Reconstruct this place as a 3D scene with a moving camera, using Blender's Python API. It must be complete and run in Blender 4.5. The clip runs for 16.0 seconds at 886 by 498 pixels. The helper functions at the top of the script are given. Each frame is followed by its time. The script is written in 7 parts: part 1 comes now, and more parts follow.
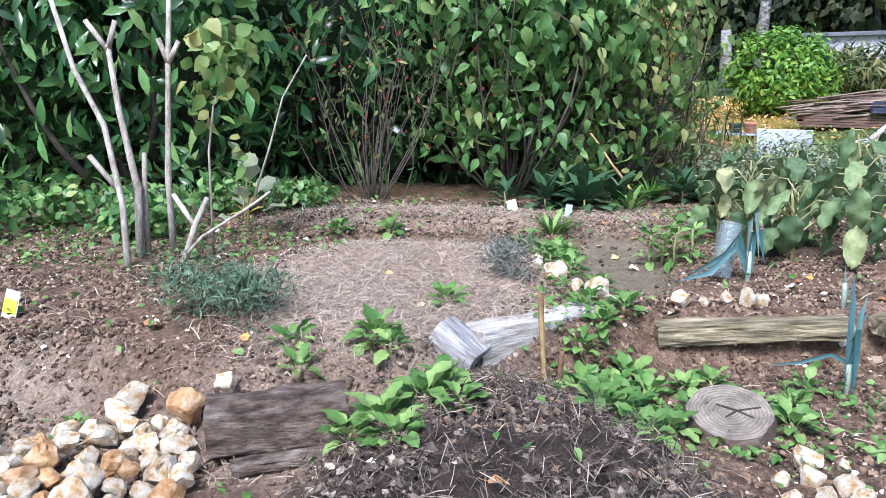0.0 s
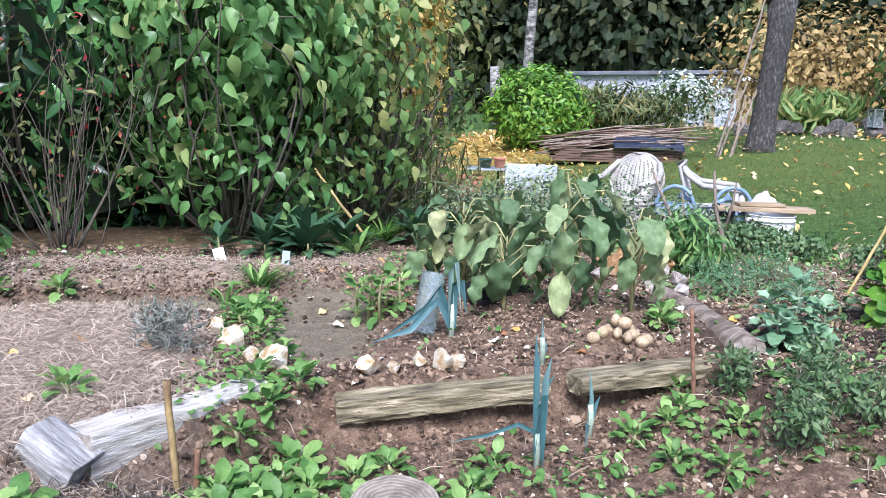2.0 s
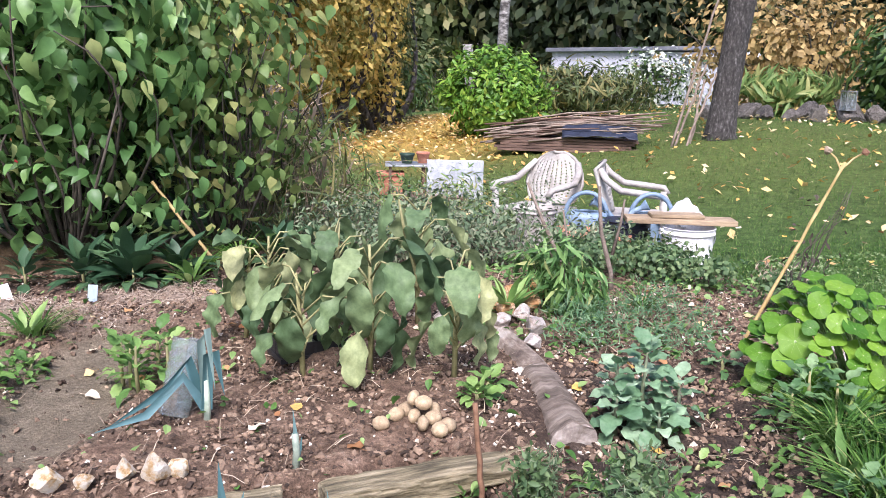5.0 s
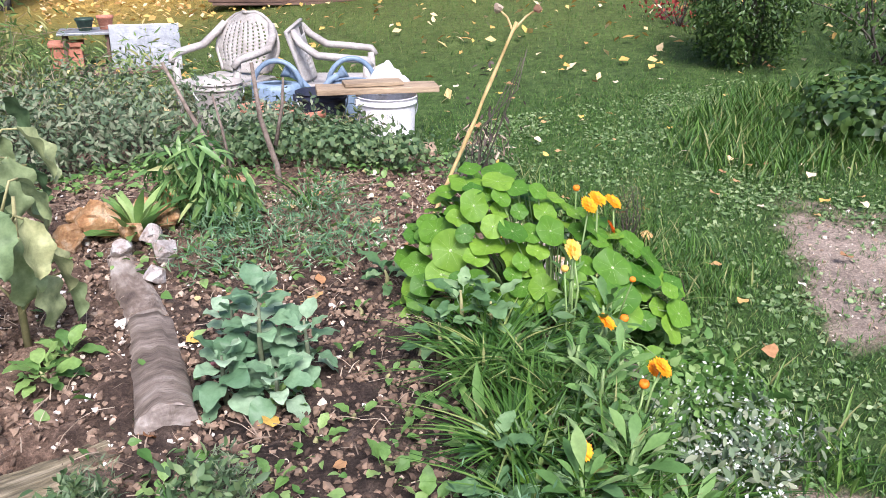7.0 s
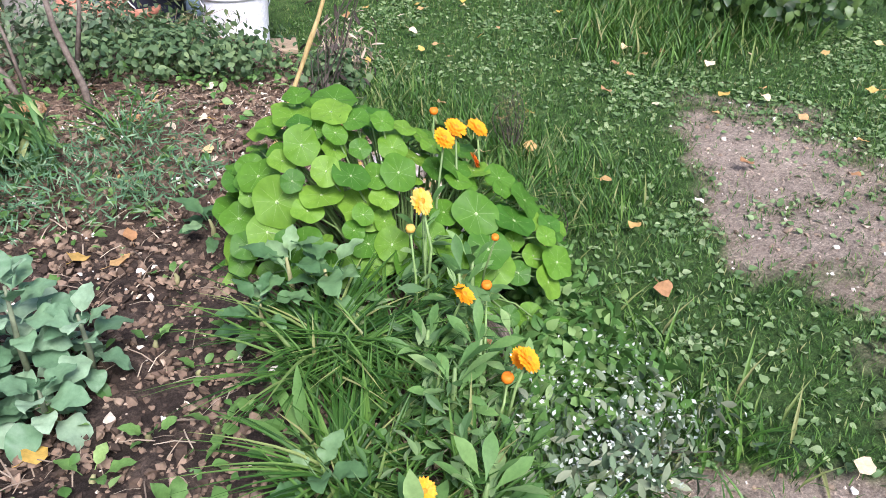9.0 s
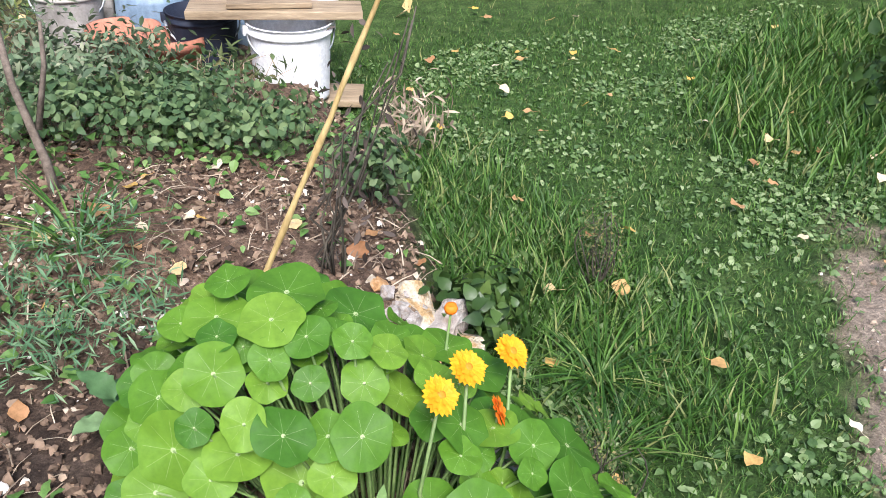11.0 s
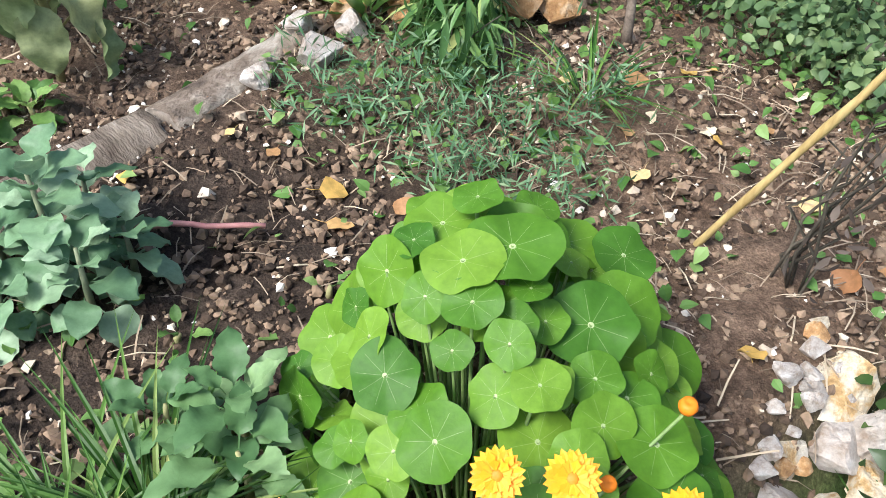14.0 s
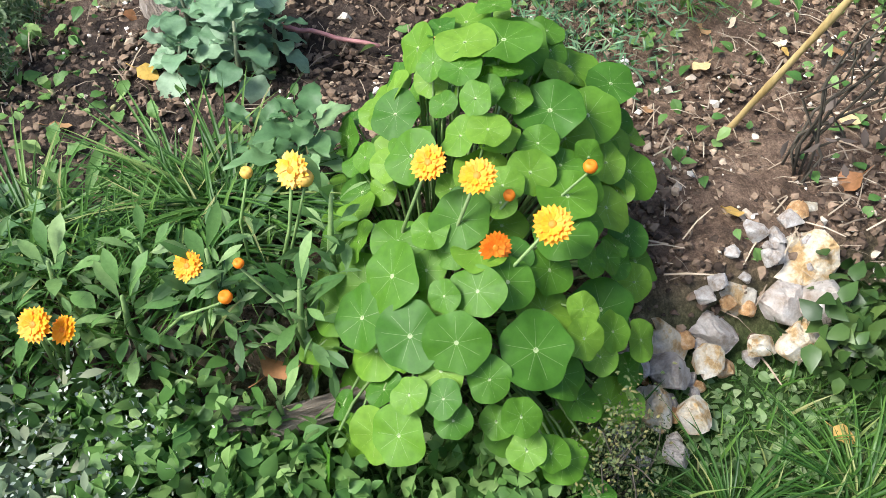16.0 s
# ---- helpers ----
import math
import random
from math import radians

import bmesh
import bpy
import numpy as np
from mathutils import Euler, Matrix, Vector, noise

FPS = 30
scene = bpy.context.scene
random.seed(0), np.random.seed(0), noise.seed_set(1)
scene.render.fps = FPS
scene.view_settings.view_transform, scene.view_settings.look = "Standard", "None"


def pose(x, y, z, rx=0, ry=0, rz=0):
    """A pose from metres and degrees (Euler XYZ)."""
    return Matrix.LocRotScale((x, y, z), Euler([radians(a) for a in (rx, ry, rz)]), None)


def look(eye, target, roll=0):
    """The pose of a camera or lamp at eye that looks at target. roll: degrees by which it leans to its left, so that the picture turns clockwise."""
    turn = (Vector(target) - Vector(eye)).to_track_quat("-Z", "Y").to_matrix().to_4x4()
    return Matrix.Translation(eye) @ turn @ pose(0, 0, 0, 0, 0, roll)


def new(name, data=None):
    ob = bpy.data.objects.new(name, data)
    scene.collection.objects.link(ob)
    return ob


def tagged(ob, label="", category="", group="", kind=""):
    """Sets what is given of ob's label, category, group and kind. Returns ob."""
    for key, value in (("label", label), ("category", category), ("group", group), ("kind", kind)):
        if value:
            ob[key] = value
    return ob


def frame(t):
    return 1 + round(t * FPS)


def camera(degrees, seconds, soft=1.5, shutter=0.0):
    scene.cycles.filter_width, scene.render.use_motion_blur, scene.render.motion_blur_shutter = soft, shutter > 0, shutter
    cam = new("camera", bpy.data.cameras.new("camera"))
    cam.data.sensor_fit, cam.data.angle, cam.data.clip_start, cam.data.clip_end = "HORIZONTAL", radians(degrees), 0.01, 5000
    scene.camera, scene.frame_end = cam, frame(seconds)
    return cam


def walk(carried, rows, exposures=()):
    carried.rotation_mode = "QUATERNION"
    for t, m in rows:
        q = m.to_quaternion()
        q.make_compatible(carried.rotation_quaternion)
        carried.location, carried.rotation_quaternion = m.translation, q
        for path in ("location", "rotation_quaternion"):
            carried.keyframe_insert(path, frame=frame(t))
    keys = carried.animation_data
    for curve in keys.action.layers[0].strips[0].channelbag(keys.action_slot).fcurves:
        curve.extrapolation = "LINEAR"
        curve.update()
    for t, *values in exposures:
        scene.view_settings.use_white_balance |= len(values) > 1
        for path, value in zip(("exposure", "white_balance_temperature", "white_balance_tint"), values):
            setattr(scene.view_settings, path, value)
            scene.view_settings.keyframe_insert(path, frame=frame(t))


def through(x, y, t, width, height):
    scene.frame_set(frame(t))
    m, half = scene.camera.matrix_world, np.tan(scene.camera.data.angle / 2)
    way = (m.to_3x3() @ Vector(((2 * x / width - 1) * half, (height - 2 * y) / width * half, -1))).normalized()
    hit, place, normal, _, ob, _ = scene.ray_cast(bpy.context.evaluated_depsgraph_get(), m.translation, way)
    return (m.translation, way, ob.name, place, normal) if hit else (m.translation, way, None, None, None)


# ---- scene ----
cam = camera(56.5, 16.0, soft=0.6)
PATH = [
    (0, (1.333, 0.923, 1.016), (1.174, 2.869, 0.581), 0.8),
    (0.5, (1.47, 0.988, 1.014), (1.395, 2.946, 0.613), 0.8),
    (1, (1.569, 1.075, 1.019), (1.609, 3.037, 0.634), 1.2),
    (1.5, (1.657, 1.274, 1.042), (1.889, 3.229, 0.69), 1.9),
    (2, (1.767, 1.345, 1.036), (2.096, 3.286, 0.684), 1.8),
    (2.5, (1.931, 1.326, 1.067), (2.307, 3.258, 0.716), 1.4),
    (3, (2.049, 1.437, 1.062), (2.537, 3.334, 0.659), 0.8),
    (3.2, (2.083, 1.497, 1.055), (2.608, 3.388, 0.671), 1.1),
    (5.3, (2.674, 1.997, 1.199), (2.994, 3.927, 0.784), 1.5),
    (5.5, (2.724, 2.066, 1.202), (3.142, 3.975, 0.778), 2.1),
    (6, (2.86, 2.15, 1.219), (3.497, 3.997, 0.789), 2.2),
    (6.5, (3.11, 2.237, 1.23), (3.754, 4.076, 0.781), 1.8),
    (7, (3.228, 2.336, 1.22), (4.022, 4.014, 0.474), 0.4),
    (7.5, (3.238, 2.451, 1.188), (4.14, 3.986, 0.278), 1.2),
    (8, (3.303, 2.556, 1.151), (4.249, 3.999, 0.139), 1.9),
    (8.5, (3.431, 2.595, 1.187), (4.352, 4.052, 0.173), 0.9),
    (9, (3.587, 2.653, 1.203), (4.505, 4.114, 0.192), 0.3),
    (9.5, (3.684, 2.786, 1.217), (4.544, 4.293, 0.222), -0.8),
    (9.7, (3.729, 2.887, 1.227), (4.591, 4.384, 0.22), -0.7),
    (11.8, (4.354, 3.43, 1.213), (4.714, 5.094, 0.163), 2.7),
    (12, (4.401, 3.467, 1.212), (4.617, 5.15, 0.153), 1.3),
    (12.5, (4.583, 3.515, 1.213), (4.332, 5.108, 0.03), 1.0),
    (13, (4.64, 3.553, 1.217), (4.189, 5.081, 0.01), 1.4),
    (13.5, (4.598, 3.652, 1.181), (3.865, 5.03, -0.07), 5.0),
    (14, (4.647, 3.646, 1.185), (3.798, 4.86, -0.158), 3.3),
    (14.5, (4.8, 3.64, 1.191), (3.827, 4.697, -0.201), 0.6),
    (15, (4.931, 3.619, 1.213), (3.844, 4.486, -0.224), -3.4),
    (15.5, (5.055, 3.559, 1.226), (3.958, 4.413, -0.212), -2.2),
    (16, (5.162, 3.536, 1.255), (4.052, 4.361, -0.19), 3.1),
]
walk(cam, [(t, look(eye, aim, roll)) for t, eye, aim, roll in PATH], [(0, 1.55, 5400, 16), (3.2, 1.57, 5530, 19), (5.3, 1.55, 5930, 24), (6.5, 1.55, 5950, 24), (8, 1.4, 5780, 20), (9.7, 1.4, 5800, 19), (11.8, 1.44, 6050, 13), (16, 1.52, 6050, 9)])

# ---- world and sun ----
world = bpy.data.worlds.new("overcast_sky")
scene.world = world
world.use_nodes = True
wn = world.node_tree.nodes
sky = wn.new("ShaderNodeTexSky")
sky.sky_type = "NISHITA"
sky.sun_disc = False
sky.sun_elevation, sky.sun_rotation = radians(50), radians(194)
sky.air_density, sky.dust_density, sky.ozone_density = 1.0, 3.0, 1.0
world.node_tree.links.new(sky.outputs["Color"], wn["Background"].inputs["Color"])
wn["Background"].inputs["Strength"].default_value = 0.095
sun = new("sun", bpy.data.lights.new("sun", "SUN"))
sun.data.energy, sun.data.angle, sun.data.color = 2.3, radians(22), (1.0, 0.96, 0.9)
sun.matrix_world = look((-1.8, -7.0, 8.8), (0, 0, 0))

# ---- materials ----
rng = np.random.default_rng(7)


def shader(name, rough=0.6, metal=0.0):
    m = bpy.data.materials.new(name)
    m.use_nodes = True
    b = m.node_tree.nodes["Principled BSDF"]
    b.inputs["Roughness"].default_value = rough
    b.inputs["Metallic"].default_value = metal
    b.inputs["Specular IOR Level"].default_value = 0.35
    return m, m.node_tree.nodes, m.node_tree.links, b


def ramp(nodes, links, source, stops):
    r = nodes.new("ShaderNodeValToRGB")
    while len(r.color_ramp.elements) < len(stops):
        r.color_ramp.elements.new(0.5)
    for e, (p, c) in zip(r.color_ramp.elements, stops):
        e.position, e.color = p, (*c, 1)
    links.new(source, r.inputs["Fac"])
    return r.outputs["Color"]


def mixed(nodes, links, fac, a, b, kind="MIX"):
    n = nodes.new("ShaderNodeMix")
    n.data_type, n.blend_type = "RGBA", kind
    for k, v in ((0, fac), (6, a), (7, b)):
        if hasattr(v, "is_output"):
            links.new(v, n.inputs[k])
        else:
            n.inputs[k].default_value = v if k == 0 else (*v, 1)
    return n.outputs[2]


def noise_tex(nodes, links, scale, detail=4, rough=0.6, coord="Object", stretch=(1, 1, 1)):
    c = nodes.new("ShaderNodeTexCoord")
    n = nodes.new("ShaderNodeTexNoise")
    n.inputs["Scale"].default_value, n.inputs["Detail"].default_value, n.inputs["Roughness"].default_value = scale, detail, rough
    if stretch != (1, 1, 1):
        mp = nodes.new("ShaderNodeMapping")
        mp.inputs["Scale"].default_value = stretch
        links.new(c.outputs[coord], mp.inputs["Vector"])
        links.new(mp.outputs["Vector"], n.inputs["Vector"])
    else:
        links.new(c.outputs[coord], n.inputs["Vector"])
    return n.outputs["Fac"]


def bump(nodes, links, b, height, strength=0.5, dist=0.01):
    n = nodes.new("ShaderNodeBump")
    n.inputs["Strength"].default_value, n.inputs["Distance"].default_value = strength, dist
    links.new(height, n.inputs["Height"])
    links.new(n.outputs["Normal"], b.inputs["Normal"])


def surface(name, stops, scale=8, rough=0.7, metal=0.0, fine=60, bump_by=0.4, dist=0.004, stretch=(1, 1, 1), vary=0.25):
    """A rough surface: broad patches, fine grain and relief, and a shade of its own for each object."""
    m, n, l, b = shader(name, rough, metal)
    col = ramp(n, l, noise_tex(n, l, scale, 6, 0.65, stretch=stretch), stops)
    f = noise_tex(n, l, fine, 5, 0.7, stretch=stretch)
    col = mixed(n, l, 0.55, col, ramp(n, l, f, [(0.25, (0.55, 0.55, 0.55)), (0.75, (1.35, 1.35, 1.35))]), "MULTIPLY")
    info = n.new("ShaderNodeObjectInfo")
    tint = ramp(n, l, info.outputs["Random"], [(0, (1 - vary,) * 3), (1, (1 + vary,) * 3)])
    col = mixed(n, l, 1.0, col, tint, "MULTIPLY")
    l.new(col, b.inputs["Base Color"])
    bump(n, l, b, f, bump_by, dist)
    return m


def leafy(name, stops, rough=0.5, through=0.3, spots=0.35, scale=30, island=True):
    """Leaves: a shade for each leaf, blotches, and light that shines through."""
    m, n, l, b = shader(name, rough)
    if island:
        r = n.new("ShaderNodeNewGeometry").outputs["Random Per Island"]
    else:
        r = n.new("ShaderNodeObjectInfo").outputs["Random"]
    b.inputs["Specular IOR Level"].default_value = 0.32
    col = ramp(n, l, r, stops)
    f = noise_tex(n, l, scale, 4, 0.6)
    col = mixed(n, l, spots, col, ramp(n, l, f, [(0.3, (0.55, 0.6, 0.5)), (0.7, (1.4, 1.35, 1.3))]), "MULTIPLY")
    l.new(col, b.inputs["Base Color"])
    bump(n, l, b, f, 0.3, 0.003)
    t = n.new("ShaderNodeBsdfTranslucent")
    l.new(col, t.inputs["Color"])
    x = n.new("ShaderNodeMixShader")
    x.inputs[0].default_value = through
    l.new(b.outputs[0], x.inputs[1])
    l.new(t.outputs[0], x.inputs[2])
    l.new(x.outputs[0], n["Material Output"].inputs["Surface"])
    return m


def ground_material():
    m, n, l, b = shader("garden_ground", 0.9)
    b.inputs["Specular IOR Level"].default_value = 0.2
    big, mid, fine = noise_tex(n, l, 1.3, 5), noise_tex(n, l, 14, 6, 0.7), noise_tex(n, l, 90, 6, 0.75)
    a1, a2 = n.new("ShaderNodeVertexColor"), n.new("ShaderNodeVertexColor")
    a1.layer_name, a2.layer_name = "zone_a", "zone_b"
    s1, s2 = n.new("ShaderNodeSeparateColor"), n.new("ShaderNodeSeparateColor")
    l.new(a1.outputs["Color"], s1.inputs[0])
    l.new(a2.outputs["Color"], s2.inputs[0])
    grass = ramp(n, l, mid, [(0.25, (0.018, 0.04, 0.009)), (0.5, (0.052, 0.108, 0.023)), (0.75, (0.12, 0.19, 0.055))])
    soil = ramp(n, l, mid, [(0.25, (0.055, 0.036, 0.024)), (0.48, (0.17, 0.113, 0.076)), (0.62, (0.30, 0.205, 0.14)), (0.8, (0.5, 0.4, 0.3))])
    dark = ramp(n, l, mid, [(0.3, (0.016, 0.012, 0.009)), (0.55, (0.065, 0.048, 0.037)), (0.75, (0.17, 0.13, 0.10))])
    straw = ramp(n, l, noise_tex(n, l, 40, 6, 0.8, stretch=(1, 3, 1)), [(0.25, (0.16, 0.115, 0.082)), (0.5, (0.39, 0.305, 0.23)), (0.75, (0.62, 0.52, 0.42))])
    mud = ramp(n, l, mid, [(0.3, (0.29, 0.23, 0.175)), (0.6, (0.45, 0.37, 0.285)), (0.8, (0.58, 0.5, 0.4))])
    wet = ramp(n, l, mid, [(0.3, (0.17, 0.14, 0.095)), (0.6, (0.26, 0.22, 0.155)), (0.8, (0.34, 0.29, 0.21))])
    litter = ramp(n, l, noise_tex(n, l, 25, 5, 0.8), [(0.3, (0.10, 0.06, 0.02)), (0.5, (0.40, 0.27, 0.06)), (0.7, (0.6, 0.42, 0.12))])
    col = mixed(n, l, s1.outputs[0], grass, soil)
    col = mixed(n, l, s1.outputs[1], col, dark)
    col = mixed(n, l, s1.outputs[2], col, straw)
    col = mixed(n, l, s2.outputs[0], col, mud)
    col = mixed(n, l, s2.outputs[1], col, litter)
    col = mixed(n, l, s2.outputs[2], col, wet)
    col = mixed(n, l, 0.85, col, ramp(n, l, fine, [(0.3, (0.35, 0.33, 0.31)), (0.55, (1.0, 1.0, 1.0)), (0.72, (1.9, 1.85, 1.8))]), "MULTIPLY")
    col = mixed(n, l, 0.6, col, ramp(n, l, noise_tex(n, l, 260, 3, 0.6), [(0.3, (0.5, 0.5, 0.5)), (0.7, (1.5, 1.48, 1.45))]), "MULTIPLY")
    col = mixed(n, l, 0.5, col, ramp(n, l, big, [(0.3, (0.75, 0.75, 0.75)), (0.7, (1.25, 1.22, 1.2))]), "MULTIPLY")
    l.new(col, b.inputs["Base Color"])
    bump(n, l, b, fine, 1.0, 0.018)
    return m


GROUND = ground_material()
LAUREL = leafy("laurel_leaf", [(0, (0.008, 0.026, 0.01)), (0.5, (0.036, 0.10, 0.03)), (0.82, (0.095, 0.215, 0.06)), (1, (0.22, 0.32, 0.11))], 0.22, 0.08)
BROAD = leafy("broad_leaf", [(0, (0.045, 0.11, 0.03)), (0.5, (0.115, 0.235, 0.07)), (0.88, (0.21, 0.345, 0.11)), (1, (0.4, 0.43, 0.17))], 0.4, 0.32)
PALE = leafy("pale_green_leaf", [(0, (0.10, 0.19, 0.05)), (0.6, (0.2, 0.3, 0.09)), (1, (0.4, 0.38, 0.14))], 0.5, 0.4)
SPRING = leafy("bright_laurel_leaf", [(0, (0.05, 0.13, 0.015)), (0.6, (0.13, 0.28, 0.03)), (1, (0.26, 0.38, 0.06))], 0.4, 0.3)
AUTUMN = leafy("autumn_yellow_leaf", [(0, (0.17, 0.19, 0.05)), (0.35, (0.4, 0.34, 0.09)), (0.8, (0.6, 0.43, 0.12)), (1, (0.68, 0.55, 0.22))], 0.6, 0.4)
OCHRE = leafy("ochre_leaf", [(0, (0.17, 0.13, 0.05)), (0.5, (0.33, 0.22, 0.08)), (1, (0.5, 0.38, 0.16))], 0.6, 0.3)
RED = leafy("red_leaf", [(0, (0.12, 0.012, 0.016)), (0.6, (0.3, 0.035, 0.035)), (1, (0.5, 0.14, 0.07))], 0.5, 0.35)
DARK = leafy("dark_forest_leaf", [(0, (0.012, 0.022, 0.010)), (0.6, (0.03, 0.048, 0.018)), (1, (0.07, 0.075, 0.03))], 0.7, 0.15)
OLIVE = leafy("olive_leaf", [(0, (0.045, 0.07, 0.022)), (0.6, (0.10, 0.13, 0.045)), (1, (0.24, 0.21, 0.08))], 0.6, 0.25)
BOX = leafy("box_leaf", [(0, (0.022, 0.05, 0.012)), (0.6, (0.05, 0.10, 0.022)), (1, (0.10, 0.16, 0.04))], 0.4, 0.15)
GREY = leafy("grey_green_leaf", [(0, (0.06, 0.10, 0.05)), (0.5, (0.13, 0.19, 0.10)), (1, (0.25, 0.27, 0.17))], 0.65, 0.2)
WHITE_FLOWER = leafy("white_flower", [(0, (0.3, 0.36, 0.27)), (1, (0.62, 0.65, 0.58))], 0.6, 0.2)
GRASS = leafy("grass_blade", [(0, (0.025, 0.075, 0.01)), (0.5, (0.065, 0.155, 0.022)), (0.85, (0.13, 0.245, 0.045)), (1, (0.3, 0.3, 0.12))], 0.45, 0.35, 0.2)
DRY = leafy("dry_stalk", [(0, (0.18, 0.135, 0.095)), (0.6, (0.36, 0.28, 0.2)), (1, (0.54, 0.45, 0.33))], 0.8, 0.15)
STRAW = leafy("straw_stalk", [(0, (0.19, 0.135, 0.098)), (0.5, (0.38, 0.30, 0.23)), (1, (0.56, 0.47, 0.375))], 0.7, 0.1)
FALLEN = leafy("fallen_leaf", [(0, (0.3, 0.14, 0.06)), (0.3, (0.5, 0.3, 0.14)), (0.6, (0.62, 0.4, 0.08)), (0.8, (0.66, 0.52, 0.34)), (1, (0.72, 0.62, 0.48))], 0.6, 0.2, 0.5, 5, False)
BARK = surface("grey_bark", [(0.35, (0.03, 0.027, 0.024)), (0.55, (0.085, 0.078, 0.07)), (0.75, (0.3, 0.29, 0.27))], 20, 0.85, 0, 70, 1.0, 0.03, (1, 1, 0.5), 0.1)
TWIG = surface("pale_twig_bark", [(0.3, (0.15, 0.125, 0.095)), (0.55, (0.36, 0.325, 0.27)), (0.8, (0.6, 0.57, 0.5))], 30, 0.8, 0, 120, 0.6, 0.004, (1, 1, 0.4), 0.15)
STEM = surface("brown_stem", [(0.3, (0.035, 0.03, 0.022)), (0.7, (0.11, 0.095, 0.07))], 20, 0.8)


# ---- mesh helpers ----
def mesh_of(name, verts, faces, mat, smooth=False):
    me = bpy.data.meshes.new(name)
    me.from_pydata([tuple(v) for v in verts], [], [tuple(f) for f in faces])
    me.materials.append(mat)
    if smooth:
        me.polygons.foreach_set("use_smooth", [True] * len(me.polygons))
    me.update()
    return me


def part(name, data, material=None, parent=None, label=""):
    """Links a bmesh or a mesh as one object under a thing or a part."""
    if isinstance(data, bmesh.types.BMesh):
        me = bpy.data.meshes.new(name)
        data.to_mesh(me)
        data.free()
        me.materials.append(material)
        data = me
    ob = new(name, data)
    ob.parent = parent
    return tagged(ob, label)


def thing(name, at, label, category, group="", kind="", turn=0.0):
    ob = new(name)
    ob.empty_display_size = 0.1
    ob.matrix_world = pose(*at, 0, 0, turn)
    return tagged(ob, label, category, group, kind)


def smooth(data):
    data.polygons.foreach_set("use_smooth", [True] * len(data.polygons))
    return data


def box_bm(sx, sy, sz, at=(0, 0, 0), bevel=0.0, turn=(0, 0, 0), bm=None):
    """A bevelled block with its foot's centre at the place."""
    bm = bm or bmesh.new()
    m = pose(*at, *turn) @ Matrix.Translation((0, 0, sz / 2)) @ Matrix.Diagonal((sx, sy, sz, 1))
    r = bmesh.ops.create_cube(bm, size=1, matrix=m)
    if bevel:
        bmesh.ops.bevel(bm, geom=list({e for v in r["verts"] for e in v.link_edges}), offset=bevel, segments=2, affect="EDGES", profile=0.6)
    return bm


def tube(points, radii, sides=8, rough=0.0, closed=True):
    """Vertices and faces of a tube along points."""
    pts = [Vector(p) for p in points]
    verts, faces = [], []
    for i, p in enumerate(pts):
        d = (pts[min(i + 1, len(pts) - 1)] - pts[max(i - 1, 0)]).normalized()
        u = d.orthogonal().normalized() if i == 0 else (u - d * u.dot(d)).normalized()
        w = d.cross(u)
        r = radii[i] if hasattr(radii, "__len__") else radii
        for k in range(sides):
            a = 2 * math.pi * k / sides
            rr = r * (1 + rough * noise.noise(Vector((p.x * 9 + math.cos(a), p.y * 9 + math.sin(a), p.z * 5))))
            verts.append(p + (u * math.cos(a) + w * math.sin(a)) * rr)
    for i in range(len(pts) - 1):
        for k in range(sides):
            a, b = i * sides + k, i * sides + (k + 1) % sides
            faces.append((a, b, b + sides, a + sides))
    if closed:
        faces.append(tuple(range(sides - 1, -1, -1)))
        faces.append(tuple(range((len(pts) - 1) * sides, len(pts) * sides)))
    return [tuple(v) for v in verts], faces


def joined(pieces):
    """One list of vertices and faces from several."""
    verts, faces = [], []
    for v, f in pieces:
        k = len(verts)
        verts += list(v)
        faces += [tuple(i + k for i in q) for q in f]
    return verts, faces


def lathe(profile, sides=24):
    """A turned body from (radius, height) pairs."""
    verts = [(r * math.cos(2 * math.pi * k / sides), r * math.sin(2 * math.pi * k / sides), z) for r, z in profile for k in range(sides)]
    faces = [(i * sides + k, i * sides + (k + 1) % sides, (i + 1) * sides + (k + 1) % sides, (i + 1) * sides + k) for i in range(len(profile) - 1) for k in range(sides)]
    return verts, faces


def blade_leaf(length=1.0, width=0.4, fold=0.12, droop=0.15, widest=0.45, steps=4, wave=0.0):
    """A leaf along +y with a folded midrib and a drooping tip: vertices and faces."""
    verts, faces = [], []
    for i in range(steps + 1):
        f = i / steps
        w = width / 2 * (math.sin(math.pi * min(1, f ** (math.log(0.5) / math.log(widest)) if f else 0)) * 0.95 + 0.05 * (1 - f))
        z = -droop * f * f
        o = wave * math.sin(f * 9)
        verts += [(-w, f * length, z + fold * w + o * w), (0, f * length, z), (w, f * length, z + fold * w - o * w)]
    for i in range(steps):
        a = i * 3
        faces += [(a, a + 1, a + 4, a + 3), (a + 1, a + 2, a + 5, a + 4)]
    return np.array(verts), faces


def placed(template, mats):
    """Many copies of a small mesh, as one list: mats is n x 4 x 4."""
    v, f = template
    v = np.asarray(v, float)
    mats = np.asarray(mats, float)
    out = np.einsum("nij,vj->nvi", mats[:, :3, :3], v) + mats[:, None, :3, 3]
    k = len(v)
    faces = [tuple(int(a) + i * k for a in q) for i in range(len(mats)) for q in f]
    return out.reshape(-1, 3), faces


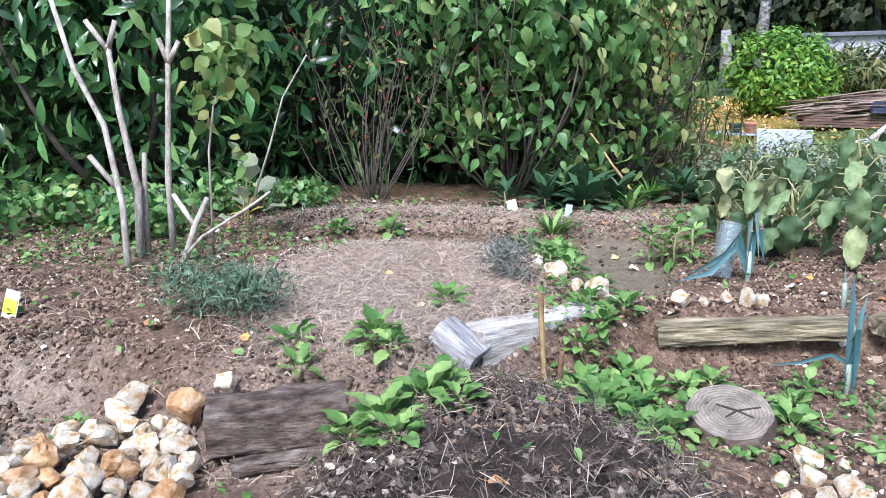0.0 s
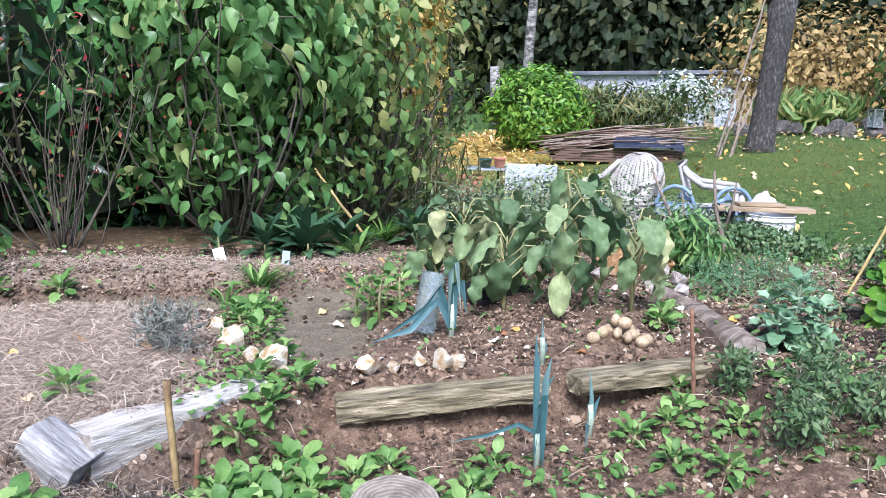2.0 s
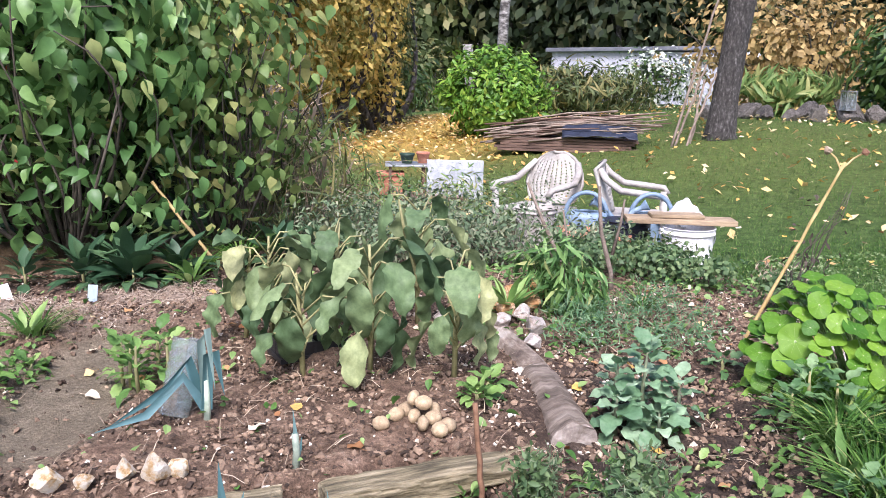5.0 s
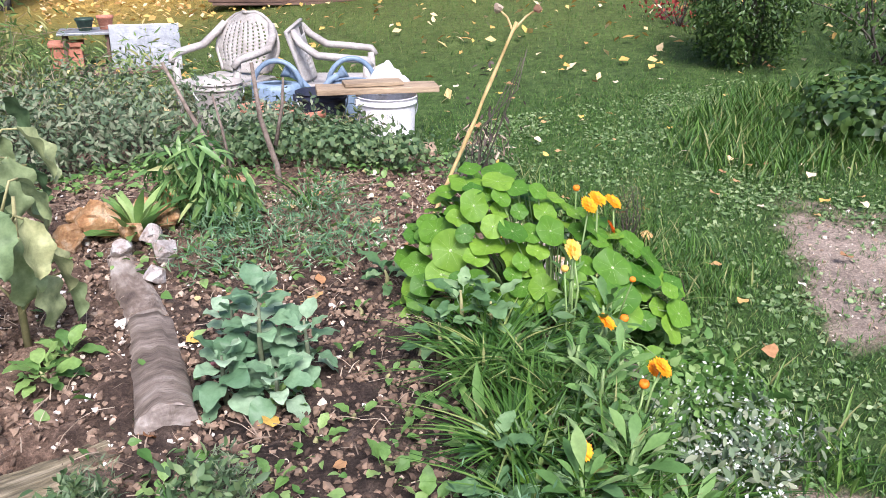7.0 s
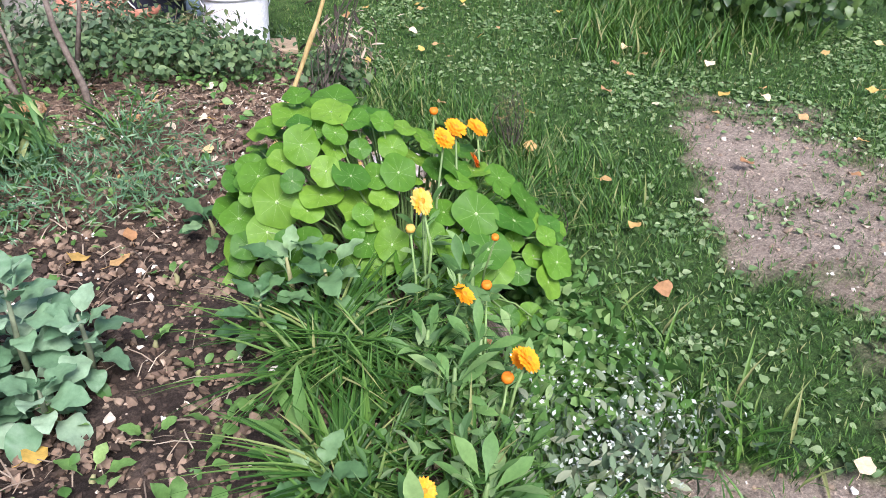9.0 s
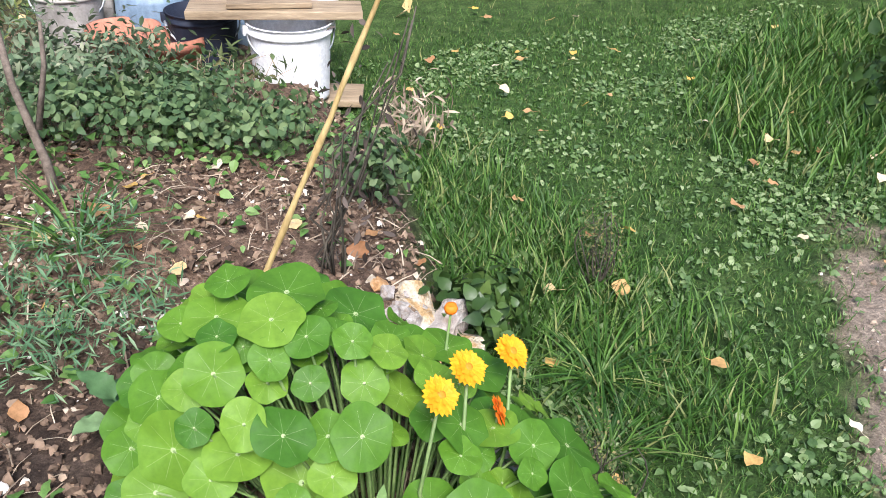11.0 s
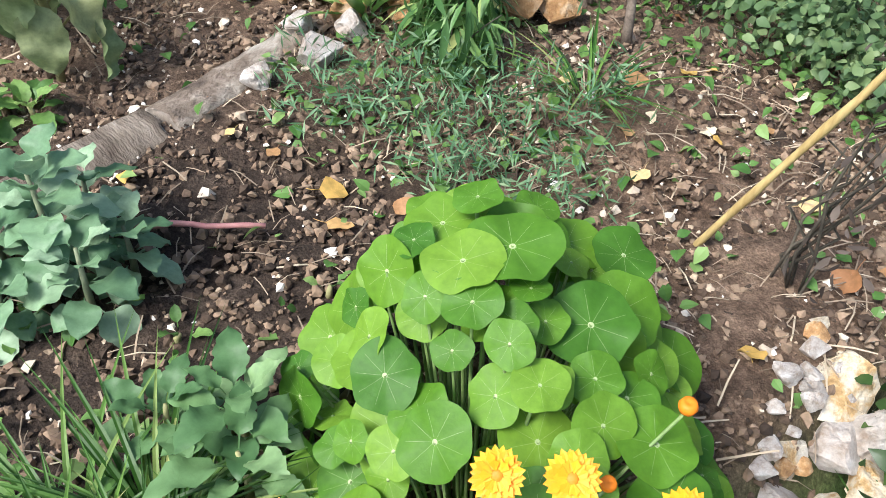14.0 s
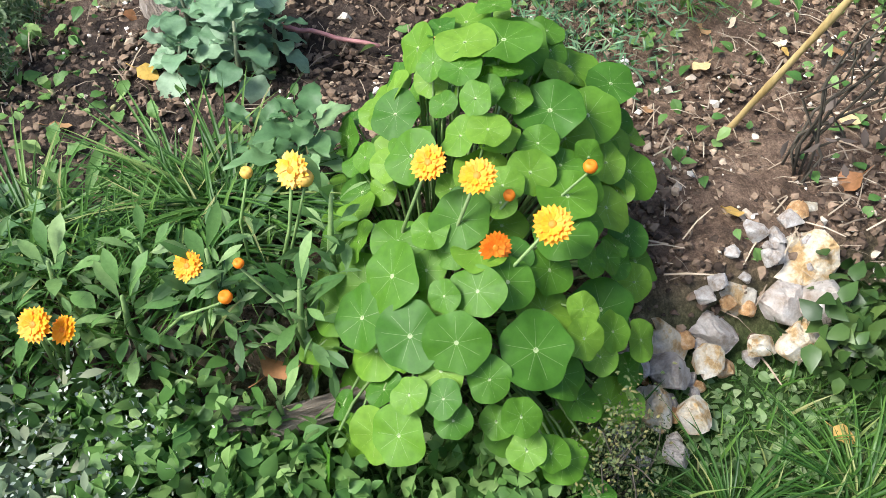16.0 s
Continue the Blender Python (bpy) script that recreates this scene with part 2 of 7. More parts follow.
def frames_for(points, normals, sizes, ups=None, spin=None):
    """Matrices that lay leaves at points, their +z along the normals and +y at random or towards ups."""
    n = len(points)
    z = normals / (np.linalg.norm(normals, axis=1, keepdims=True) + 1e-9)
    r = rng.normal(size=(n, 3)) if ups is None else ups
    x = np.cross(r, z)
    x /= np.linalg.norm(x, axis=1, keepdims=True) + 1e-9
    y = np.cross(z, x)
    m = np.zeros((n, 4, 4))
    s = np.asarray(sizes).reshape(-1, 1)
    m[:, :3, 0], m[:, :3, 1], m[:, :3, 2], m[:, :3, 3], m[:, 3, 3] = x * s, y * s, z * s, points, 1
    return m


def stalk_leaf(width=0.6, stalk=0.3, lobes=0, depth=0.15, steps=9, fold=0.2, droop=0.25, ripple=0.06, seed=0.0):
    """A leaf on a stalk along +y, with a lobed and rippled blade."""
    verts, faces = [], []
    for i in range(steps + 1):
        f = i / steps
        y = f
        z = 0.06 * math.sin(f * 2.2) - droop * f * f
        if f <= stalk:
            w = 0.018
        else:
            g = (f - stalk) / (1 - stalk)
            w = width / 2 * (math.sin(math.pi * min(1, g ** 0.8)) ** 0.55 * 0.98 + 0.02)
            if lobes:
                w *= 1 - depth * (0.5 + 0.5 * math.cos(2 * math.pi * lobes * g + seed))
        for k in (-1, -0.5, 0, 0.5, 1):
            r = ripple * width * abs(k) * math.sin(f * 15 + seed + (2 if k > 0 else 0))
            verts.append((w * k, y - 0.06 * abs(k) * width, z + fold * w * abs(k) ** 1.3 + (r if f > stalk else 0)))
    for i in range(steps):
        for k in range(4):
            a = i * 5 + k
            faces.append((a, a + 1, a + 6, a + 5))
    return np.array(verts), faces


OVAL = blade_leaf(1, 0.42, 0.25, 0.2, 0.5, 3)
WIDE = blade_leaf(1, 0.72, 0.2, 0.35, 0.38, 4)
HEART = blade_leaf(1, 0.6, 0.3, 0.45, 0.36, 5)
LANCE = blade_leaf(1, 0.34, 0.25, 0.3, 0.55, 4)
NARROW = blade_leaf(1, 0.2, 0.3, 0.25, 0.45, 3)
CHIP = blade_leaf(1, 0.6, 0.2, 0.1, 0.5, 2)
FLAKE = ([(-0.32, 0.45, 0.05), (0, 0, 0), (0.3, 0.5, 0.06), (0, 1, -0.05)], [(0, 1, 2, 3)])
BLADE = blade_leaf(1, 0.07, 0.5, 0.45, 0.3, 3)
SHORT = blade_leaf(1, 0.13, 0.4, 0.4, 0.35, 2)


def lawn(x, y):
    """Height of the open lawn."""
    s = np.clip((y - 5.2) / 6.0, 0, 1)
    return (0.05 + 0.05 * s) * (np.clip(x, 3.6, 9) - 5) + 0.27 * s - 0.02 * (np.clip(y, 16, 30) - 16)


def step(a, b, v):
    t = np.clip((v - a) / (b - a), 0, 1)
    return t * t * (3 - 2 * t)


def blob(x, y, cx, cy, rx, ry, turn=0.0, edge=0.35):
    c, s = math.cos(radians(turn)), math.sin(radians(turn))
    u, w = ((x - cx) * c + (y - cy) * s) / rx, (-(x - cx) * s + (y - cy) * c) / ry
    return 1 - step(1 - edge, 1 + edge, np.sqrt(u * u + w * w))


def bed_edge(y):
    """How far the raised beds reach towards the lawn."""
    return np.interp(y, [2.2, 3.0, 3.7, 4.3, 4.8, 5.6, 6.5, 8], [3.5, 4.05, 4.4, 4.62, 4.78, 4.95, 4.8, 4.2])


def beds(x, y):
    front = np.interp(x, [-3, -0.4, 0.1, 0.6, 1.0, 1.6, 1.8, 2.55, 2.65, 3.1, 3.3, 4.2], [3.3, 3.25, 3.15, 3.02, 3.1, 3.55, 3.74, 3.84, 3.86, 3.95, 3.1, 2.95])
    return step(-0.08, 0.10, y - front) * (1 - step(-0.12, 0.06, x - bed_edge(y))) * (1 - step(6.5, 8.5, y))


def height(x, y):
    """Height of the ground without its clods."""
    x, y = np.asarray(x, float), np.asarray(y, float)
    z = lawn(x, y) * step(4.0, 5.5, x + 0.3 * np.maximum(0, y - 6)) + 0.17 * beds(x, y)
    z = np.maximum(z, 0.13 * step(2.55, 3.25, x) * step(2.5, 3.3, y) * (1 - step(4.0, 4.5, x)))
    z = np.maximum(z, 0.15 * blob(x, y, 1.36, 2.62, 0.42, 0.7, 8, 0.5))
    z = z - 0.06 * blob(x, y, 1.05, 4.86, 0.62, 0.16, 4) - 0.05 * blob(x, y, 1.82, 4.65, 0.2, 0.6, 0)
    z = z + 0.05 * blob(x, y, 0.9, 3.95, 0.6, 0.75) + 0.06 * blob(x, y, 0.95, 5.35, 0.75, 0.2)
    z = z + 0.08 * blob(x, y, 3.7, 5.45, 0.8, 0.55, 0, 0.5) * (1 - step(-0.3, 0.0, x - bed_edge(y)))
    z = z + 0.05 * blob(x, y, 3.1, 4.6, 0.5, 0.5) + 0.04 * blob(x, y, 4.25, 3.75, 0.35, 0.6)
    return z


def bare_mask(x, y):
    """Where the lawn is worn down to the soil."""
    x, y = x + 0.09 * np.sin(y * 8 + 2 * np.sin(x * 5)) + 0.035 * np.sin(y * 27 + x * 9), y + 0.08 * np.sin(x * 9 + 1.5 * np.sin(y * 6)) + 0.03 * np.sin(x * 31 + y * 7)
    m = np.maximum.reduce([blob(x, y, 5.82, 4.02, 0.72, 0.34, 64, 0.75), blob(x, y, 5.6, 3.4, 0.3, 0.3, 0, 0.8), blob(x, y, 4.62, 3.0, 0.45, 0.32, -28, 0.3)])
    w = np.sin(x * 9 + 1.7 * np.sin(y * 7)) * np.sin(y * 11 + 1.3 * np.sin(x * 8)) + 0.5 * np.sin(x * 31 + 2 * np.sin(y * 23)) * np.sin(y * 29)
    v = np.sin(x * 3.7 + 1.9 * np.sin(y * 4.1)) * np.sin(y * 5.3 + 1.1 * np.sin(x * 6.1) + 0.6)
    return np.clip(m * 1.5 - 0.12 - 0.6 * np.clip(w, 0, 1) * (1.2 - m * 0.6) - 0.85 * np.clip(v, 0, 1) * (1.25 - m * 0.6), 0, 1)


def wet_mask(x, y):
    """Trodden wet mud between the straw beds."""
    return np.maximum(blob(x, y, 1.05, 4.86, 0.66, 0.17, 4, 0.2), blob(x, y, 1.84, 4.65, 0.22, 0.62, 0, 0.25))


def stand(x, y):
    return float(height(x, y))


def ground_sheet():
    def axis(lo, hi, step_in, far):
        inner = np.arange(lo, hi + 1e-6, step_in)
        grow = step_in * np.cumsum(1.16 ** np.arange(1, 80))
        grow = grow[grow < far]
        return np.concatenate([lo - grow[::-1], inner, hi + grow])
    xs, ys = axis(-1.6, 6.6, 0.034, 260), axis(1.4, 7.0, 0.034, 260)
    gx, gy = np.meshgrid(xs, ys)
    x, y = gx.ravel(), gy.ravel()
    z = height(x, y)
    bed = beds(x, y)
    compost = np.clip(blob(x, y, 1.38, 2.5, 0.5, 0.8, 6, 0.22), 0, 1)
    bare = bare_mask(x, y)
    path = (1 - step(4.2, 4.5, y)) * (1 - step(3.4, 4.0, x + 0.35 * np.sin(y * 2.3))) * step(-0.6, 1.2, y + 0.4 * np.sin(x * 1.7)) * step(-2.6, -1.4, x + 0.3 * np.sin(y * 3.1))
    left = blob(x, y, -0.3, 2.85, 0.55, 0.45)
    straw = np.maximum(blob(x, y, 0.92, 3.95, 0.55, 0.85, 0, 0.3), blob(x, y, 0.95, 5.35, 0.95, 0.22, 0, 0.3))
    straw = np.maximum(straw, blob(x, y, 1.98, 5.75, 0.3, 0.2))
    straw = np.maximum(straw, 0.6 * blob(x, y, 0.75, 2.95, 0.4, 0.25))
    mud = wet_mask(x, y)
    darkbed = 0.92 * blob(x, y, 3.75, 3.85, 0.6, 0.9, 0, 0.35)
    # shade under the hedge and shrubs, painted into the ground colour
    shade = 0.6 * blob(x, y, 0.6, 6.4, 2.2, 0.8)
    litter = np.maximum(blob(x, y, 5.0, 17, 2.2, 5.5, -8, 0.4) * 0.9, 0.12 * blob(x, y, 7, 12, 4, 4, 0, 0.6))
    litter = np.maximum(litter, 0.12 * blob(x, y, 0.9, 6.5, 1.2, 0.45))
    rough = np.zeros(len(x))
    near = (x > -2) & (x < 7.5) & (y > 1) & (y < 7.6)
    for i in np.nonzero(near)[0]:
        p = Vector((x[i], y[i], 0.0))
        n1, n2, n3 = noise.noise(p * 5), noise.noise(p * 17), noise.noise(p * 38 + Vector((3, 1, 2)))
        clod = compost[i] * 1.3 + max(bed[i], path[i]) * 0.75 * (1 - mud[i] * 0.9) + 0.25
        rough[i] = (0.016 * n1 + 0.017 * n2 + 0.011 * n3) * clod
    z = z + rough
    nx, ny = len(xs), len(ys)
    faces = [(j * nx + i, j * nx + i + 1, (j + 1) * nx + i + 1, (j + 1) * nx + i) for j in range(ny - 1) for i in range(nx - 1)]
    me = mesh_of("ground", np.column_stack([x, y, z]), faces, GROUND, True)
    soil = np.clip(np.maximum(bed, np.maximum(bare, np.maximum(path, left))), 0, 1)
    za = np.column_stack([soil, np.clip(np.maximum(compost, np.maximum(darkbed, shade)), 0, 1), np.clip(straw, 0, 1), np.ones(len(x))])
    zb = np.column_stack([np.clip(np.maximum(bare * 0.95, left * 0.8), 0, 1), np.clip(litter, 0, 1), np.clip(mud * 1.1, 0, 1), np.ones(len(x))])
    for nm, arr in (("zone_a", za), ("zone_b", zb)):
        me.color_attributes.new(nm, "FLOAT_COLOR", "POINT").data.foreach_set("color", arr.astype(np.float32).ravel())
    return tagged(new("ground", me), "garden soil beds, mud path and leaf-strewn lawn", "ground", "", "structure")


ground_sheet()


# ---- woody plants ----
def crown_mesh(name, centre, radii, count, template, size, mat, clumps=60, spread=0.22, flat=0.0, shell=0.55, down=0.3, floor=None):
    """Leaves in uneven clumps through an ellipsoid, thicker towards its outside."""
    centre, radii = np.array(centre), np.array(radii)
    d = rng.normal(size=(clumps, 3))
    d /= np.linalg.norm(d, axis=1, keepdims=True)
    r = shell + (1.05 - shell) * rng.random((clumps, 1)) ** 0.6
    r *= 0.85 + 0.3 * rng.random((clumps, 1))
    cc = d * r
    pick = rng.integers(0, clumps, count)
    p = cc[pick] + rng.normal(size=(count, 3)) * spread
    pts = centre + p * radii
    if floor is not None:
        pts[:, 2] = np.maximum(pts[:, 2], floor + rng.random(count) * 0.15)
    out = p + rng.normal(size=(count, 3)) * 0.55 + np.array([0, 0, 0.35])
    ups = rng.normal(size=(count, 3)) * 0.6 + p + np.array([0, 0, -down])
    m = frames_for(pts, out, size * (0.65 + 0.7 * rng.random(count)), ups)
    return mesh_of(name, *placed(template, m), mat, True)


def stems_mesh(name, base, tips, r0, r1, mat, bend=0.12, sides=6, steps=6):
    pieces = []
    for tip in tips:
        a, b = Vector(base) + Vector((rng.normal() * r0 * 2, rng.normal() * r0 * 2, -0.03)), Vector(tip)
        off = Vector(rng.normal(size=3)) * bend * (b - a).length
        pts = [a.lerp(b, i / steps) + off * math.sin(math.pi * i / steps) for i in range(steps + 1)]
        pieces.append(tube(pts, [r0 + (r1 - r0) * i / steps for i in range(steps + 1)], sides))
    return mesh_of(name, *joined(pieces), mat, True)


def shrub(name, at, radii, count, template, size, mat, label, clumps=60, stems=7, r0=0.02, lift=None, extra=(), category="shrub", stem_mat=None, spread=0.22, shell=0.5, down=0.3, group=""):
    base = thing(name, at, label, category, group)
    lift = radii[2] if lift is None else lift
    if stems:
        tips = [(rng.normal() * radii[0] * 0.45, rng.normal() * radii[1] * 0.45, lift + radii[2] * rng.uniform(-0.2, 0.7)) for _ in range(stems)]
        tagged(part("branchwork", stems_mesh("branchwork", (0, 0, 0), tips, r0, r0 * 0.3, stem_mat or STEM), None, base), kind="stuff")
    part("crown", crown_mesh("crown", (0, 0, lift), radii, count, template, size, mat, clumps, spread, 0, shell, down, 0.0), None, base)
    for nm, cnt, tmpl, sz, mt in extra:
        part(nm, crown_mesh(nm, (0, 0, lift), tuple(r * 1.03 for r in radii), cnt, tmpl, sz, mt, 30, spread, 0, 0.75, down, 0.0), None, base)
    return base


# dark laurel hedge behind the bed
for k, (hx, hy, rx, rz, n) in enumerate([(-3.6, 6.3, 1.0, 1.5, 2600), (-2.2, 5.9, 1.0, 1.5, 4200), (-1.05, 6.15, 0.95, 1.45, 4600), (0.0, 6.95, 0.9, 1.5, 2300), (0.95, 7.5, 0.9, 1.6, 2600)]):
    shrub("laurel_bush", (hx, hy, 0.03), (rx, 0.75, rz), n, LANCE, 0.135, LAUREL, "dark glossy cherry laurel of a tall dense hedge", 150, 9, 0.03, rz * 0.95, group="laurel hedge", spread=0.16, shell=0.6)
# solid dark lumps behind the leaves stand in for shade in the hedge's gaps
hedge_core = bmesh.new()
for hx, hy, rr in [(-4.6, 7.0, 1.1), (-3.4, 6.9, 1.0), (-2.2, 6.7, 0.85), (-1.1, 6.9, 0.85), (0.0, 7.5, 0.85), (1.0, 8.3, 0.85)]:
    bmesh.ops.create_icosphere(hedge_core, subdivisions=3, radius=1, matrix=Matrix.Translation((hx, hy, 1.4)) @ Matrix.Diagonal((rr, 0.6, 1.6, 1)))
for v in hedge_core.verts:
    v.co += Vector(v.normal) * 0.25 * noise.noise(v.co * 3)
tagged(part("hedge_thicket", hedge_core, DARK), "dark solid lumps that stand in for the shade inside the laurel hedge", "hedge", "", "stuff")

# big green shrub with drooping leaves and many canes
big = shrub("weigela_shrub", (1.33, 6.55, 0.1), (0.68, 0.6, 0.85), 3900, HEART, 0.098, BROAD, "big green shrub with drooping leaves and many canes", 130, 60, 0.011, 1.35, down=1.1, spread=0.16, shell=0.35)
tagged(part("berry_spray", crown_mesh("berry_spray", (0, 0, 1.25), (0.85, 0.6, 0.9), 60, CHIP, 0.03, RED, 16, 0.1, 0, 0.7, 1, 0.0), None, big), "dark red seed clusters", kind="stuff")
tagged(part("skirt", crown_mesh("skirt", (0.1, -0.1, 0.5), (0.75, 0.45, 0.3), 420, HEART, 0.08, BROAD, 60, 0.2, 0, 0.3, 1.0, 0.02), None, big), kind="stuff")
shrub("pale_shrub", (2.12, 6.85, 0.06), (0.62, 0.5, 0.85), 2600, WIDE, 0.075, PALE, "airy pale green shrub with arching branches", 80, 30, 0.009, 1.15, down=0.8, shell=0.3)
red = shrub("spindle_shrub", (0.45, 6.1, 0.1), (0.6, 0.45, 0.6), 300, OVAL, 0.05, OLIVE, "sparse shrub with bare grey twigs and red leaves", 60, 32, 0.005, 0.95, [("red_foliage", 120, OVAL, 0.035, RED)], stem_mat=STEM, shell=0.3)

# bright round laurel, stick pile and far planting
def at_lawn(x, y, dz=0.0):
    return (x, y, stand(x, y) + dz)


shrub("round_laurel", at_lawn(5.48, 14.5), (0.74, 0.72, 0.62), 5200, OVAL, 0.105, SPRING, "round bright green laurel bush on the lawn", 260, 8, 0.03, 0.62, spread=0.1, shell=0.72, down=-0.4)
for px, py, h, n in [(2.3, 14.3, 3.6, 8500), (3.0, 15.9, 3.9, 8400), (3.7, 17.4, 4.2, 8300), (1.7, 13.0, 3.4, 8000), (4.25, 19.6, 4.4, 5600), (0.9, 12.4, 3.2, 5600)]:
    shrub("poplar", at_lawn(px, py), (0.75, 0.7, h * 0.62), n, CHIP, 0.115, AUTUMN if n != 5600 else OLIVE, "upright poplar with yellowing autumn leaves", 140, 5, 0.09, h * 0.62, category="tree", stem_mat=BARK, spread=0.12, group="row of poplars", shell=0.3)
shrub("broom_bush", at_lawn(7.8, 16.9), (1.2, 0.8, 0.42), 3000, NARROW, 0.2, OLIVE, "wiry grey green broom bush", 80, 30, 0.012, 0.46, down=-1.2, shell=0.2)
shrub("white_flowering_bush", at_lawn(9.4, 17.6), (0.85, 0.6, 0.45), 1300, OVAL, 0.1, BOX, "low bush covered in white flowers", 70, 8, 0.012, 0.6, [("blossom", 900, CHIP, 0.09, WHITE_FLOWER)])
shrub("rhododendron", at_lawn(12.2, 13.9), (0.75, 0.7, 0.75), 2000, OVAL, 0.17, BOX, "dark green rhododendron beside the boulders", 90, 8, 0.03, 0.85, shell=0.55)
shrub("red_maple", at_lawn(11.5, 10.8), (1.15, 1.0, 0.8), 2800, CHIP, 0.10, RED, "red japanese maple in autumn colour", 110, 12, 0.025, 1.15, category="tree", spread=0.18)
shrub("yellow_hedge", at_lawn(13.4, 18.6), (2.6, 0.9, 1.35), 4200, CHIP, 0.16, OCHRE, "autumn yellow hornbeam hedge", 150, 20, 0.03, 1.4, category="hedge", shell=0.3)
shrub("grass_clump", at_lawn(10.6, 14.8), (0.8, 0.5, 0.22), 900, NARROW, 0.3, PALE, "tufts of pale green border plants", 40, 0, 0.01, 0.4, down=-1.5)
shrub("box_topiary", at_lawn(7.72, 6.85), (0.40, 0.40, 0.55), 12000, OVAL, 0.036, BOX, "clipped upright box bush", 420, 10, 0.012, 0.53, spread=0.1, shell=0.55)
shrub("red_berberis", at_lawn(8.2, 8.1), (0.4, 0.4, 0.3), 420, CHIP, 0.04, RED, "low barberry with dark red leaves", 50, 14, 0.006, 0.3)
shrub("far_bush", at_lawn(5.7, 26), (1.2, 1.0, 1.0), 1200, OVAL, 0.2, OLIVE, "grey green bush at the end of the lawn", 60, 6, 0.03, 1.0)
shrub("far_bush", at_lawn(4.75, 22.2), (0.75, 0.8, 0.8), 900, OVAL, 0.2, BOX, "dark green bush at the end of the lawn", 60, 6, 0.03, 0.8)
shrub("dry_herb_thicket", (3.3, 7.6, 0.04), (1.0, 0.9, 0.24), 1500, NARROW, 0.06, PALE, "faded thicket of dry flower stalks and grey leaves", 90, 90, 0.004, 0.26, stem_mat=DRY, shell=0.2)
shrub("dry_herb_thicket", (2.5, 9.0, 0.04), (0.9, 0.8, 0.36), 1300, NARROW, 0.08, PALE, "tall thicket of dry stalks and olive leaves", 90, 90, 0.004, 0.36, stem_mat=DRY, shell=0.2)

# the far wood
for k in range(64):
    a = radians(152 - (k % 32) * 4.6 - (2.3 if k > 31 else 0))
    d = (44 if k < 32 else 56) + 5 * rng.random()
    fx, fy = 3 + d * math.cos(a), 2 + d * math.sin(a)
    h = rng.uniform(11, 15)
    shrub("wood_tree", at_lawn(fx, fy), (3.3, 3.0, h * 0.52), 3000, FLAKE, 0.62, DARK if k % 5 else OLIVE, "tall dark tree of the far wood", 150, 3, 0.22, h * 0.5, category="tree", stem_mat=BARK, group="far wood", shell=0.3)

# old fruit tree
tree = thing("old_tree", at_lawn(7.62, 11.35), "old leaning tree with grey flaking bark", "tree")
trunk_pts = [(0, 0, -0.1), (0.0, 0, 0.1), (0.04, 0, 0.8), (0.1, 0, 1.6), (0.2, 0, 2.5), (0.26, 0.1, 3.1)]
part("trunk", mesh_of("trunk", *tube(trunk_pts, [0.42, 0.34, 0.28, 0.27, 0.28, 0.33], 20, 0.12), BARK, True), None, tree)
limbs = [((0.35, 0.1, 2.9), (-0.9, 0.2, 3.8), (-2.4, 0, 4.2)), ((0.35, 0.1, 2.9), (1.2, 0.3, 4.0), (2.4, 0.4, 5.2)), ((0.35, 0.1, 2.9), (0.4, -0.3, 4.3), (0.2, -0.6, 6)), ((-0.6, 0.2, 3.6), (-1.4, -0.3, 3.9), (-2.2, -0.6, 3.3))]
for l in limbs:
    part("limb", mesh_of("limb", *tube(l, [0.2, 0.13, 0.05], 10, 0.1), BARK, True), None, tree)
part("crown", crown_mesh("crown", (0, 0, 5.2), (3.0, 2.4, 1.3), 1300, OVAL, 0.13, OLIVE, 60, 0.2, 0, 0.2, 1), None, tree)

tree.scale = (0.56, 0.56, 0.62)


# ---- stones, timber and stakes ----
FLINT = surface("flint_stone", [(0.3, (0.26, 0.14, 0.06)), (0.42, (0.55, 0.36, 0.16)), (0.5, (0.66, 0.56, 0.40)), (0.7, (0.8, 0.76, 0.68))], 1.7, 0.6, 0, 9, 0.6, 0.15, (1, 1, 1), 0.2)
PALESTONE = surface("white_flint", [(0.32, (0.30, 0.22, 0.155)), (0.48, (0.5, 0.44, 0.385)), (0.7, (0.72, 0.69, 0.65))], 1.5, 0.6, 0, 9, 0.6, 0.15, (1, 1, 1), 0.15)
ORANGESTONE = surface("orange_flint", [(0.3, (0.26, 0.12, 0.045)), (0.5, (0.52, 0.3, 0.13)), (0.7, (0.72, 0.58, 0.4))], 1.6, 0.65, 0, 9, 0.6, 0.15, (1, 1, 1), 0.2)
BOULDER = surface("grey_boulder", [(0.3, (0.09, 0.08, 0.07)), (0.6, (0.22, 0.2, 0.17)), (0.8, (0.36, 0.33, 0.29))], 2, 0.85, 0, 8, 0.8, 0.2, (1, 1, 1), 0.25)
OLDWOOD = surface("grey_split_wood", [(0.3, (0.10, 0.075, 0.055)), (0.5, (0.27, 0.22, 0.17)), (0.7, (0.48, 0.42, 0.35))], 45, 0.85, 0, 150, 1.0, 0.015, (0.12, 1, 1), 0.1)
WHITEWOOD = surface("bleached_timber", [(0.32, (0.14, 0.11, 0.085)), (0.45, (0.46, 0.42, 0.36)), (0.7, (0.74, 0.71, 0.66))], 32, 0.8, 0, 120, 1.0, 0.012, (0.15, 1, 1), 0.05)
YELLOWWOOD = surface("yellowed_timber", [(0.34, (0.045, 0.038, 0.022)), (0.5, (0.21, 0.175, 0.10)), (0.7, (0.5, 0.425, 0.28))], 40, 0.8, 0, 140, 1.0, 0.012, (0.12, 1, 1), 0.05)
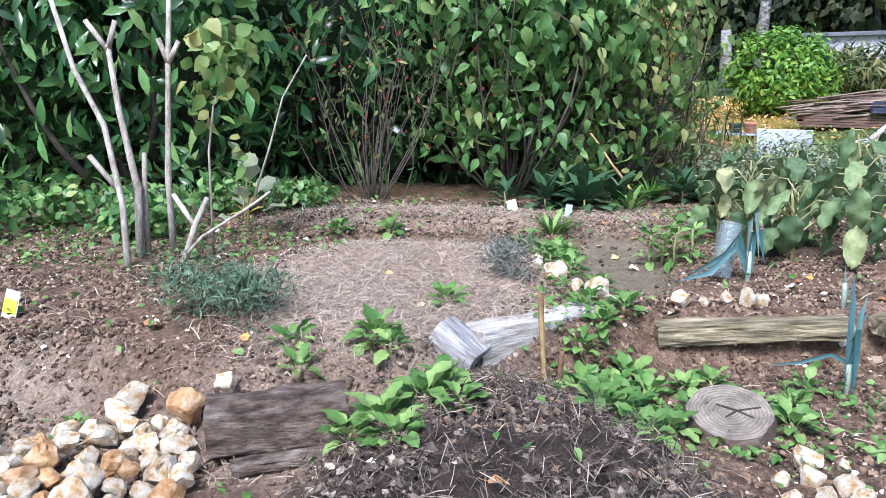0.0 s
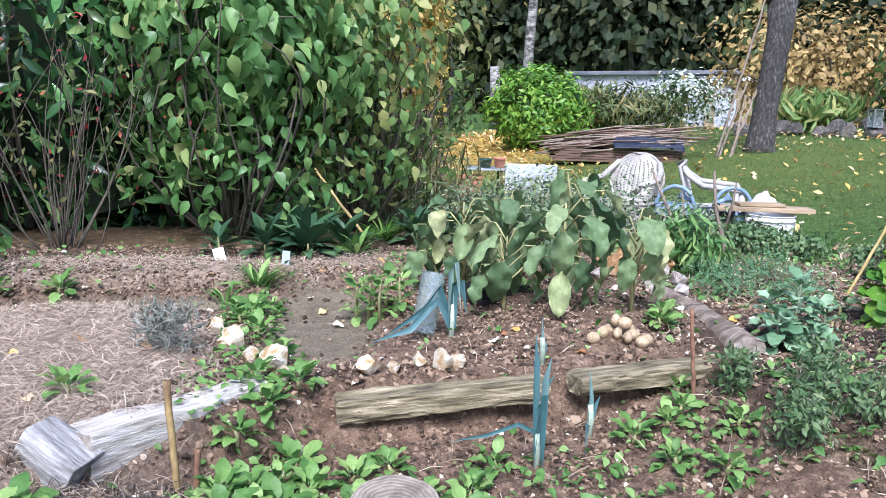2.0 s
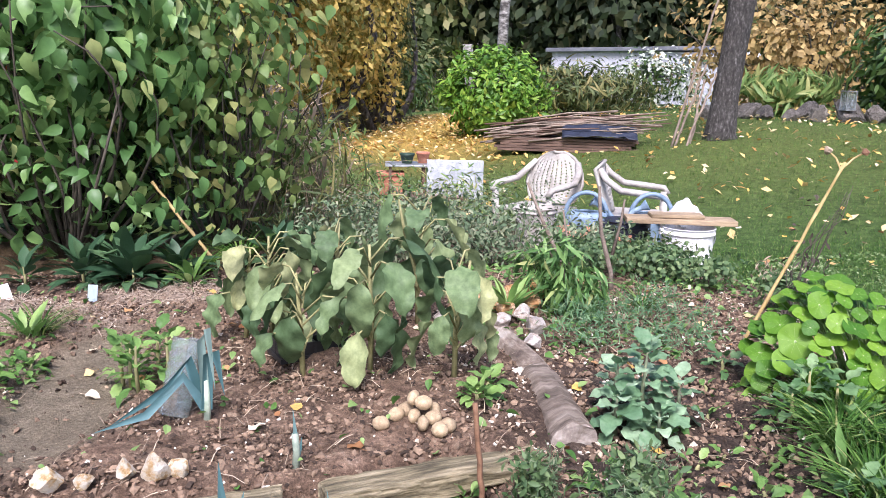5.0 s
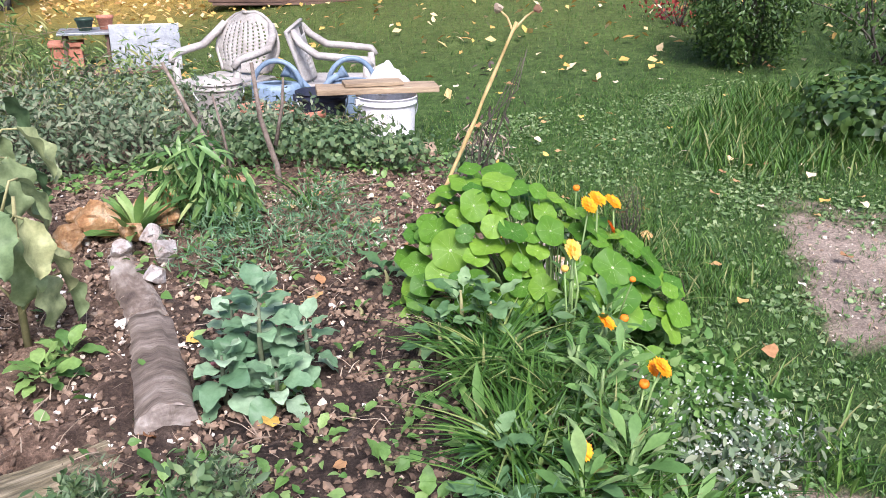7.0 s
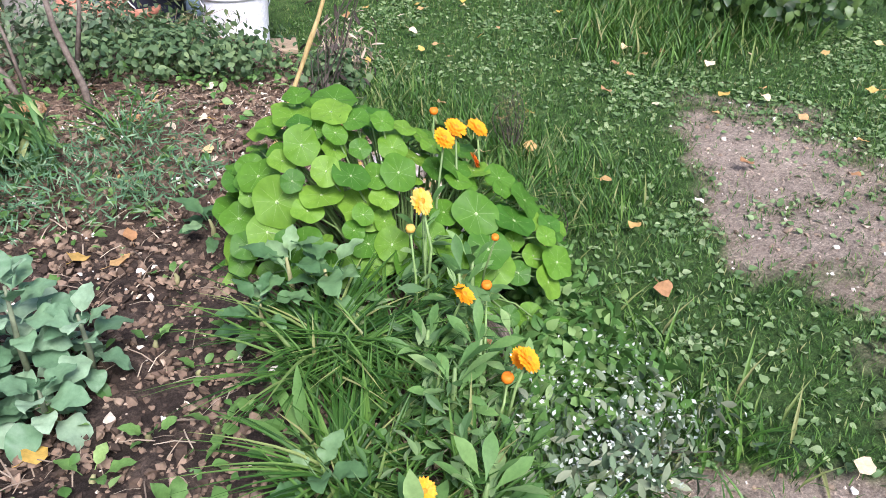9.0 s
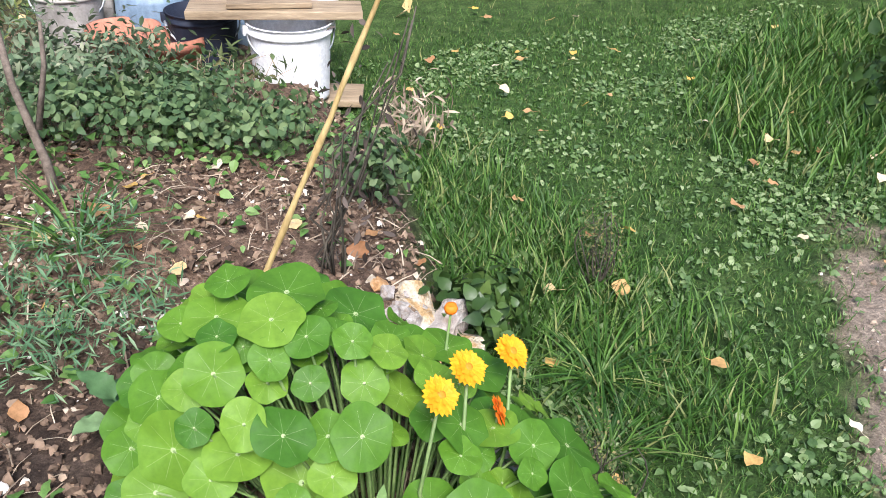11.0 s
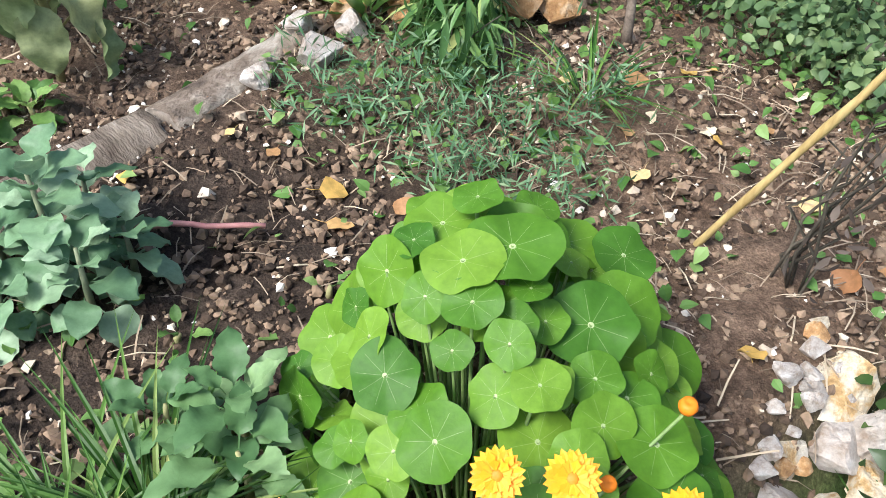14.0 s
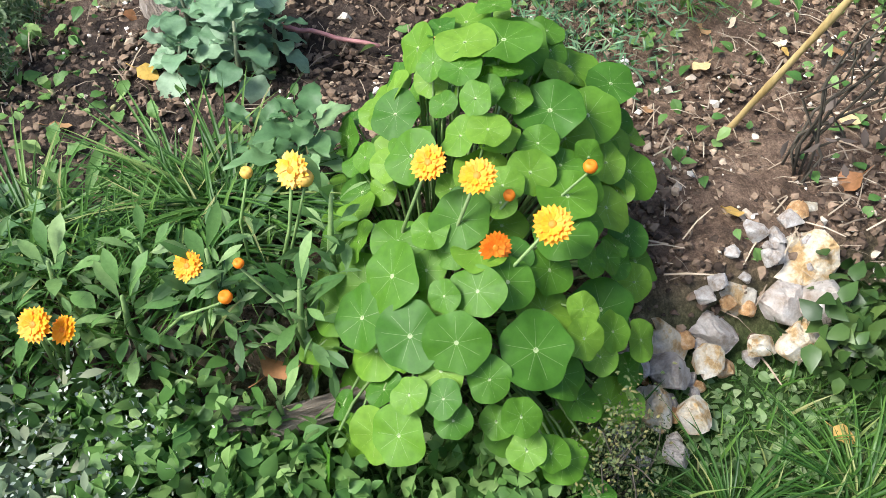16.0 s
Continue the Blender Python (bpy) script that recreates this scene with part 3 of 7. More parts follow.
ENDGRAIN = surface("weathered_end_grain", [(0.3, (0.13, 0.1, 0.075)), (0.55, (0.32, 0.275, 0.23)), (0.75, (0.5, 0.46, 0.4))], 18, 0.85, 0, 80, 0.8, 0.006, (1, 1, 1), 0.05)
BARKED = surface("rough_brown_bark", [(0.3, (0.05, 0.036, 0.026)), (0.6, (0.16, 0.12, 0.09)), (0.8, (0.3, 0.24, 0.18))], 14, 0.9, 0, 60, 1.0, 0.02, (0.5, 1, 1), 0.1)
CANE = surface("yellow_cane", [(0.3, (0.3, 0.2, 0.07)), (0.7, (0.56, 0.43, 0.19))], 40, 0.5, 0, 90, 0.3, 0.002, (1, 1, 0.2), 0.1)
BARKLESS = surface("flaking_log_bark", [(0.32, (0.07, 0.05, 0.036)), (0.5, (0.24, 0.185, 0.14)), (0.62, (0.42, 0.36, 0.29)), (0.75, (0.62, 0.57, 0.5))], 9, 0.85, 0, 70, 1.0, 0.02, (0.6, 1, 1), 0.1)
ROTTEN = surface("rotten_brown_wood", [(0.34, (0.03, 0.02, 0.015)), (0.46, (0.12, 0.082, 0.06)), (0.58, (0.24, 0.185, 0.145)), (0.72, (0.48, 0.42, 0.36))], 30, 0.9, 0, 170, 1.0, 0.03, (0.35, 1, 1), 0.1)
LOGBARK = surface("banded_cherry_bark", [(0.3, (0.085, 0.062, 0.045)), (0.5, (0.24, 0.19, 0.145)), (0.65, (0.38, 0.315, 0.25)), (0.8, (0.56, 0.5, 0.42))], 14, 0.85, 0, 60, 1.0, 0.02, (2.2, 0.5, 0.5), 0.1)
RUSTY = surface("brown_stick", [(0.3, (0.09, 0.045, 0.025)), (0.7, (0.25, 0.14, 0.08))], 20, 0.8)


def rock_mesh(name, seed, mat, flat=0.7, sub=3, rough=1.0):
    bm = bmesh.new()
    bmesh.ops.create_icosphere(bm, subdivisions=sub, radius=1)
    o = Vector((seed * 7.3, seed * 3.1, seed * 5.7))
    sc = Vector((1, 0.72 + 0.2 * math.sin(seed * 2.3), flat))
    for v in bm.verts:
        d = v.co.normalized()
        k = 1 + rough * (0.55 * noise.noise(d * 1.5 + o) + 0.42 * noise.noise(d * 2.9 + o) + 0.16 * noise.noise(d * 6 + o))
        v.co = Vector((d.x * sc.x, d.y * sc.y, d.z * sc.z)) * k
    # knapped facets
    for i in range(13 if rough > 0.5 else 0):
        n = Vector((math.sin(seed * 3.7 + i * 2.4), math.cos(seed * 5.3 + i * 1.7), math.sin(seed * 1.9 + i * 1.1))).normalized()
        lim = flat * abs(n.z) + (1 - abs(n.z)) * 0.82
        lim *= 0.68 + 0.16 * math.sin(seed * 2.1 + i * 1.9)
        for v in bm.verts:
            e = v.co.dot(n) - lim
            if e > 0:
                v.co -= n * e * 0.93
    if sub > 2:
        for v in bm.verts:
            d = v.co.normalized()
            v.co += d * (0.03 * noise.noise(v.co * 9 + o) - 0.10 * max(0.0, noise.noise(v.co * 3.1 + o) - 0.15))
    me = bpy.data.meshes.new(name)
    bm.to_mesh(me)
    bm.free()
    me.materials.append(mat)
    smooth(me)
    if rough > 0.5:
        me.set_sharp_from_angle(angle=radians(24))
    return me


FLINTS = [rock_mesh("flint", k, FLINT, 0.7) for k in range(7)]
PALES = [rock_mesh("pale_flint", 20 + k, PALESTONE, 0.65) for k in range(5)]
ORANGES = [rock_mesh("orange_flint", 40 + k, ORANGESTONE, 0.6) for k in range(5)]
BOULDERS = [rock_mesh("boulder", 60 + k, BOULDER, 0.65) for k in range(4)]


def stone(mesh, x, y, r, z=None, label="cream and orange flint stone on the soil", group="flint stones", name="stone", sink=0.5):
    ob = new(name, mesh)
    z = stand(x, y) + r * sink if z is None else z
    ob.matrix_world = pose(x, y, z, rng.uniform(-15, 15), rng.uniform(-15, 15), rng.uniform(0, 360)) @ Matrix.Diagonal((r, r, r, 1))
    return tagged(ob, label, "stone", group)


# heap of flints beside the path
heap = []
while len(heap) < 96:
    fx, fy = rng.uniform(-0.25, 0.72), rng.uniform(2.25, 3.02)
    r = rng.uniform(0.036, 0.078)
    if fx > 0.60 + 0.3 * (2.62 - fy) or fx < -0.3 + 0.75 * (fy - 2.3):
        continue
    if any((fx - a) ** 2 + (fy - b) ** 2 < ((r + c) * 0.62) ** 2 for a, b, c in heap):
        continue
    heap.append((fx, fy, r))
    stone(FLINTS[len(heap) % 7] if len(heap) % 3 else ORANGES[len(heap) % 5], fx, fy, r * 1.15, stand(fx, fy) + 0.025 + 0.03 * rng.random(), "knobbly cream and orange flint in a low heap", "flint heap")
stone(ORANGES[1], 0.46, 2.98, 0.085, 0.10, "large orange brown flint at the top of the heap", "flint heap")
stone(FLINTS[2], 0.56, 3.02, 0.055, 0.15, "pale flint beside the old log", "flint heap")
stone(FLINTS[4], 0.27, 3.04, 0.075, 0.08, "pale flint at the top of the heap", "flint heap")
# stones by the stump
for k in range(24):
    fx, fy = rng.uniform(2.02, 2.42), rng.uniform(2.55, 2.98)
    stone(FLINTS[k % 7], fx, fy, rng.uniform(0.025, 0.06), None, "cream flint beside the sawn stump", "stones by the stump")
# stones that hold the beam ends
for fx, fy, r, m in [(1.45, 4.3, 0.055, 0), (1.5, 4.22, 0.05, 1), (1.52, 4.08, 0.07, 2), (1.6, 4.0, 0.05, 3), (1.67, 3.93, 0.075, 4), (1.7, 3.82, 0.05, 5), (1.97, 3.88, 0.055, 6), (2.05, 3.88, 0.035, 1), (2.14, 3.92, 0.045, 2), (2.21, 3.92, 0.06, 0), (2.27, 3.93, 0.045, 5), (1.74, 3.62, 0.045, 3), (1.72, 3.5, 0.04, 6)]:
    stone(FLINTS[m], fx, fy, r, None, "cream and ochre flint lying by the bed timber", "stones by the timber")
# orange flints at the back of the bed
for k, (fx, fy, r) in enumerate([(3.56, 5.22, 0.085), (3.68, 5.28, 0.08), (3.78, 5.32, 0.06), (3.44, 5.14, 0.07), (3.30, 5.08, 0.08), (3.19, 4.99, 0.06), (3.38, 5.00, 0.05), (3.50, 5.08, 0.055), (3.24, 5.22, 0.05), (3.12, 4.92, 0.05), (3.34, 4.88, 0.04), (3.44, 4.95, 0.045), (3.46, 4.82, 0.05), (3.41, 4.68, 0.04)]):
    stone(ORANGES[k % 5] if k < 9 else PALES[k % 5], fx, fy, r * 1.4, None, "rusty orange flint on the brown soil", "orange flints")
# white stones at the edge of the lawn
for k, (fx, fy, r, z) in enumerate([(4.70, 4.76, 0.085, 0.10), (4.79, 4.72, 0.065, 0.09), (4.63, 4.82, 0.045, 0.12), (4.74, 4.66, 0.06, 0.07), (4.66, 4.62, 0.075, 0.06), (4.6, 4.72, 0.05, 0.12), (4.63, 4.53, 0.05, 0.05), (4.7, 4.53, 0.05, 0.04), (4.66, 4.44, 0.06, 0.03), (4.72, 4.4, 0.055, 0.03), (4.76, 4.32, 0.05, 0.02), (4.72, 4.26, 0.06, 0.02), (4.81, 4.64, 0.05, 0.05), (4.78, 4.2, 0.045, 0.01), (4.74, 4.48, 0.04, 0.03), (4.67, 4.35, 0.045, 0.03), (4.8, 4.38, 0.04, 0.02), (4.7, 4.2, 0.05, 0.02), (4.58, 4.62, 0.035, 0.1), (4.84, 4.3, 0.035, 0.01), (4.75, 4.12, 0.04, 0.01), (4.66, 4.7, 0.04, 0.13), (4.77, 4.58, 0.035, 0.04)]):
    stone(PALES[k % 5] if k % 2 else FLINTS[(k * 2) % 7], fx - 0.015, fy, r * 1.28, z + 0.015, "white and tan broken flint edging the bed", "white edging stones")
for k in range(46):
    fy = rng.uniform(4.05, 4.85)
    fx = 4.70 + 0.09 * math.sin(fy * 9) * 0.4 + rng.normal() * 0.045
    stone(PALES[k % 5] if k % 3 else ORANGES[k % 5], fx, fy, rng.uniform(0.016, 0.036), None, "small tan broken flint among the edging stones", "white edging stones")
for fx, fy, r in [(9.1, 13.6, 0.2), (9.4, 13.4, 0.2), (9.7, 13.2, 0.17), (10.0, 13.0, 0.24), (10.55, 13.1, 0.32), (9.5, 14.0, 0.25), (10.2, 13.5, 0.28), (8.75, 13.9, 0.2), (10.9, 12.9, 0.26), (10.3, 12.75, 0.2)]:
    stone(BOULDERS[int(fx * 7) % 4], fx, fy, r * 1.1, None, "grey rounded boulder of a rockery", "boulders", "boulder", 0.35)


def timber(name, a, b, width, thick, mat, label, seed, category="timber", end_mat=None, square=0.45, worn=1.0):
    """A split, weathered timber from a to b, with cracked and uneven faces."""
    a, b = Vector(a), Vector(b)
    n = 34
    d = (b - a).normalized()
    length = (b - a).length
    bm = bmesh.new()
    ring = []
    for i in range(n + 1):
        x = length * i / n
        row = []
        for k in range(24):
            ang = 2 * math.pi * k / 24 + math.pi / 24
            c, sn = math.cos(ang), math.sin(ang)
            pw = square
            px = math.copysign(abs(c) ** pw, c) * width / 2
            pz = math.copysign(abs(sn) ** pw, sn) * thick / 2
            o = Vector((x * 3, px * 30, pz * 30)) + Vector((seed, seed * 2, 0))
            k2 = 1 + worn * (0.22 * noise.noise(o) + 0.36 * noise.noise(Vector((x * 4.5, k * 1.1, seed))) + 0.2 * noise.noise(Vector((x * 16, k * 2.1, seed))) - 0.22 * max(0, noise.noise(Vector((x * 5, k * 4.3, seed * 2)))))
            row.append(bm.verts.new((x + (0.012 * noise.noise(Vector((k * 1.3, seed, 0))) if i in (0, n) else 0), px * k2, pz * k2)))
        ring.append(row)
    for i in range(n):
        for k in range(24):
            bm.faces.new((ring[i][k], ring[i + 1][k], ring[i + 1][(k + 1) % 24], ring[i][(k + 1) % 24]))
    e1, e2 = bm.faces.new(ring[0]), bm.faces.new(ring[n][::-1])
    me = bpy.data.meshes.new(name)
    for f in (e1, e2):
        f.material_index = 1 if end_mat else 0
    bmesh.ops.recalc_face_normals(bm, faces=bm.faces)
    if 0.3 <= worn < 0.5:
        for f in bm.faces:
            f.smooth = len(f.verts) == 4
    bm.to_mesh(me)
    bm.free()
    me.materials.append(mat)
    if end_mat:
        me.materials.append(end_mat)
    ob = new(name, me)
    ob.matrix_world = Matrix.Translation(a) @ d.to_track_quat("X", "Z").to_matrix().to_4x4()
    return tagged(ob, label, category)


GREYBLOCK = surface("grey_block_wood", [(0.3, (0.13, 0.12, 0.11)), (0.5, (0.32, 0.31, 0.30)), (0.7, (0.55, 0.53, 0.5))], 30, 0.85, 0, 120, 1.0, 0.012, (0.2, 1, 1), 0.05)
timber("old_log", (0.57, 2.86, 0.09), (0.92, 2.95, 0.105), 0.15, 0.15, ROTTEN, "short rotten brown log with split grey sides", 3, end_mat=ROTTEN, square=0.6, worn=0.62)
timber("bark_slab", (0.66, 2.76, 0.03), (0.96, 2.86, 0.05), 0.05, 0.03, ROTTEN, "split piece of grey bark under the log", 8)
timber("bleached_beam", (1.22, 3.33, 0.165), (1.63, 3.80, 0.125), 0.12, 0.13, WHITEWOOD, "bleached white beam edging the straw bed", 5, end_mat=ENDGRAIN, square=0.22, worn=0.28)
timber("cut_block", (1.12, 3.33, 0.21), (1.24, 3.28, 0.13), 0.11, 0.13, GREYBLOCK, "grey sawn block leaning at the beam", 6, square=0.25, worn=0.3)
timber("split_beam", (1.86, 3.75, 0.105), (2.53, 3.80, 0.14), 0.10, 0.068, YELLOWWOOD, "yellowed split beam holding up the bed", 9, square=0.42, worn=0.8)
timber("split_beam", (2.63, 3.80, 0.145), (3.22, 3.95, 0.15), 0.10, 0.06, YELLOWWOOD, "worn yellowish beam half sunk in soil", 12, square=0.42, worn=0.8)
timber("fallen_log", (3.34, 3.98, 0.175), (3.36, 4.44, 0.185), 0.14, 0.13, LOGBARK, "fallen log with grey brown bark and a sawn end", 15, end_mat=ENDGRAIN, square=0.98, worn=0.3)
timber("fallen_log", (3.36, 4.46, 0.19), (3.33, 4.95, 0.195), 0.125, 0.115, BARKLESS, "barkless grey log lying on the soil", 18, end_mat=ENDGRAIN, square=0.98, worn=0.4)
timber("edging_pole", (4.10, 3.30, 0.09), (4.44, 3.72, 0.11), 0.05, 0.05, OLDWOOD, "grey wooden pole edging the flower bank", 21, square=0.95)
timber("edging_pole", (4.46, 3.74, 0.11), (4.60, 4.36, 0.12), 0.05, 0.05, OLDWOOD, "grey wooden pole under the nasturtium", 22, square=0.95)


def stump():
    t = thing("tree_stump", (1.985, 3.22, -0.05), "sawn round stump with a cracked grey top", "stump")
    prof = [(0.135, 0), (0.13, 0.04), (0.125, 0.105), (0.118, 0.118)]
    v, f = lathe(prof, 36)
    v = [(x * (1 + 0.07 * noise.noise(Vector((x * 22, y * 22, z * 4)))), y * (1 + 0.07 * noise.noise(Vector((x * 22, y * 22, z * 4)))), z) for x, y, z in v]
    part("bark", mesh_of("bark", v, f, BARKED, True), None, t)
    m, n, l, b = shader("stump_rings", 0.85)
    tc = n.new("ShaderNodeTexCoord")
    w = n.new("ShaderNodeTexWave")
    w.wave_type, w.rings_direction = "RINGS", "Z"
    w.inputs["Scale"].default_value, w.inputs["Distortion"].default_value, w.inputs["Detail"].default_value = 28, 6.0, 4
    l.new(tc.outputs["Object"], w.inputs["Vector"])
    col = mixed(n, l, 0.5, ramp(n, l, noise_tex(n, l, 22, 6), [(0.3, (0.11, 0.09, 0.07)), (0.7, (0.29, 0.25, 0.2))]), ramp(n, l, w.outputs["Fac"], [(0.2, (0.5, 0.48, 0.45)), (0.8, (1, 1, 1))]), "MULTIPLY")
    l.new(col, b.inputs["Base Color"])
    bump(n, l, b, w.outputs["Fac"], 0.4, 0.004)
    ring = v[-36:]
    bm = bmesh.new()
    c = bm.verts.new((0, 0, 0.117))
    prev = None
    rows = []
    for k in range(36):
        inner = bm.verts.new((ring[k][0] * 0.5, ring[k][1] * 0.5, 0.118 + 0.003 * noise.noise(Vector((k, 2, 0)))))
        rows.append((inner, bm.verts.new(ring[k])))
    for k in range(36):
        a, b2 = rows[k], rows[(k + 1) % 36]
        bm.faces.new((c, a[0], b2[0]))
        bm.faces.new((a[0], a[1], b2[1], b2[0]))
    part("sawn_face", bm, m, t, "pale grey sawn face with rings")
    CRACK = surface("dark_crack", [(0.3, (0.02, 0.016, 0.012)), (0.7, (0.05, 0.04, 0.03))])
    for ang, ln in ((10, 0.07), (150, 0.06), (215, 0.045), (320, 0.05)):
        a = radians(ang)
        bm = box_bm(ln, 0.005, 0.006, (0.02 + math.cos(a) * ln / 2, math.sin(a) * ln / 2, 0.1145), 0, (0, 0, ang))
        part("crack", bm, CRACK, t)
    t.rotation_euler = (radians(17), radians(-4), 0)


stump()


def rod(name, a, b, r0, r1, mat, label, category="stake", wob=0.0012, sides=8, knots=0, group=""):
    a, b = Vector(a), Vector(b)
    n = 12
    pts = [a.lerp(b, i / n) + Vector(rng.normal(size=3)) * wob * (0 < i < n) for i in range(n + 1)]
    rad = [r0 + (r1 - r0) * i / n + (0.25 * r0 if knots and i % 3 == 0 else 0) for i in range(n + 1)]
    me = mesh_of(name, *tube([p - a for p in pts], rad, sides, 0.1), mat, True)
    ob = new(name, me)
    ob.matrix_world = Matrix.Translation(a)
    return tagged(ob, label, category, group)


STAKEWOOD = surface("mossy_stake_wood", [(0.35, (0.12, 0.07, 0.035)), (0.55, (0.34, 0.25, 0.10)), (0.75, (0.5, 0.42, 0.16))], 9, 0.75, 0, 80, 0.5, 0.003, (1, 1, 0.6), 0.1)
rod("stake", (1.455, 3.32, 0.06), (1.433, 3.35, 0.345), 0.0085, 0.0095, STAKEWOOD, "yellow brown wooden stake beside the beam")
rod("stake", (1.50, 3.33, 0.06), (1.505, 3.335, 0.17), 0.008, 0.008, RUSTY, "short dark stake stub beside the beam")
rod("stake", (3.03, 3.76, 0.1), (3.0, 3.77, 0.40), 0.008, 0.007, RUSTY, "thin rusty brown stick in the bed")
rod("bamboo_cane", (2.2, 6.2, 0.12), (1.82, 6.3, 0.62), 0.009, 0.007, CANE, "leaning thin yellow cane", knots=1)
cane = rod("bamboo_cane", (4.353, 4.88, 0.14), (4.655, 4.79, 0.90), 0.0075, 0.005, CANE, "long leaning yellow stalk with a dry seed head", knots=1, wob=0.0008)
for p, q, r in [((0.29, -0.086, 0.73), (0.262, -0.04, 0.795), 0.004), ((0.29, -0.086, 0.73), (0.365, -0.11, 0.80), 0.004)]:
    part("side_stalk", mesh_of("side_stalk", *tube([p, tuple((a + b) / 2 + 0.01 for a, b in zip(p, q)), q], [r, r, r * 0.8], 6), CANE), None, cane)
for p in ((0.26, -0.038, 0.80), (0.37, -0.112, 0.80)):
    me = rock_mesh("seed_head", 90 + p[0], RUSTY if p[0] > 0.3 else DRY, 0.8, 2)
    o = part("seed_head", me, None, cane, "dry brown seed head")
    o.matrix_basis = pose(*p) @ Matrix.Diagonal((0.022, 0.022, 0.026, 1))
# withered plant that hangs along the cane
wither = thing("withered_climber", (4.47, 4.9, 0.14), "withered dark climber hanging by the cane", "plant")
for k in range(9):
    t0 = rng.uniform(0.0, 0.9)
    pts = [(0.2 * t0 * f + rng.normal() * 0.02 + 0.06, -0.12 * t0 * f + rng.normal() * 0.02, 0.75 * f * (0.4 + 0.6 * t0)) for f in np.linspace(0, 1, 6)]
    part("stem", mesh_of("stem", *tube(pts, [0.003, 0.003, 0.003, 0.002, 0.002, 0.0015], 5), STEM, True), None, wither)
part("dead_foliage", crown_mesh("dead_foliage", (0.12, -0.05, 0.33), (0.1, 0.08, 0.28), 90, OVAL, 0.028, leafy("dead_leaf", [(0, (0.04, 0.03, 0.025)), (1, (0.14, 0.11, 0.09))], 0.8, 0.1), 40, 0.2, 0, 0.1, 1.5, 0.0), None, wither)

# ---- vegetables and flowers ----
NAST = leafy("nasturtium_green", [(0, (0.05, 0.15, 0.012)), (0.5, (0.10, 0.23, 0.016)), (1, (0.17, 0.31, 0.03))], 0.55, 0.3, 0.35, 3, False)


def add_veins(mat, spokes, colour, width=0.16):
    """Pale veins that run out from the leaf's middle, and a pale spot there."""
    n, l = mat.node_tree.nodes, mat.node_tree.links
    b = n["Principled BSDF"]
    old = b.inputs["Base Color"].links[0].from_socket
    tc = n.new("ShaderNodeTexCoord")
    sp = n.new("ShaderNodeSeparateXYZ")
    l.new(tc.outputs["Object"], sp.inputs[0])

    def mth(op, a, c=None):
        q = n.new("ShaderNodeMath")
        q.operation = op
        for i, v in enumerate((a, c)):
            if v is None:
                continue
            if hasattr(v, "is_output"):
                l.new(v, q.inputs[i])
            else:
                q.inputs[i].default_value = v
        return q.outputs[0]

    r = mth("SQRT", mth("ADD", mth("MULTIPLY", sp.outputs[0], sp.outputs[0]), mth("MULTIPLY", sp.outputs[1], sp.outputs[1])))
    ang = mth("ARCTAN2", sp.outputs[1], sp.outputs[0])
    off = mth("MULTIPLY", mth("ABSOLUTE", mth("SINE", mth("MULTIPLY", ang, spokes / 2))), r)
    vein = mth("MULTIPLY", mth("LESS_THAN", off, width * 0.09), mth("LESS_THAN", r, 0.8))
    spot = mth("LESS_THAN", r, 0.07)
    fac = mth("MULTIPLY", mth("MAXIMUM", mth("MULTIPLY", vein, 0.62), spot), 0.9)
    col = mixed(n, l, fac, old, colour)
    l.new(col, b.inputs["Base Color"])


add_veins(NAST, 9, (0.5, 0.6, 0.3))


def disc_leaf(seed, cup=0.12, lobes=7, wavy=0.022):
    """A round leaf of radius 1 with a waved edge and the stalk in its middle."""
    verts, faces = [(0, 0, -cup)], []
    n = 42
    for ring, rr in enumerate((0.35, 0.72, 1.0)):
        for k in range(n):
            a = 2 * math.pi * k / n
            w = rr * (1 + (wavy * 0.8 * math.cos(lobes * a + seed) + 0.06 * math.sin(2 * a + seed * 2) + 0.035 * math.sin(5 * a + seed * 3)) * (rr ** 3))
            z = -cup * (1 - rr ** 2) + 0.10 * math.sin(3 * a + seed) * rr ** 2 - 0.10 * rr ** 4 + 0.03 * math.cos(lobes * a) * rr ** 2
            verts.append((w * math.cos(a), w * math.sin(a), z))
    for k in range(n):
        faces.append((0, 1 + k, 1 + (k + 1) % n))
        for ring in range(2):
            a, b = 1 + ring * n + k, 1 + ring * n + (k + 1) % n
            faces.append((a, a + n, b + n, b))
    return verts, faces


NAST_LEAVES = [mesh_of("leaf", *disc_leaf(k * 1.7), NAST, True) for k in range(5)]
NAST_STALK = surface("green_stalk", [(0.3, (0.11, 0.2, 0.05)), (0.7, (0.22, 0.3, 0.11))], 20, 0.5)


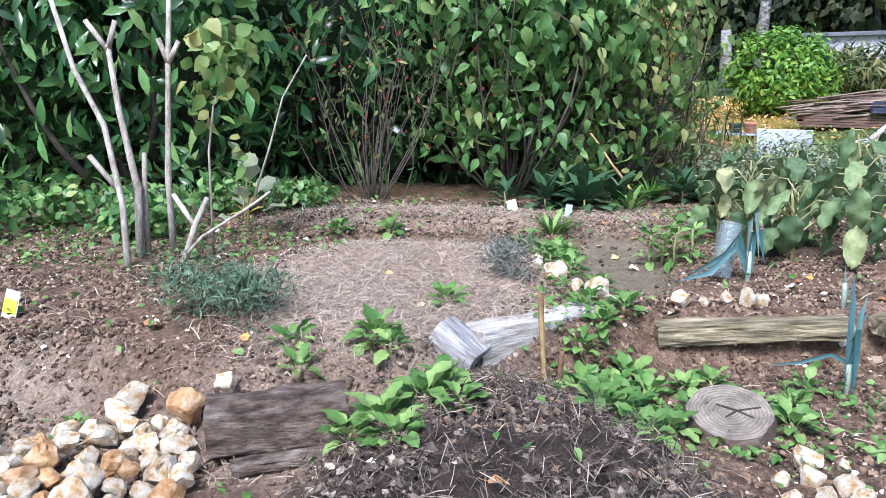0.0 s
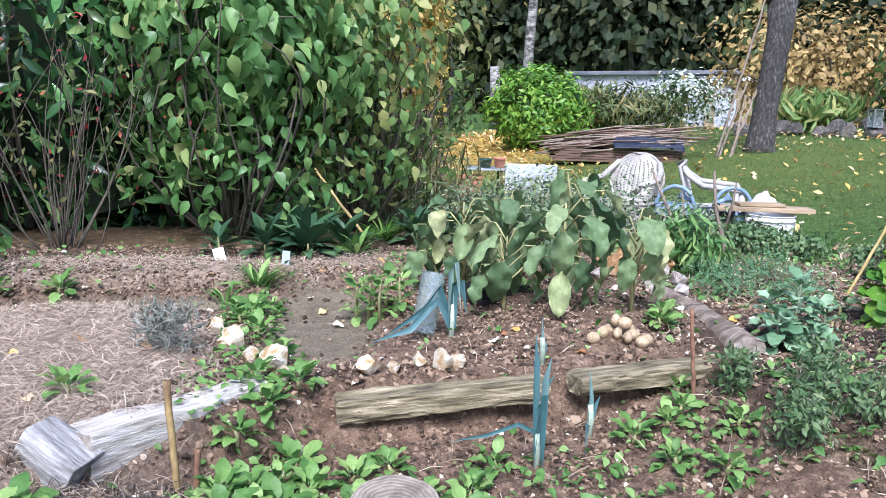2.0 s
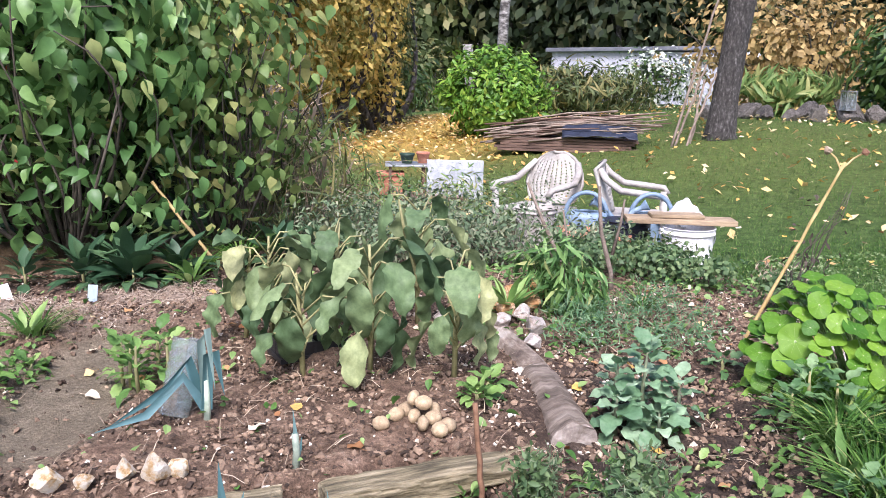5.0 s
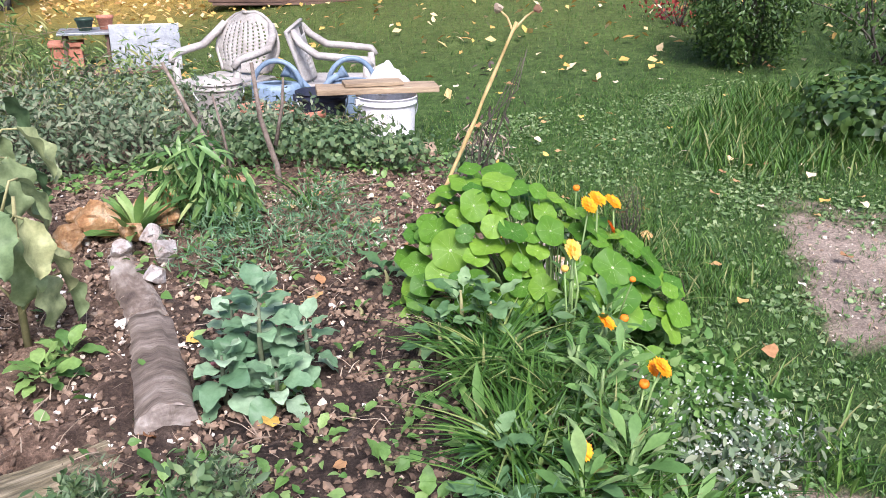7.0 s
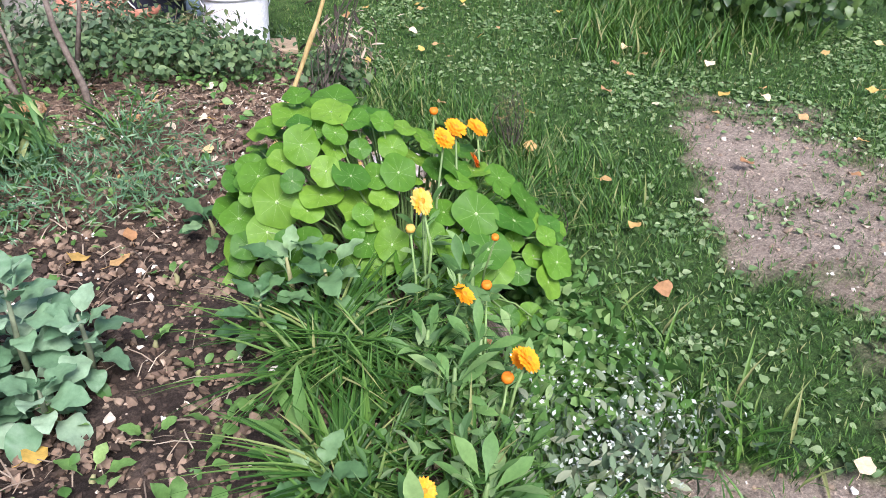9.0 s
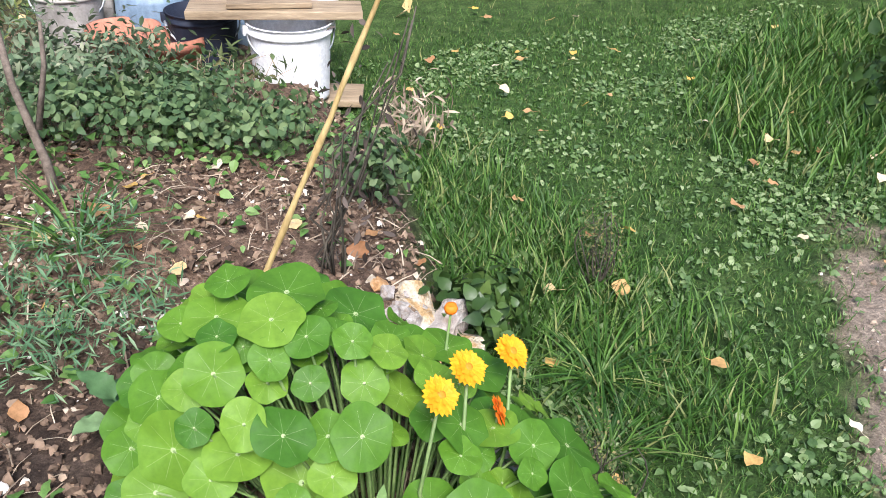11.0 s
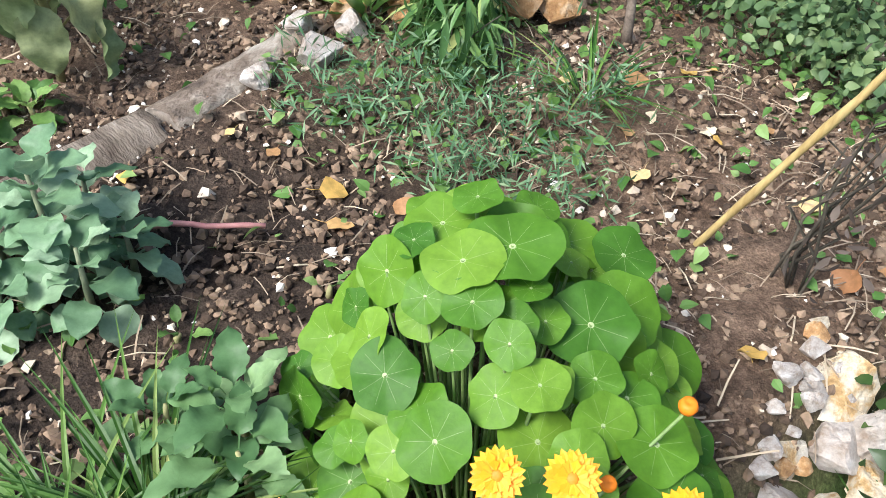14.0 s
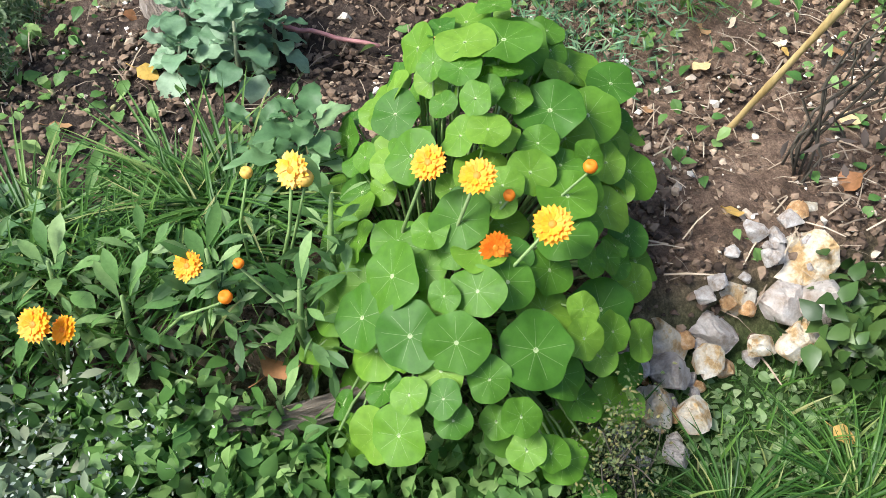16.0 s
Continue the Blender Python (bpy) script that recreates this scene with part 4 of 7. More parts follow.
def nasturtium(name, at, dome, count, size, label, seed):
    """A mound of round leaves: dome(u, w) gives place and outward normal."""
    r = np.random.default_rng(seed)
    t = thing(name, at, label, "plant")
    stalks, used = [], []
    tries = 0
    while len(used) < count and tries < count * 40:
        tries += 1
        p, nrm = dome(r)
        s = size * r.uniform(0.5, 1.2)
        if any((p - q).length < (s + s2) * 0.59 for q, s2 in used):
            continue
        used.append((p, s))
        nv = (nrm * 0.8 + Vector(r.normal(size=3)) * 0.3 + Vector((0.06, -0.35, 0.5))).normalized()
        ob = part("leaf", NAST_LEAVES[len(used) % 5], None, t)
        q = nv.to_track_quat("Z", "Y").to_matrix().to_4x4()
        ob.matrix_basis = Matrix.Translation(p) @ q @ pose(0, 0, 0, 0, 0, r.uniform(0, 360)) @ Matrix.Diagonal((s, s, s, 1))
        root = Vector((p.x * 0.35, p.y * 0.35, 0.0))
        mid = root.lerp(p, 0.6) + Vector((0, 0, 0.03))
        stalks.append(tube([root, mid, p - nv * s * 0.1], [0.0028, 0.0025, 0.002], 5, 0, False))
    tagged(part("stalk_tangle", mesh_of("stalk_tangle", *joined(stalks), NAST_STALK, True), None, t), kind="stuff")
    return t


def main_dome(r):
    # a ridge that falls from its high end towards the path
    f, a = r.uniform(-0.3, 1.06), r.uniform(-1, 1)
    k = abs(a)
    wid = (0.25 if a < 0 else 0.29) * (1 if 0 <= f <= 0.8 else 0.8)
    x = 4.235 + 0.44 * f + 0.63 * a / max(k, 1e-6) * k * wid
    y = 4.295 - 0.36 * f + 0.77 * a / max(k, 1e-6) * k * wid
    z = 0.59 - 0.11 * max(f, 0) - 0.14 * max(f, 0) ** 2 - 1.5 * max(0, -f) ** 1.5 - (0.27 if a < 0 else 0.24) * k ** 2
    z = max(z - abs(r.normal()) * 0.04, 0.13)
    n = Vector((0.63 * a, 0.77 * a, 0.0)) * 1.25 + Vector((0.77, -0.63, 0)) * (0.55 * f) + Vector((0, 0, 0.7))
    return Vector((x - 4.4, y - 4.1, z - 0.17)), n.normalized()


nasturtium("nasturtium", (4.4, 4.1, 0.17), main_dome, 200, 0.047, "lush bright green nasturtium mound with round leaves", 5)


def small_dome(r):
    x, y = r.normal() * 0.10, r.normal() * 0.10
    return Vector((x, y, 0.16 - 2.5 * (x * x + y * y) + r.normal() * 0.01)), Vector((x * 3, y * 3, 0.6))


nasturtium("nasturtium", (4.02, 3.42, 0.1), small_dome, 10, 0.024, "small clump of round nasturtium leaves", 9)

PETAL_Y = leafy("marigold_petal", [(0, (0.86, 0.32, 0.006)), (1, (0.9, 0.43, 0.012))], 0.5, 0.25, 0.15, 60)
PETAL_O = leafy("orange_petal", [(0, (0.85, 0.2, 0.01)), (1, (0.9, 0.3, 0.02))], 0.5, 0.25, 0.15, 60)
PETAL_P = leafy("faded_petal", [(0, (0.82, 0.45, 0.03)), (1, (0.75, 0.52, 0.16))], 0.5, 0.25, 0.15, 60)
MARI = leafy("marigold_leaf", [(0, (0.06, 0.13, 0.04)), (0.6, (0.13, 0.23, 0.075)), (1, (0.27, 0.36, 0.16))], 0.55, 0.3)


def flower(at, r, mat, tilt, parent, name="flower", rings=((1.0, 22, -0.06), (0.86, 18, 0.05), (0.6, 14, 0.16)), label=""):
    pet = blade_leaf(1, 0.36, 0.12, -0.06, 0.78, 4)
    pieces = []
    for k, (ln, n, lift) in enumerate(rings):
        for i in range(n):
            a = 2 * math.pi * i / n + k * 0.2
            m = pose(0, 0, 0.06 * r * k, 0, 0, math.degrees(a)) @ pose(0, 0, 0, math.degrees(lift) * 0.7 + rng.normal() * 4, 0, 0) @ Matrix.Diagonal((r, r * ln * rng.uniform(0.92, 1.05), r, 1))
            pieces.append(([tuple(m @ Vector(v)) for v in pet[0]], pet[1]))
    ob = part(name, mesh_of(name, *joined(pieces), mat), None, parent, label)
    ob.matrix_basis = Matrix.Translation(Vector(at) - parent.matrix_world.translation) @ Vector(tilt).normalized().to_track_quat("Z", "Y").to_matrix().to_4x4()
    v, f = lathe([(0.0, 0.16 * r), (0.16 * r, 0.18 * r), (0.24 * r, 0.1 * r), (0.22 * r, 0.0)], 12)
    part("centre", mesh_of("centre", v, f, PETAL_O, True), None, ob, "orange brown flower centre")
    return ob


def bud(at, r, mat, parent):
    v, f = lathe([(0.25 * r, 0), (0.8 * r, 0.3 * r), (r, 0.9 * r), (0.75 * r, 1.5 * r), (0.3 * r, 1.4 * r), (0, 1.3 * r)], 12)
    ob = part("bud", mesh_of("bud", v, f, mat, True), None, parent)
    ob.matrix_basis = Matrix.Translation(Vector(at) - parent.matrix_world.translation)
    return ob


def stem_to(parent, foot, top, r=0.003, mat=None, name="stem"):
    o = parent.matrix_world.translation
    a, b = Vector(foot) - o, Vector(top) - o
    mid = a.lerp(b, 0.55) + Vector((rng.normal() * 0.012, rng.normal() * 0.012, 0.02))
    return part(name, mesh_of(name, *tube([a, mid, b], [r * 1.2, r, r * 0.8], 6), mat or NAST_STALK, True), None, parent)


def leaf_bank(parent, centre, radii, count, template, size, mat, name="foliage", lean=0.7):
    """Upright foliage in a low mound that stands on the ground."""
    pts = rng.normal(size=(count, 2)) * 0.5
    x, y = centre[0] + pts[:, 0] * radii[0], centre[1] + pts[:, 1] * radii[1]
    g = height(x, y)
    k = np.exp(-(pts ** 2).sum(1) * 1.2)
    z = g + radii[2] * k * rng.random(count) ** 0.7
    nrm = np.column_stack([pts[:, 0] * 0.5, pts[:, 1] * 0.5, np.full(count, lean)]) + rng.normal(size=(count, 3)) * 0.35
    ups = np.column_stack([pts[:, 0], pts[:, 1], np.full(count, 0.35)]) + rng.normal(size=(count, 3)) * 0.6
    m = frames_for(np.column_stack([x, y, z]) - np.array(parent.matrix_world.translation), nrm, size * rng.uniform(0.55, 1.2, count), ups)
    return tagged(part(name, mesh_of(name, *placed(template, m), mat), None, parent), kind="stuff")


SPOON = blade_leaf(1, 0.36, 0.2, 0.3, 0.62, 4)


def marigold(at, flowers, buds, foliage, label):
    t = thing("pot_marigold", at, label, "plant", "pot marigolds")
    for p, r, mat, tilt in flowers:
        foot = (at[0] + (p[0] - at[0]) * 0.5, at[1] + (p[1] - at[1]) * 0.5, stand(at[0], at[1]))
        flower(p, r, mat, tilt, t)
        stem_to(t, foot, p)
    for p, r, mat in buds:
        foot = (at[0] + (p[0] - at[0]) * 0.5, at[1] + (p[1] - at[1]) * 0.5, stand(at[0], at[1]))
        bud(p, r, mat, t)
        stem_to(t, foot, p, 0.0025)
    for c, rad, n, sz in foliage:
        leaf_bank(t, c, rad, n, SPOON, sz, MARI)
    return t


marigold((4.42, 3.92, 0.17), [((4.454, 4.03, 0.522), 0.028, PETAL_Y, (0.25, -0.6, 0.8)), ((4.51, 4.072, 0.52), 0.029, PETAL_Y, (0.2, -0.5, 0.85)), ((4.608, 4.13, 0.479), 0.03, PETAL_Y, (0.3, -0.5, 0.85)), ((4.563, 4.072, 0.428), 0.025, PETAL_O, (0.9, -0.4, 0.5))],
         [((4.556, 4.24, 0.485), 0.011, PETAL_O), ((4.533, 4.113, 0.475), 0.009, PETAL_O), ((4.40, 3.76, 0.42), 0.008, PETAL_O)], [((4.38, 3.88), (0.13, 0.13, 0.2), 90, 0.05)], "pot marigold with yellow double flowers among nasturtium leaves")
marigold((4.27, 3.8, 0.17), [((4.314, 3.889, 0.471), 0.03, PETAL_P, (0.3, -0.7, 0.5)), ((4.301, 3.715, 0.356), 0.025, PETAL_Y, (0.4, -0.5, 0.8))],
         [((4.33, 3.9, 0.45), 0.014, PETAL_P), ((4.26, 3.84, 0.44), 0.01, PETAL_P)], [((4.3, 3.78), (0.15, 0.16, 0.18), 140, 0.05)], "pot marigold with fading yellow flowers")
marigold((4.2, 3.5, 0.15), [((4.288, 3.50, 0.352), 0.027, PETAL_Y, (0.4, -0.5, 0.8)), ((4.016, 3.384, 0.302), 0.022, PETAL_Y, (0.1, -0.6, 0.8)), ((4.297, 3.53, 0.33), 0.023, PETAL_Y, (0.2, -0.6, 0.8))],
         [((4.27, 3.53, 0.29), 0.012, PETAL_O), ((4.37, 3.74, 0.33), 0.011, PETAL_O)], [((4.15, 3.5), (0.24, 0.22, 0.12), 260, 0.04), ((4.3, 3.6), (0.2, 0.2, 0.1), 160, 0.04)], "low pot marigold with yellow flowers on the grassy bank")


def strap(points, w0, w1, fold=0.5):
    """A folded strap leaf along points."""
    pts = [Vector(p) for p in points]
    verts, faces = [], []
    for i, p in enumerate(pts):
        d = (pts[min(i + 1, len(pts) - 1)] - pts[max(0, i - 1)]).normalized()
        side = d.cross(Vector((0.3, -1, 0.2))).normalized()
        up = side.cross(d)
        f = i / (len(pts) - 1)
        w = (w0 + (w1 - w0) * f) * (1 if f < 0.75 else (1 - f) / 0.25 * 0.95 + 0.05)
        verts += [p - side * w + up * w * fold, p, p + side * w + up * w * fold]
    for i in range(len(pts) - 1):
        a = i * 3
        faces += [(a, a + 1, a + 4, a + 3), (a + 1, a + 2, a + 5, a + 4)]
    return [tuple(v) for v in verts], faces


LEEK = leafy("leek_leaf", [(0, (0.045, 0.11, 0.115)), (0.6, (0.09, 0.18, 0.19)), (1, (0.2, 0.28, 0.245))], 0.45, 0.15, 0.25, 30, False)


def leek(at, blades, label, stalk=0.1):
    t = thing("leek", at, label, "leek", "leeks")
    part("shank", mesh_of("shank", *tube([(0, 0, -0.02), (0.004, 0, stalk * 0.5), (0, 0, stalk)], [0.011, 0.010, 0.009], 10), surface("leek_shank", [(0.3, (0.2, 0.27, 0.2)), (0.7, (0.42, 0.46, 0.36))], 20, 0.45), True), None, t)
    for pts, w in blades:
        part("leaf", mesh_of("leaf", *strap(pts, w, w * 0.7), LEEK, True), None, t)
    return t


leek((2.43, 3.52, 0.0), [([(0, 0, 0.02), (-0.01, 0, 0.15), (-0.015, 0, 0.3), (-0.02, 0.0, 0.40)], 0.013), ([(0, 0, 0.02), (0.012, 0, 0.15), (0.012, 0, 0.26), (0.03, 0, 0.33)], 0.014), ([(0, 0, 0.18), (0.006, -0.015, 0.22), (0.004, -0.03, 0.1), (0.01, -0.03, 0.0)], 0.013), ([(0, 0, 0.1), (-0.06, 0.0, 0.13), (-0.15, 0.0, 0.1), (-0.26, 0.01, 0.08)], 0.007), ([(0, 0, 0.1), (0.02, 0.01, 0.24), (0.05, 0.02, 0.27)], 0.01)], "tall blue green leek with folded strap leaves")
leek((2.645, 3.68, 0.02), [([(0, 0, 0), (0.0, 0, 0.12), (-0.01, 0, 0.22)], 0.01), ([(0, 0, 0.02), (0.015, 0, 0.1), (0.03, 0, 0.13)], 0.009), ([(0, 0, 0.02), (-0.03, -0.05, 0.06), (-0.05, -0.12, -0.03)], 0.007)], "young blue green leek")
leek((2.56, 3.95, 0.16), [([(0, 0, 0), (0.0, 0, 0.1), (-0.005, 0, 0.17)], 0.007), ([(0, 0, 0), (0.012, 0, 0.06), (0.018, 0, 0.09)], 0.006)], "thin young leek standing alone")
leek((2.3, 4.26, 0.16), [([(0, 0, 0.05), (-0.06, -0.02, 0.16), (-0.16, -0.05, 0.06), (-0.3, -0.07, 0.02)], 0.016), ([(0, 0, 0.05), (-0.05, 0.01, 0.2), (-0.1, -0.03, 0.13), (-0.26, -0.05, 0.03)], 0.018), ([(0, 0, 0.05), (0.01, 0, 0.22), (0.03, -0.01, 0.23), (0.055, -0.02, 0.1)], 0.016), ([(0, 0, 0.05), (-0.01, 0, 0.26), (0.01, -0.01, 0.3), (0.03, -0.03, 0.12)], 0.013)], "leek with bent over blue green leaves", 0.14)

PLASTIC = shader("clear_ribbed_plastic", 0.25)[0]
pb = PLASTIC.node_tree.nodes["Principled BSDF"]
pb.inputs["Base Color"].default_value, pb.inputs["Transmission Weight"].default_value, pb.inputs["Alpha"].default_value = (0.6, 0.72, 0.74, 1), 0.85, 0.55


def bottle_collar(at, r, h, turn, label):
    prof = []
    for i in range(26):
        prof.append((r * (1 + (0.06 if i % 3 == 1 else 0)), h * i / 25))
    v, f = lathe(prof, 20)
    f = [q for q in f if (min(q) % 20) < 14]
    me = mesh_of("plastic_collar", v, f, PLASTIC, True)
    ob = new("plastic_collar", me)
    ob.matrix_world = pose(*at, *turn)
    sol = ob.modifiers.new("wall", "SOLIDIFY")
    sol.thickness = 0.002
    return tagged(ob, label, "plastic bottle")


bottle_collar((2.20, 4.3, 0.18), 0.045, 0.23, (10, -16, 200), "cut ribbed clear plastic bottle leaning over a leek")
bottle_collar((-0.07, 5.6, 0.15), 0.04, 0.2, (0, 5, 0), "ribbed clear plastic bottle standing behind the bed")

# potatoes
POTATO = surface("potato_skin", [(0.3, (0.28, 0.2, 0.11)), (0.7, (0.5, 0.39, 0.25))], 2, 0.6, 0, 14, 0.3, 0.04, (1, 1, 1), 0.15)
POT_MESH = [rock_mesh("potato", 120 + k, POTATO, 0.85, 2, 0.2) for k in range(3)]
for k, (dx, dy, dz) in enumerate([(0, 0, 0), (0.06, -0.02, 0), (-0.055, 0.02, 0), (0.02, -0.06, 0), (-0.02, 0.055, 0), (0.075, 0.045, 0), (0.03, 0.0, 0.04), (0.1, -0.06, -0.01), (-0.11, -0.02, -0.01), (0.0, 0.03, 0.045), (0.07, -0.09, -0.01)]):
    ob = new("potato", POT_MESH[k % 3])
    for p in ob.data.polygons:
        p.use_smooth = True
    ob.matrix_world = pose(2.9 + dx * 0.9, 4.13 + dy * 0.9, stand(2.9, 4.13) + 0.024 + dz, 0, 0, rng.uniform(0, 360)) @ Matrix.Diagonal((0.027, 0.027, 0.027, 1))
    tagged(ob, "round pale brown potato in a small heap", "potato", "heap of potatoes")

AUB = leafy("aubergine_leaf", [(0, (0.06, 0.11, 0.05)), (0.5, (0.13, 0.20, 0.09)), (0.85, (0.25, 0.31, 0.15)), (1, (0.42, 0.43, 0.22))], 0.6, 0.25, 0.85, 6, False)
AUB_LEAF = [mesh_of("leaf", *stalk_leaf(0.52 + 0.09 * (k % 3), 0.05, 5, 0.08, 18, 0.75 - 0.3 * k, 0.05 + 0.16 * k, 0.11, k * 1.3), AUB, True) for k in range(5)]
AUBSTEM = surface("aubergine_stem", [(0.3, (0.2, 0.2, 0.08)), (0.7, (0.36, 0.34, 0.16))], 20, 0.7)


def aubergine(x, y, h, n, size, label):
    z = stand(x, y)
    t = thing("aubergine_plant", (x, y, z), label, "plant", "aubergine plants", turn=rng.uniform(0, 360))
    top = Vector((rng.normal() * 0.03, rng.normal() * 0.03, h))
    part("stem", mesh_of("stem", *tube([(0, 0, -0.02), (0.01, 0.01, h * 0.4), (top.x * 0.7, top.y * 0.7, h * 0.75), top], [0.010, 0.009, 0.007, 0.004], 8), AUBSTEM, True), None, t)
    for k in range(n):
        a = k * 2.4 + rng.normal() * 0.3
        hh = h * (0.3 + 0.7 * (k + 0.5) / n)
        reach = 0.06 + 0.07 * rng.random()
        d = Vector((math.cos(a), math.sin(a), 0))
        p = d * reach + Vector((0, 0, hh + 0.03))
        part("leaf_stalk", mesh_of("leaf_stalk", *tube([(0, 0, hh - 0.04), tuple(d * reach * 0.6 + Vector((0, 0, hh + 0.03))), tuple(p)], [0.004, 0.003, 0.003], 6), AUBSTEM, True), None, t)
        ob = part("leaf", AUB_LEAF[k % 5], None, t)
        s = size * rng.uniform(0.7, 1.15)
        pitch = -rng.uniform(50, 86) if k < n - 3 else -rng.uniform(0, 50)
        ob.matrix_basis = Matrix.Translation(p) @ pose(0, 0, 0, 0, 0, math.degrees(a) - 90) @ pose(0, 0, 0, pitch, rng.uniform(-15, 15), 0) @ Matrix.Diagonal((s, s, s, 1))


for ax, ay, h, n, sz in [(2.46, 4.90, 0.43, 17, 0.18), (2.58, 4.58, 0.34, 12, 0.17), (2.80, 4.50, 0.43, 15, 0.18), (3.07, 4.42, 0.40, 14, 0.165), (2.70, 5.05, 0.44, 14, 0.17), (3.02, 4.95, 0.5, 15, 0.17), (2.36, 5.05, 0.36, 11, 0.155)]:
    aubergine(ax, ay, h, n, sz, "wilting aubergine plant with drooping grey green leaves")

KALE = leafy("kale_leaf", [(0, (0.085, 0.17, 0.085)), (0.5, (0.17, 0.285, 0.155)), (1, (0.29, 0.40, 0.26))], 0.5, 0.2, 0.4, 6, False)
KALE_LEAF = [mesh_of("leaf", *stalk_leaf(0.78 + 0.06 * k, 0.2, 2 + k, 0.07, 14, 0.22, 0.25 + 0.15 * k, 0.07, k), KALE, True) for k in range(3)]

KALESTEM = surface("green_cabbage_stem", [(0.3, (0.10, 0.13, 0.07)), (0.7, (0.2, 0.22, 0.13))], 20, 0.6)


def rosette(name, x, y, n, size, meshes, label, category="plant", group="", h=0.0, spread=(15, 75), z=None, stem_mat=None):
    """A plant of single leaves round a short stem."""
    z = stand(x, y) if z is None else z
    t = thing(name, (x, y, z), label, category, group, turn=rng.uniform(0, 360))
    if h:
        part("stem", mesh_of("stem", *tube([(0, 0, -0.02), (0.005, 0, h * 0.5), (0, 0.005, h)], [0.008, 0.006, 0.003], 7), stem_mat or AUBSTEM, True), None, t)
    for k in range(n):
        f = (k + 0.5) / n
        ob = part("leaf", meshes[k % len(meshes)], None, t)
        s = size * rng.uniform(0.65, 1.15)
        up = spread[0] + (spread[1] - spread[0]) * f + rng.normal() * 8
        ob.matrix_basis = pose(0, 0, h * (0.12 + 0.88 * f), 0, 0, k * 137.5 + rng.normal() * 10) @ pose(0, 0.02 * size / 0.1 * (1 - f) + 0.01, 0.005, up, rng.normal() * 10, 0) @ Matrix.Diagonal((s, s, s, 1))
    return t


for dx, dy, n, hh, sz in [(0, 0, 26, 0.25, 0.078), (-0.10, -0.05, 20, 0.13, 0.074), (0.10, -0.02, 20, 0.16, 0.074), (0.0, -0.11, 16, 0.09, 0.07), (-0.05, 0.10, 16, 0.16, 0.07), (0.07, 0.08, 14, 0.12, 0.068)]:
    rosette("kale_plant", 3.58 + dx, 4.08 + dy, n, sz, KALE_LEAF, "grey green young cabbage plant with rounded leaves", "plant", "cabbage plants", hh, (-25, 60), stem_mat=KALESTEM)
# reddish stalk of the cabbage that lies on the soil
rod("cabbage_stalk", (3.45, 4.12, 0.22), (3.74, 4.38, 0.2), 0.007, 0.005, surface("purple_stalk", [(0.3, (0.2, 0.07, 0.08)), (0.7, (0.4, 0.2, 0.18))], 20, 0.6), "purplish cabbage stalk on the soil", "plant stalk", 0.003)

WEED = leafy("weed_leaf", [(0, (0.075, 0.165, 0.04)), (0.6, (0.15, 0.275, 0.07)), (1, (0.28, 0.4, 0.13))], 0.5, 0.3, 0.45, 6, False)
WEED_LEAF = [mesh_of("leaf", *stalk_leaf(w, st, lb, 0.2, 9, 0.25, d, 0.08, st * 9), WEED, True) for w, st, lb, d in ((0.58, 0.2, 4, 0.3), (0.5, 0.28, 0, 0.2), (0.62, 0.16, 5, 0.4), (0.56, 0.3, 3, 0.15))]
LONG_LEAF = [mesh_of("leaf", *blade_leaf(1, w, 0.25, d, 0.5, 6, 0.06), WEED, True) for w, d in ((0.22, 0.35), (0.18, 0.5), (0.26, 0.25))]
COMF = leafy("dark_leaf", [(0, (0.025, 0.06, 0.03)), (0.6, (0.05, 0.11, 0.05)), (1, (0.09, 0.16, 0.07))], 0.45, 0.2, 0.3, 30, False)
COMF_LEAF = [mesh_of("leaf", *blade_leaf(1, w, 0.25, d, 0.45, 5, 0.1), COMF, True) for w, d in ((0.36, 0.4), (0.42, 0.25), (0.3, 0.5))]
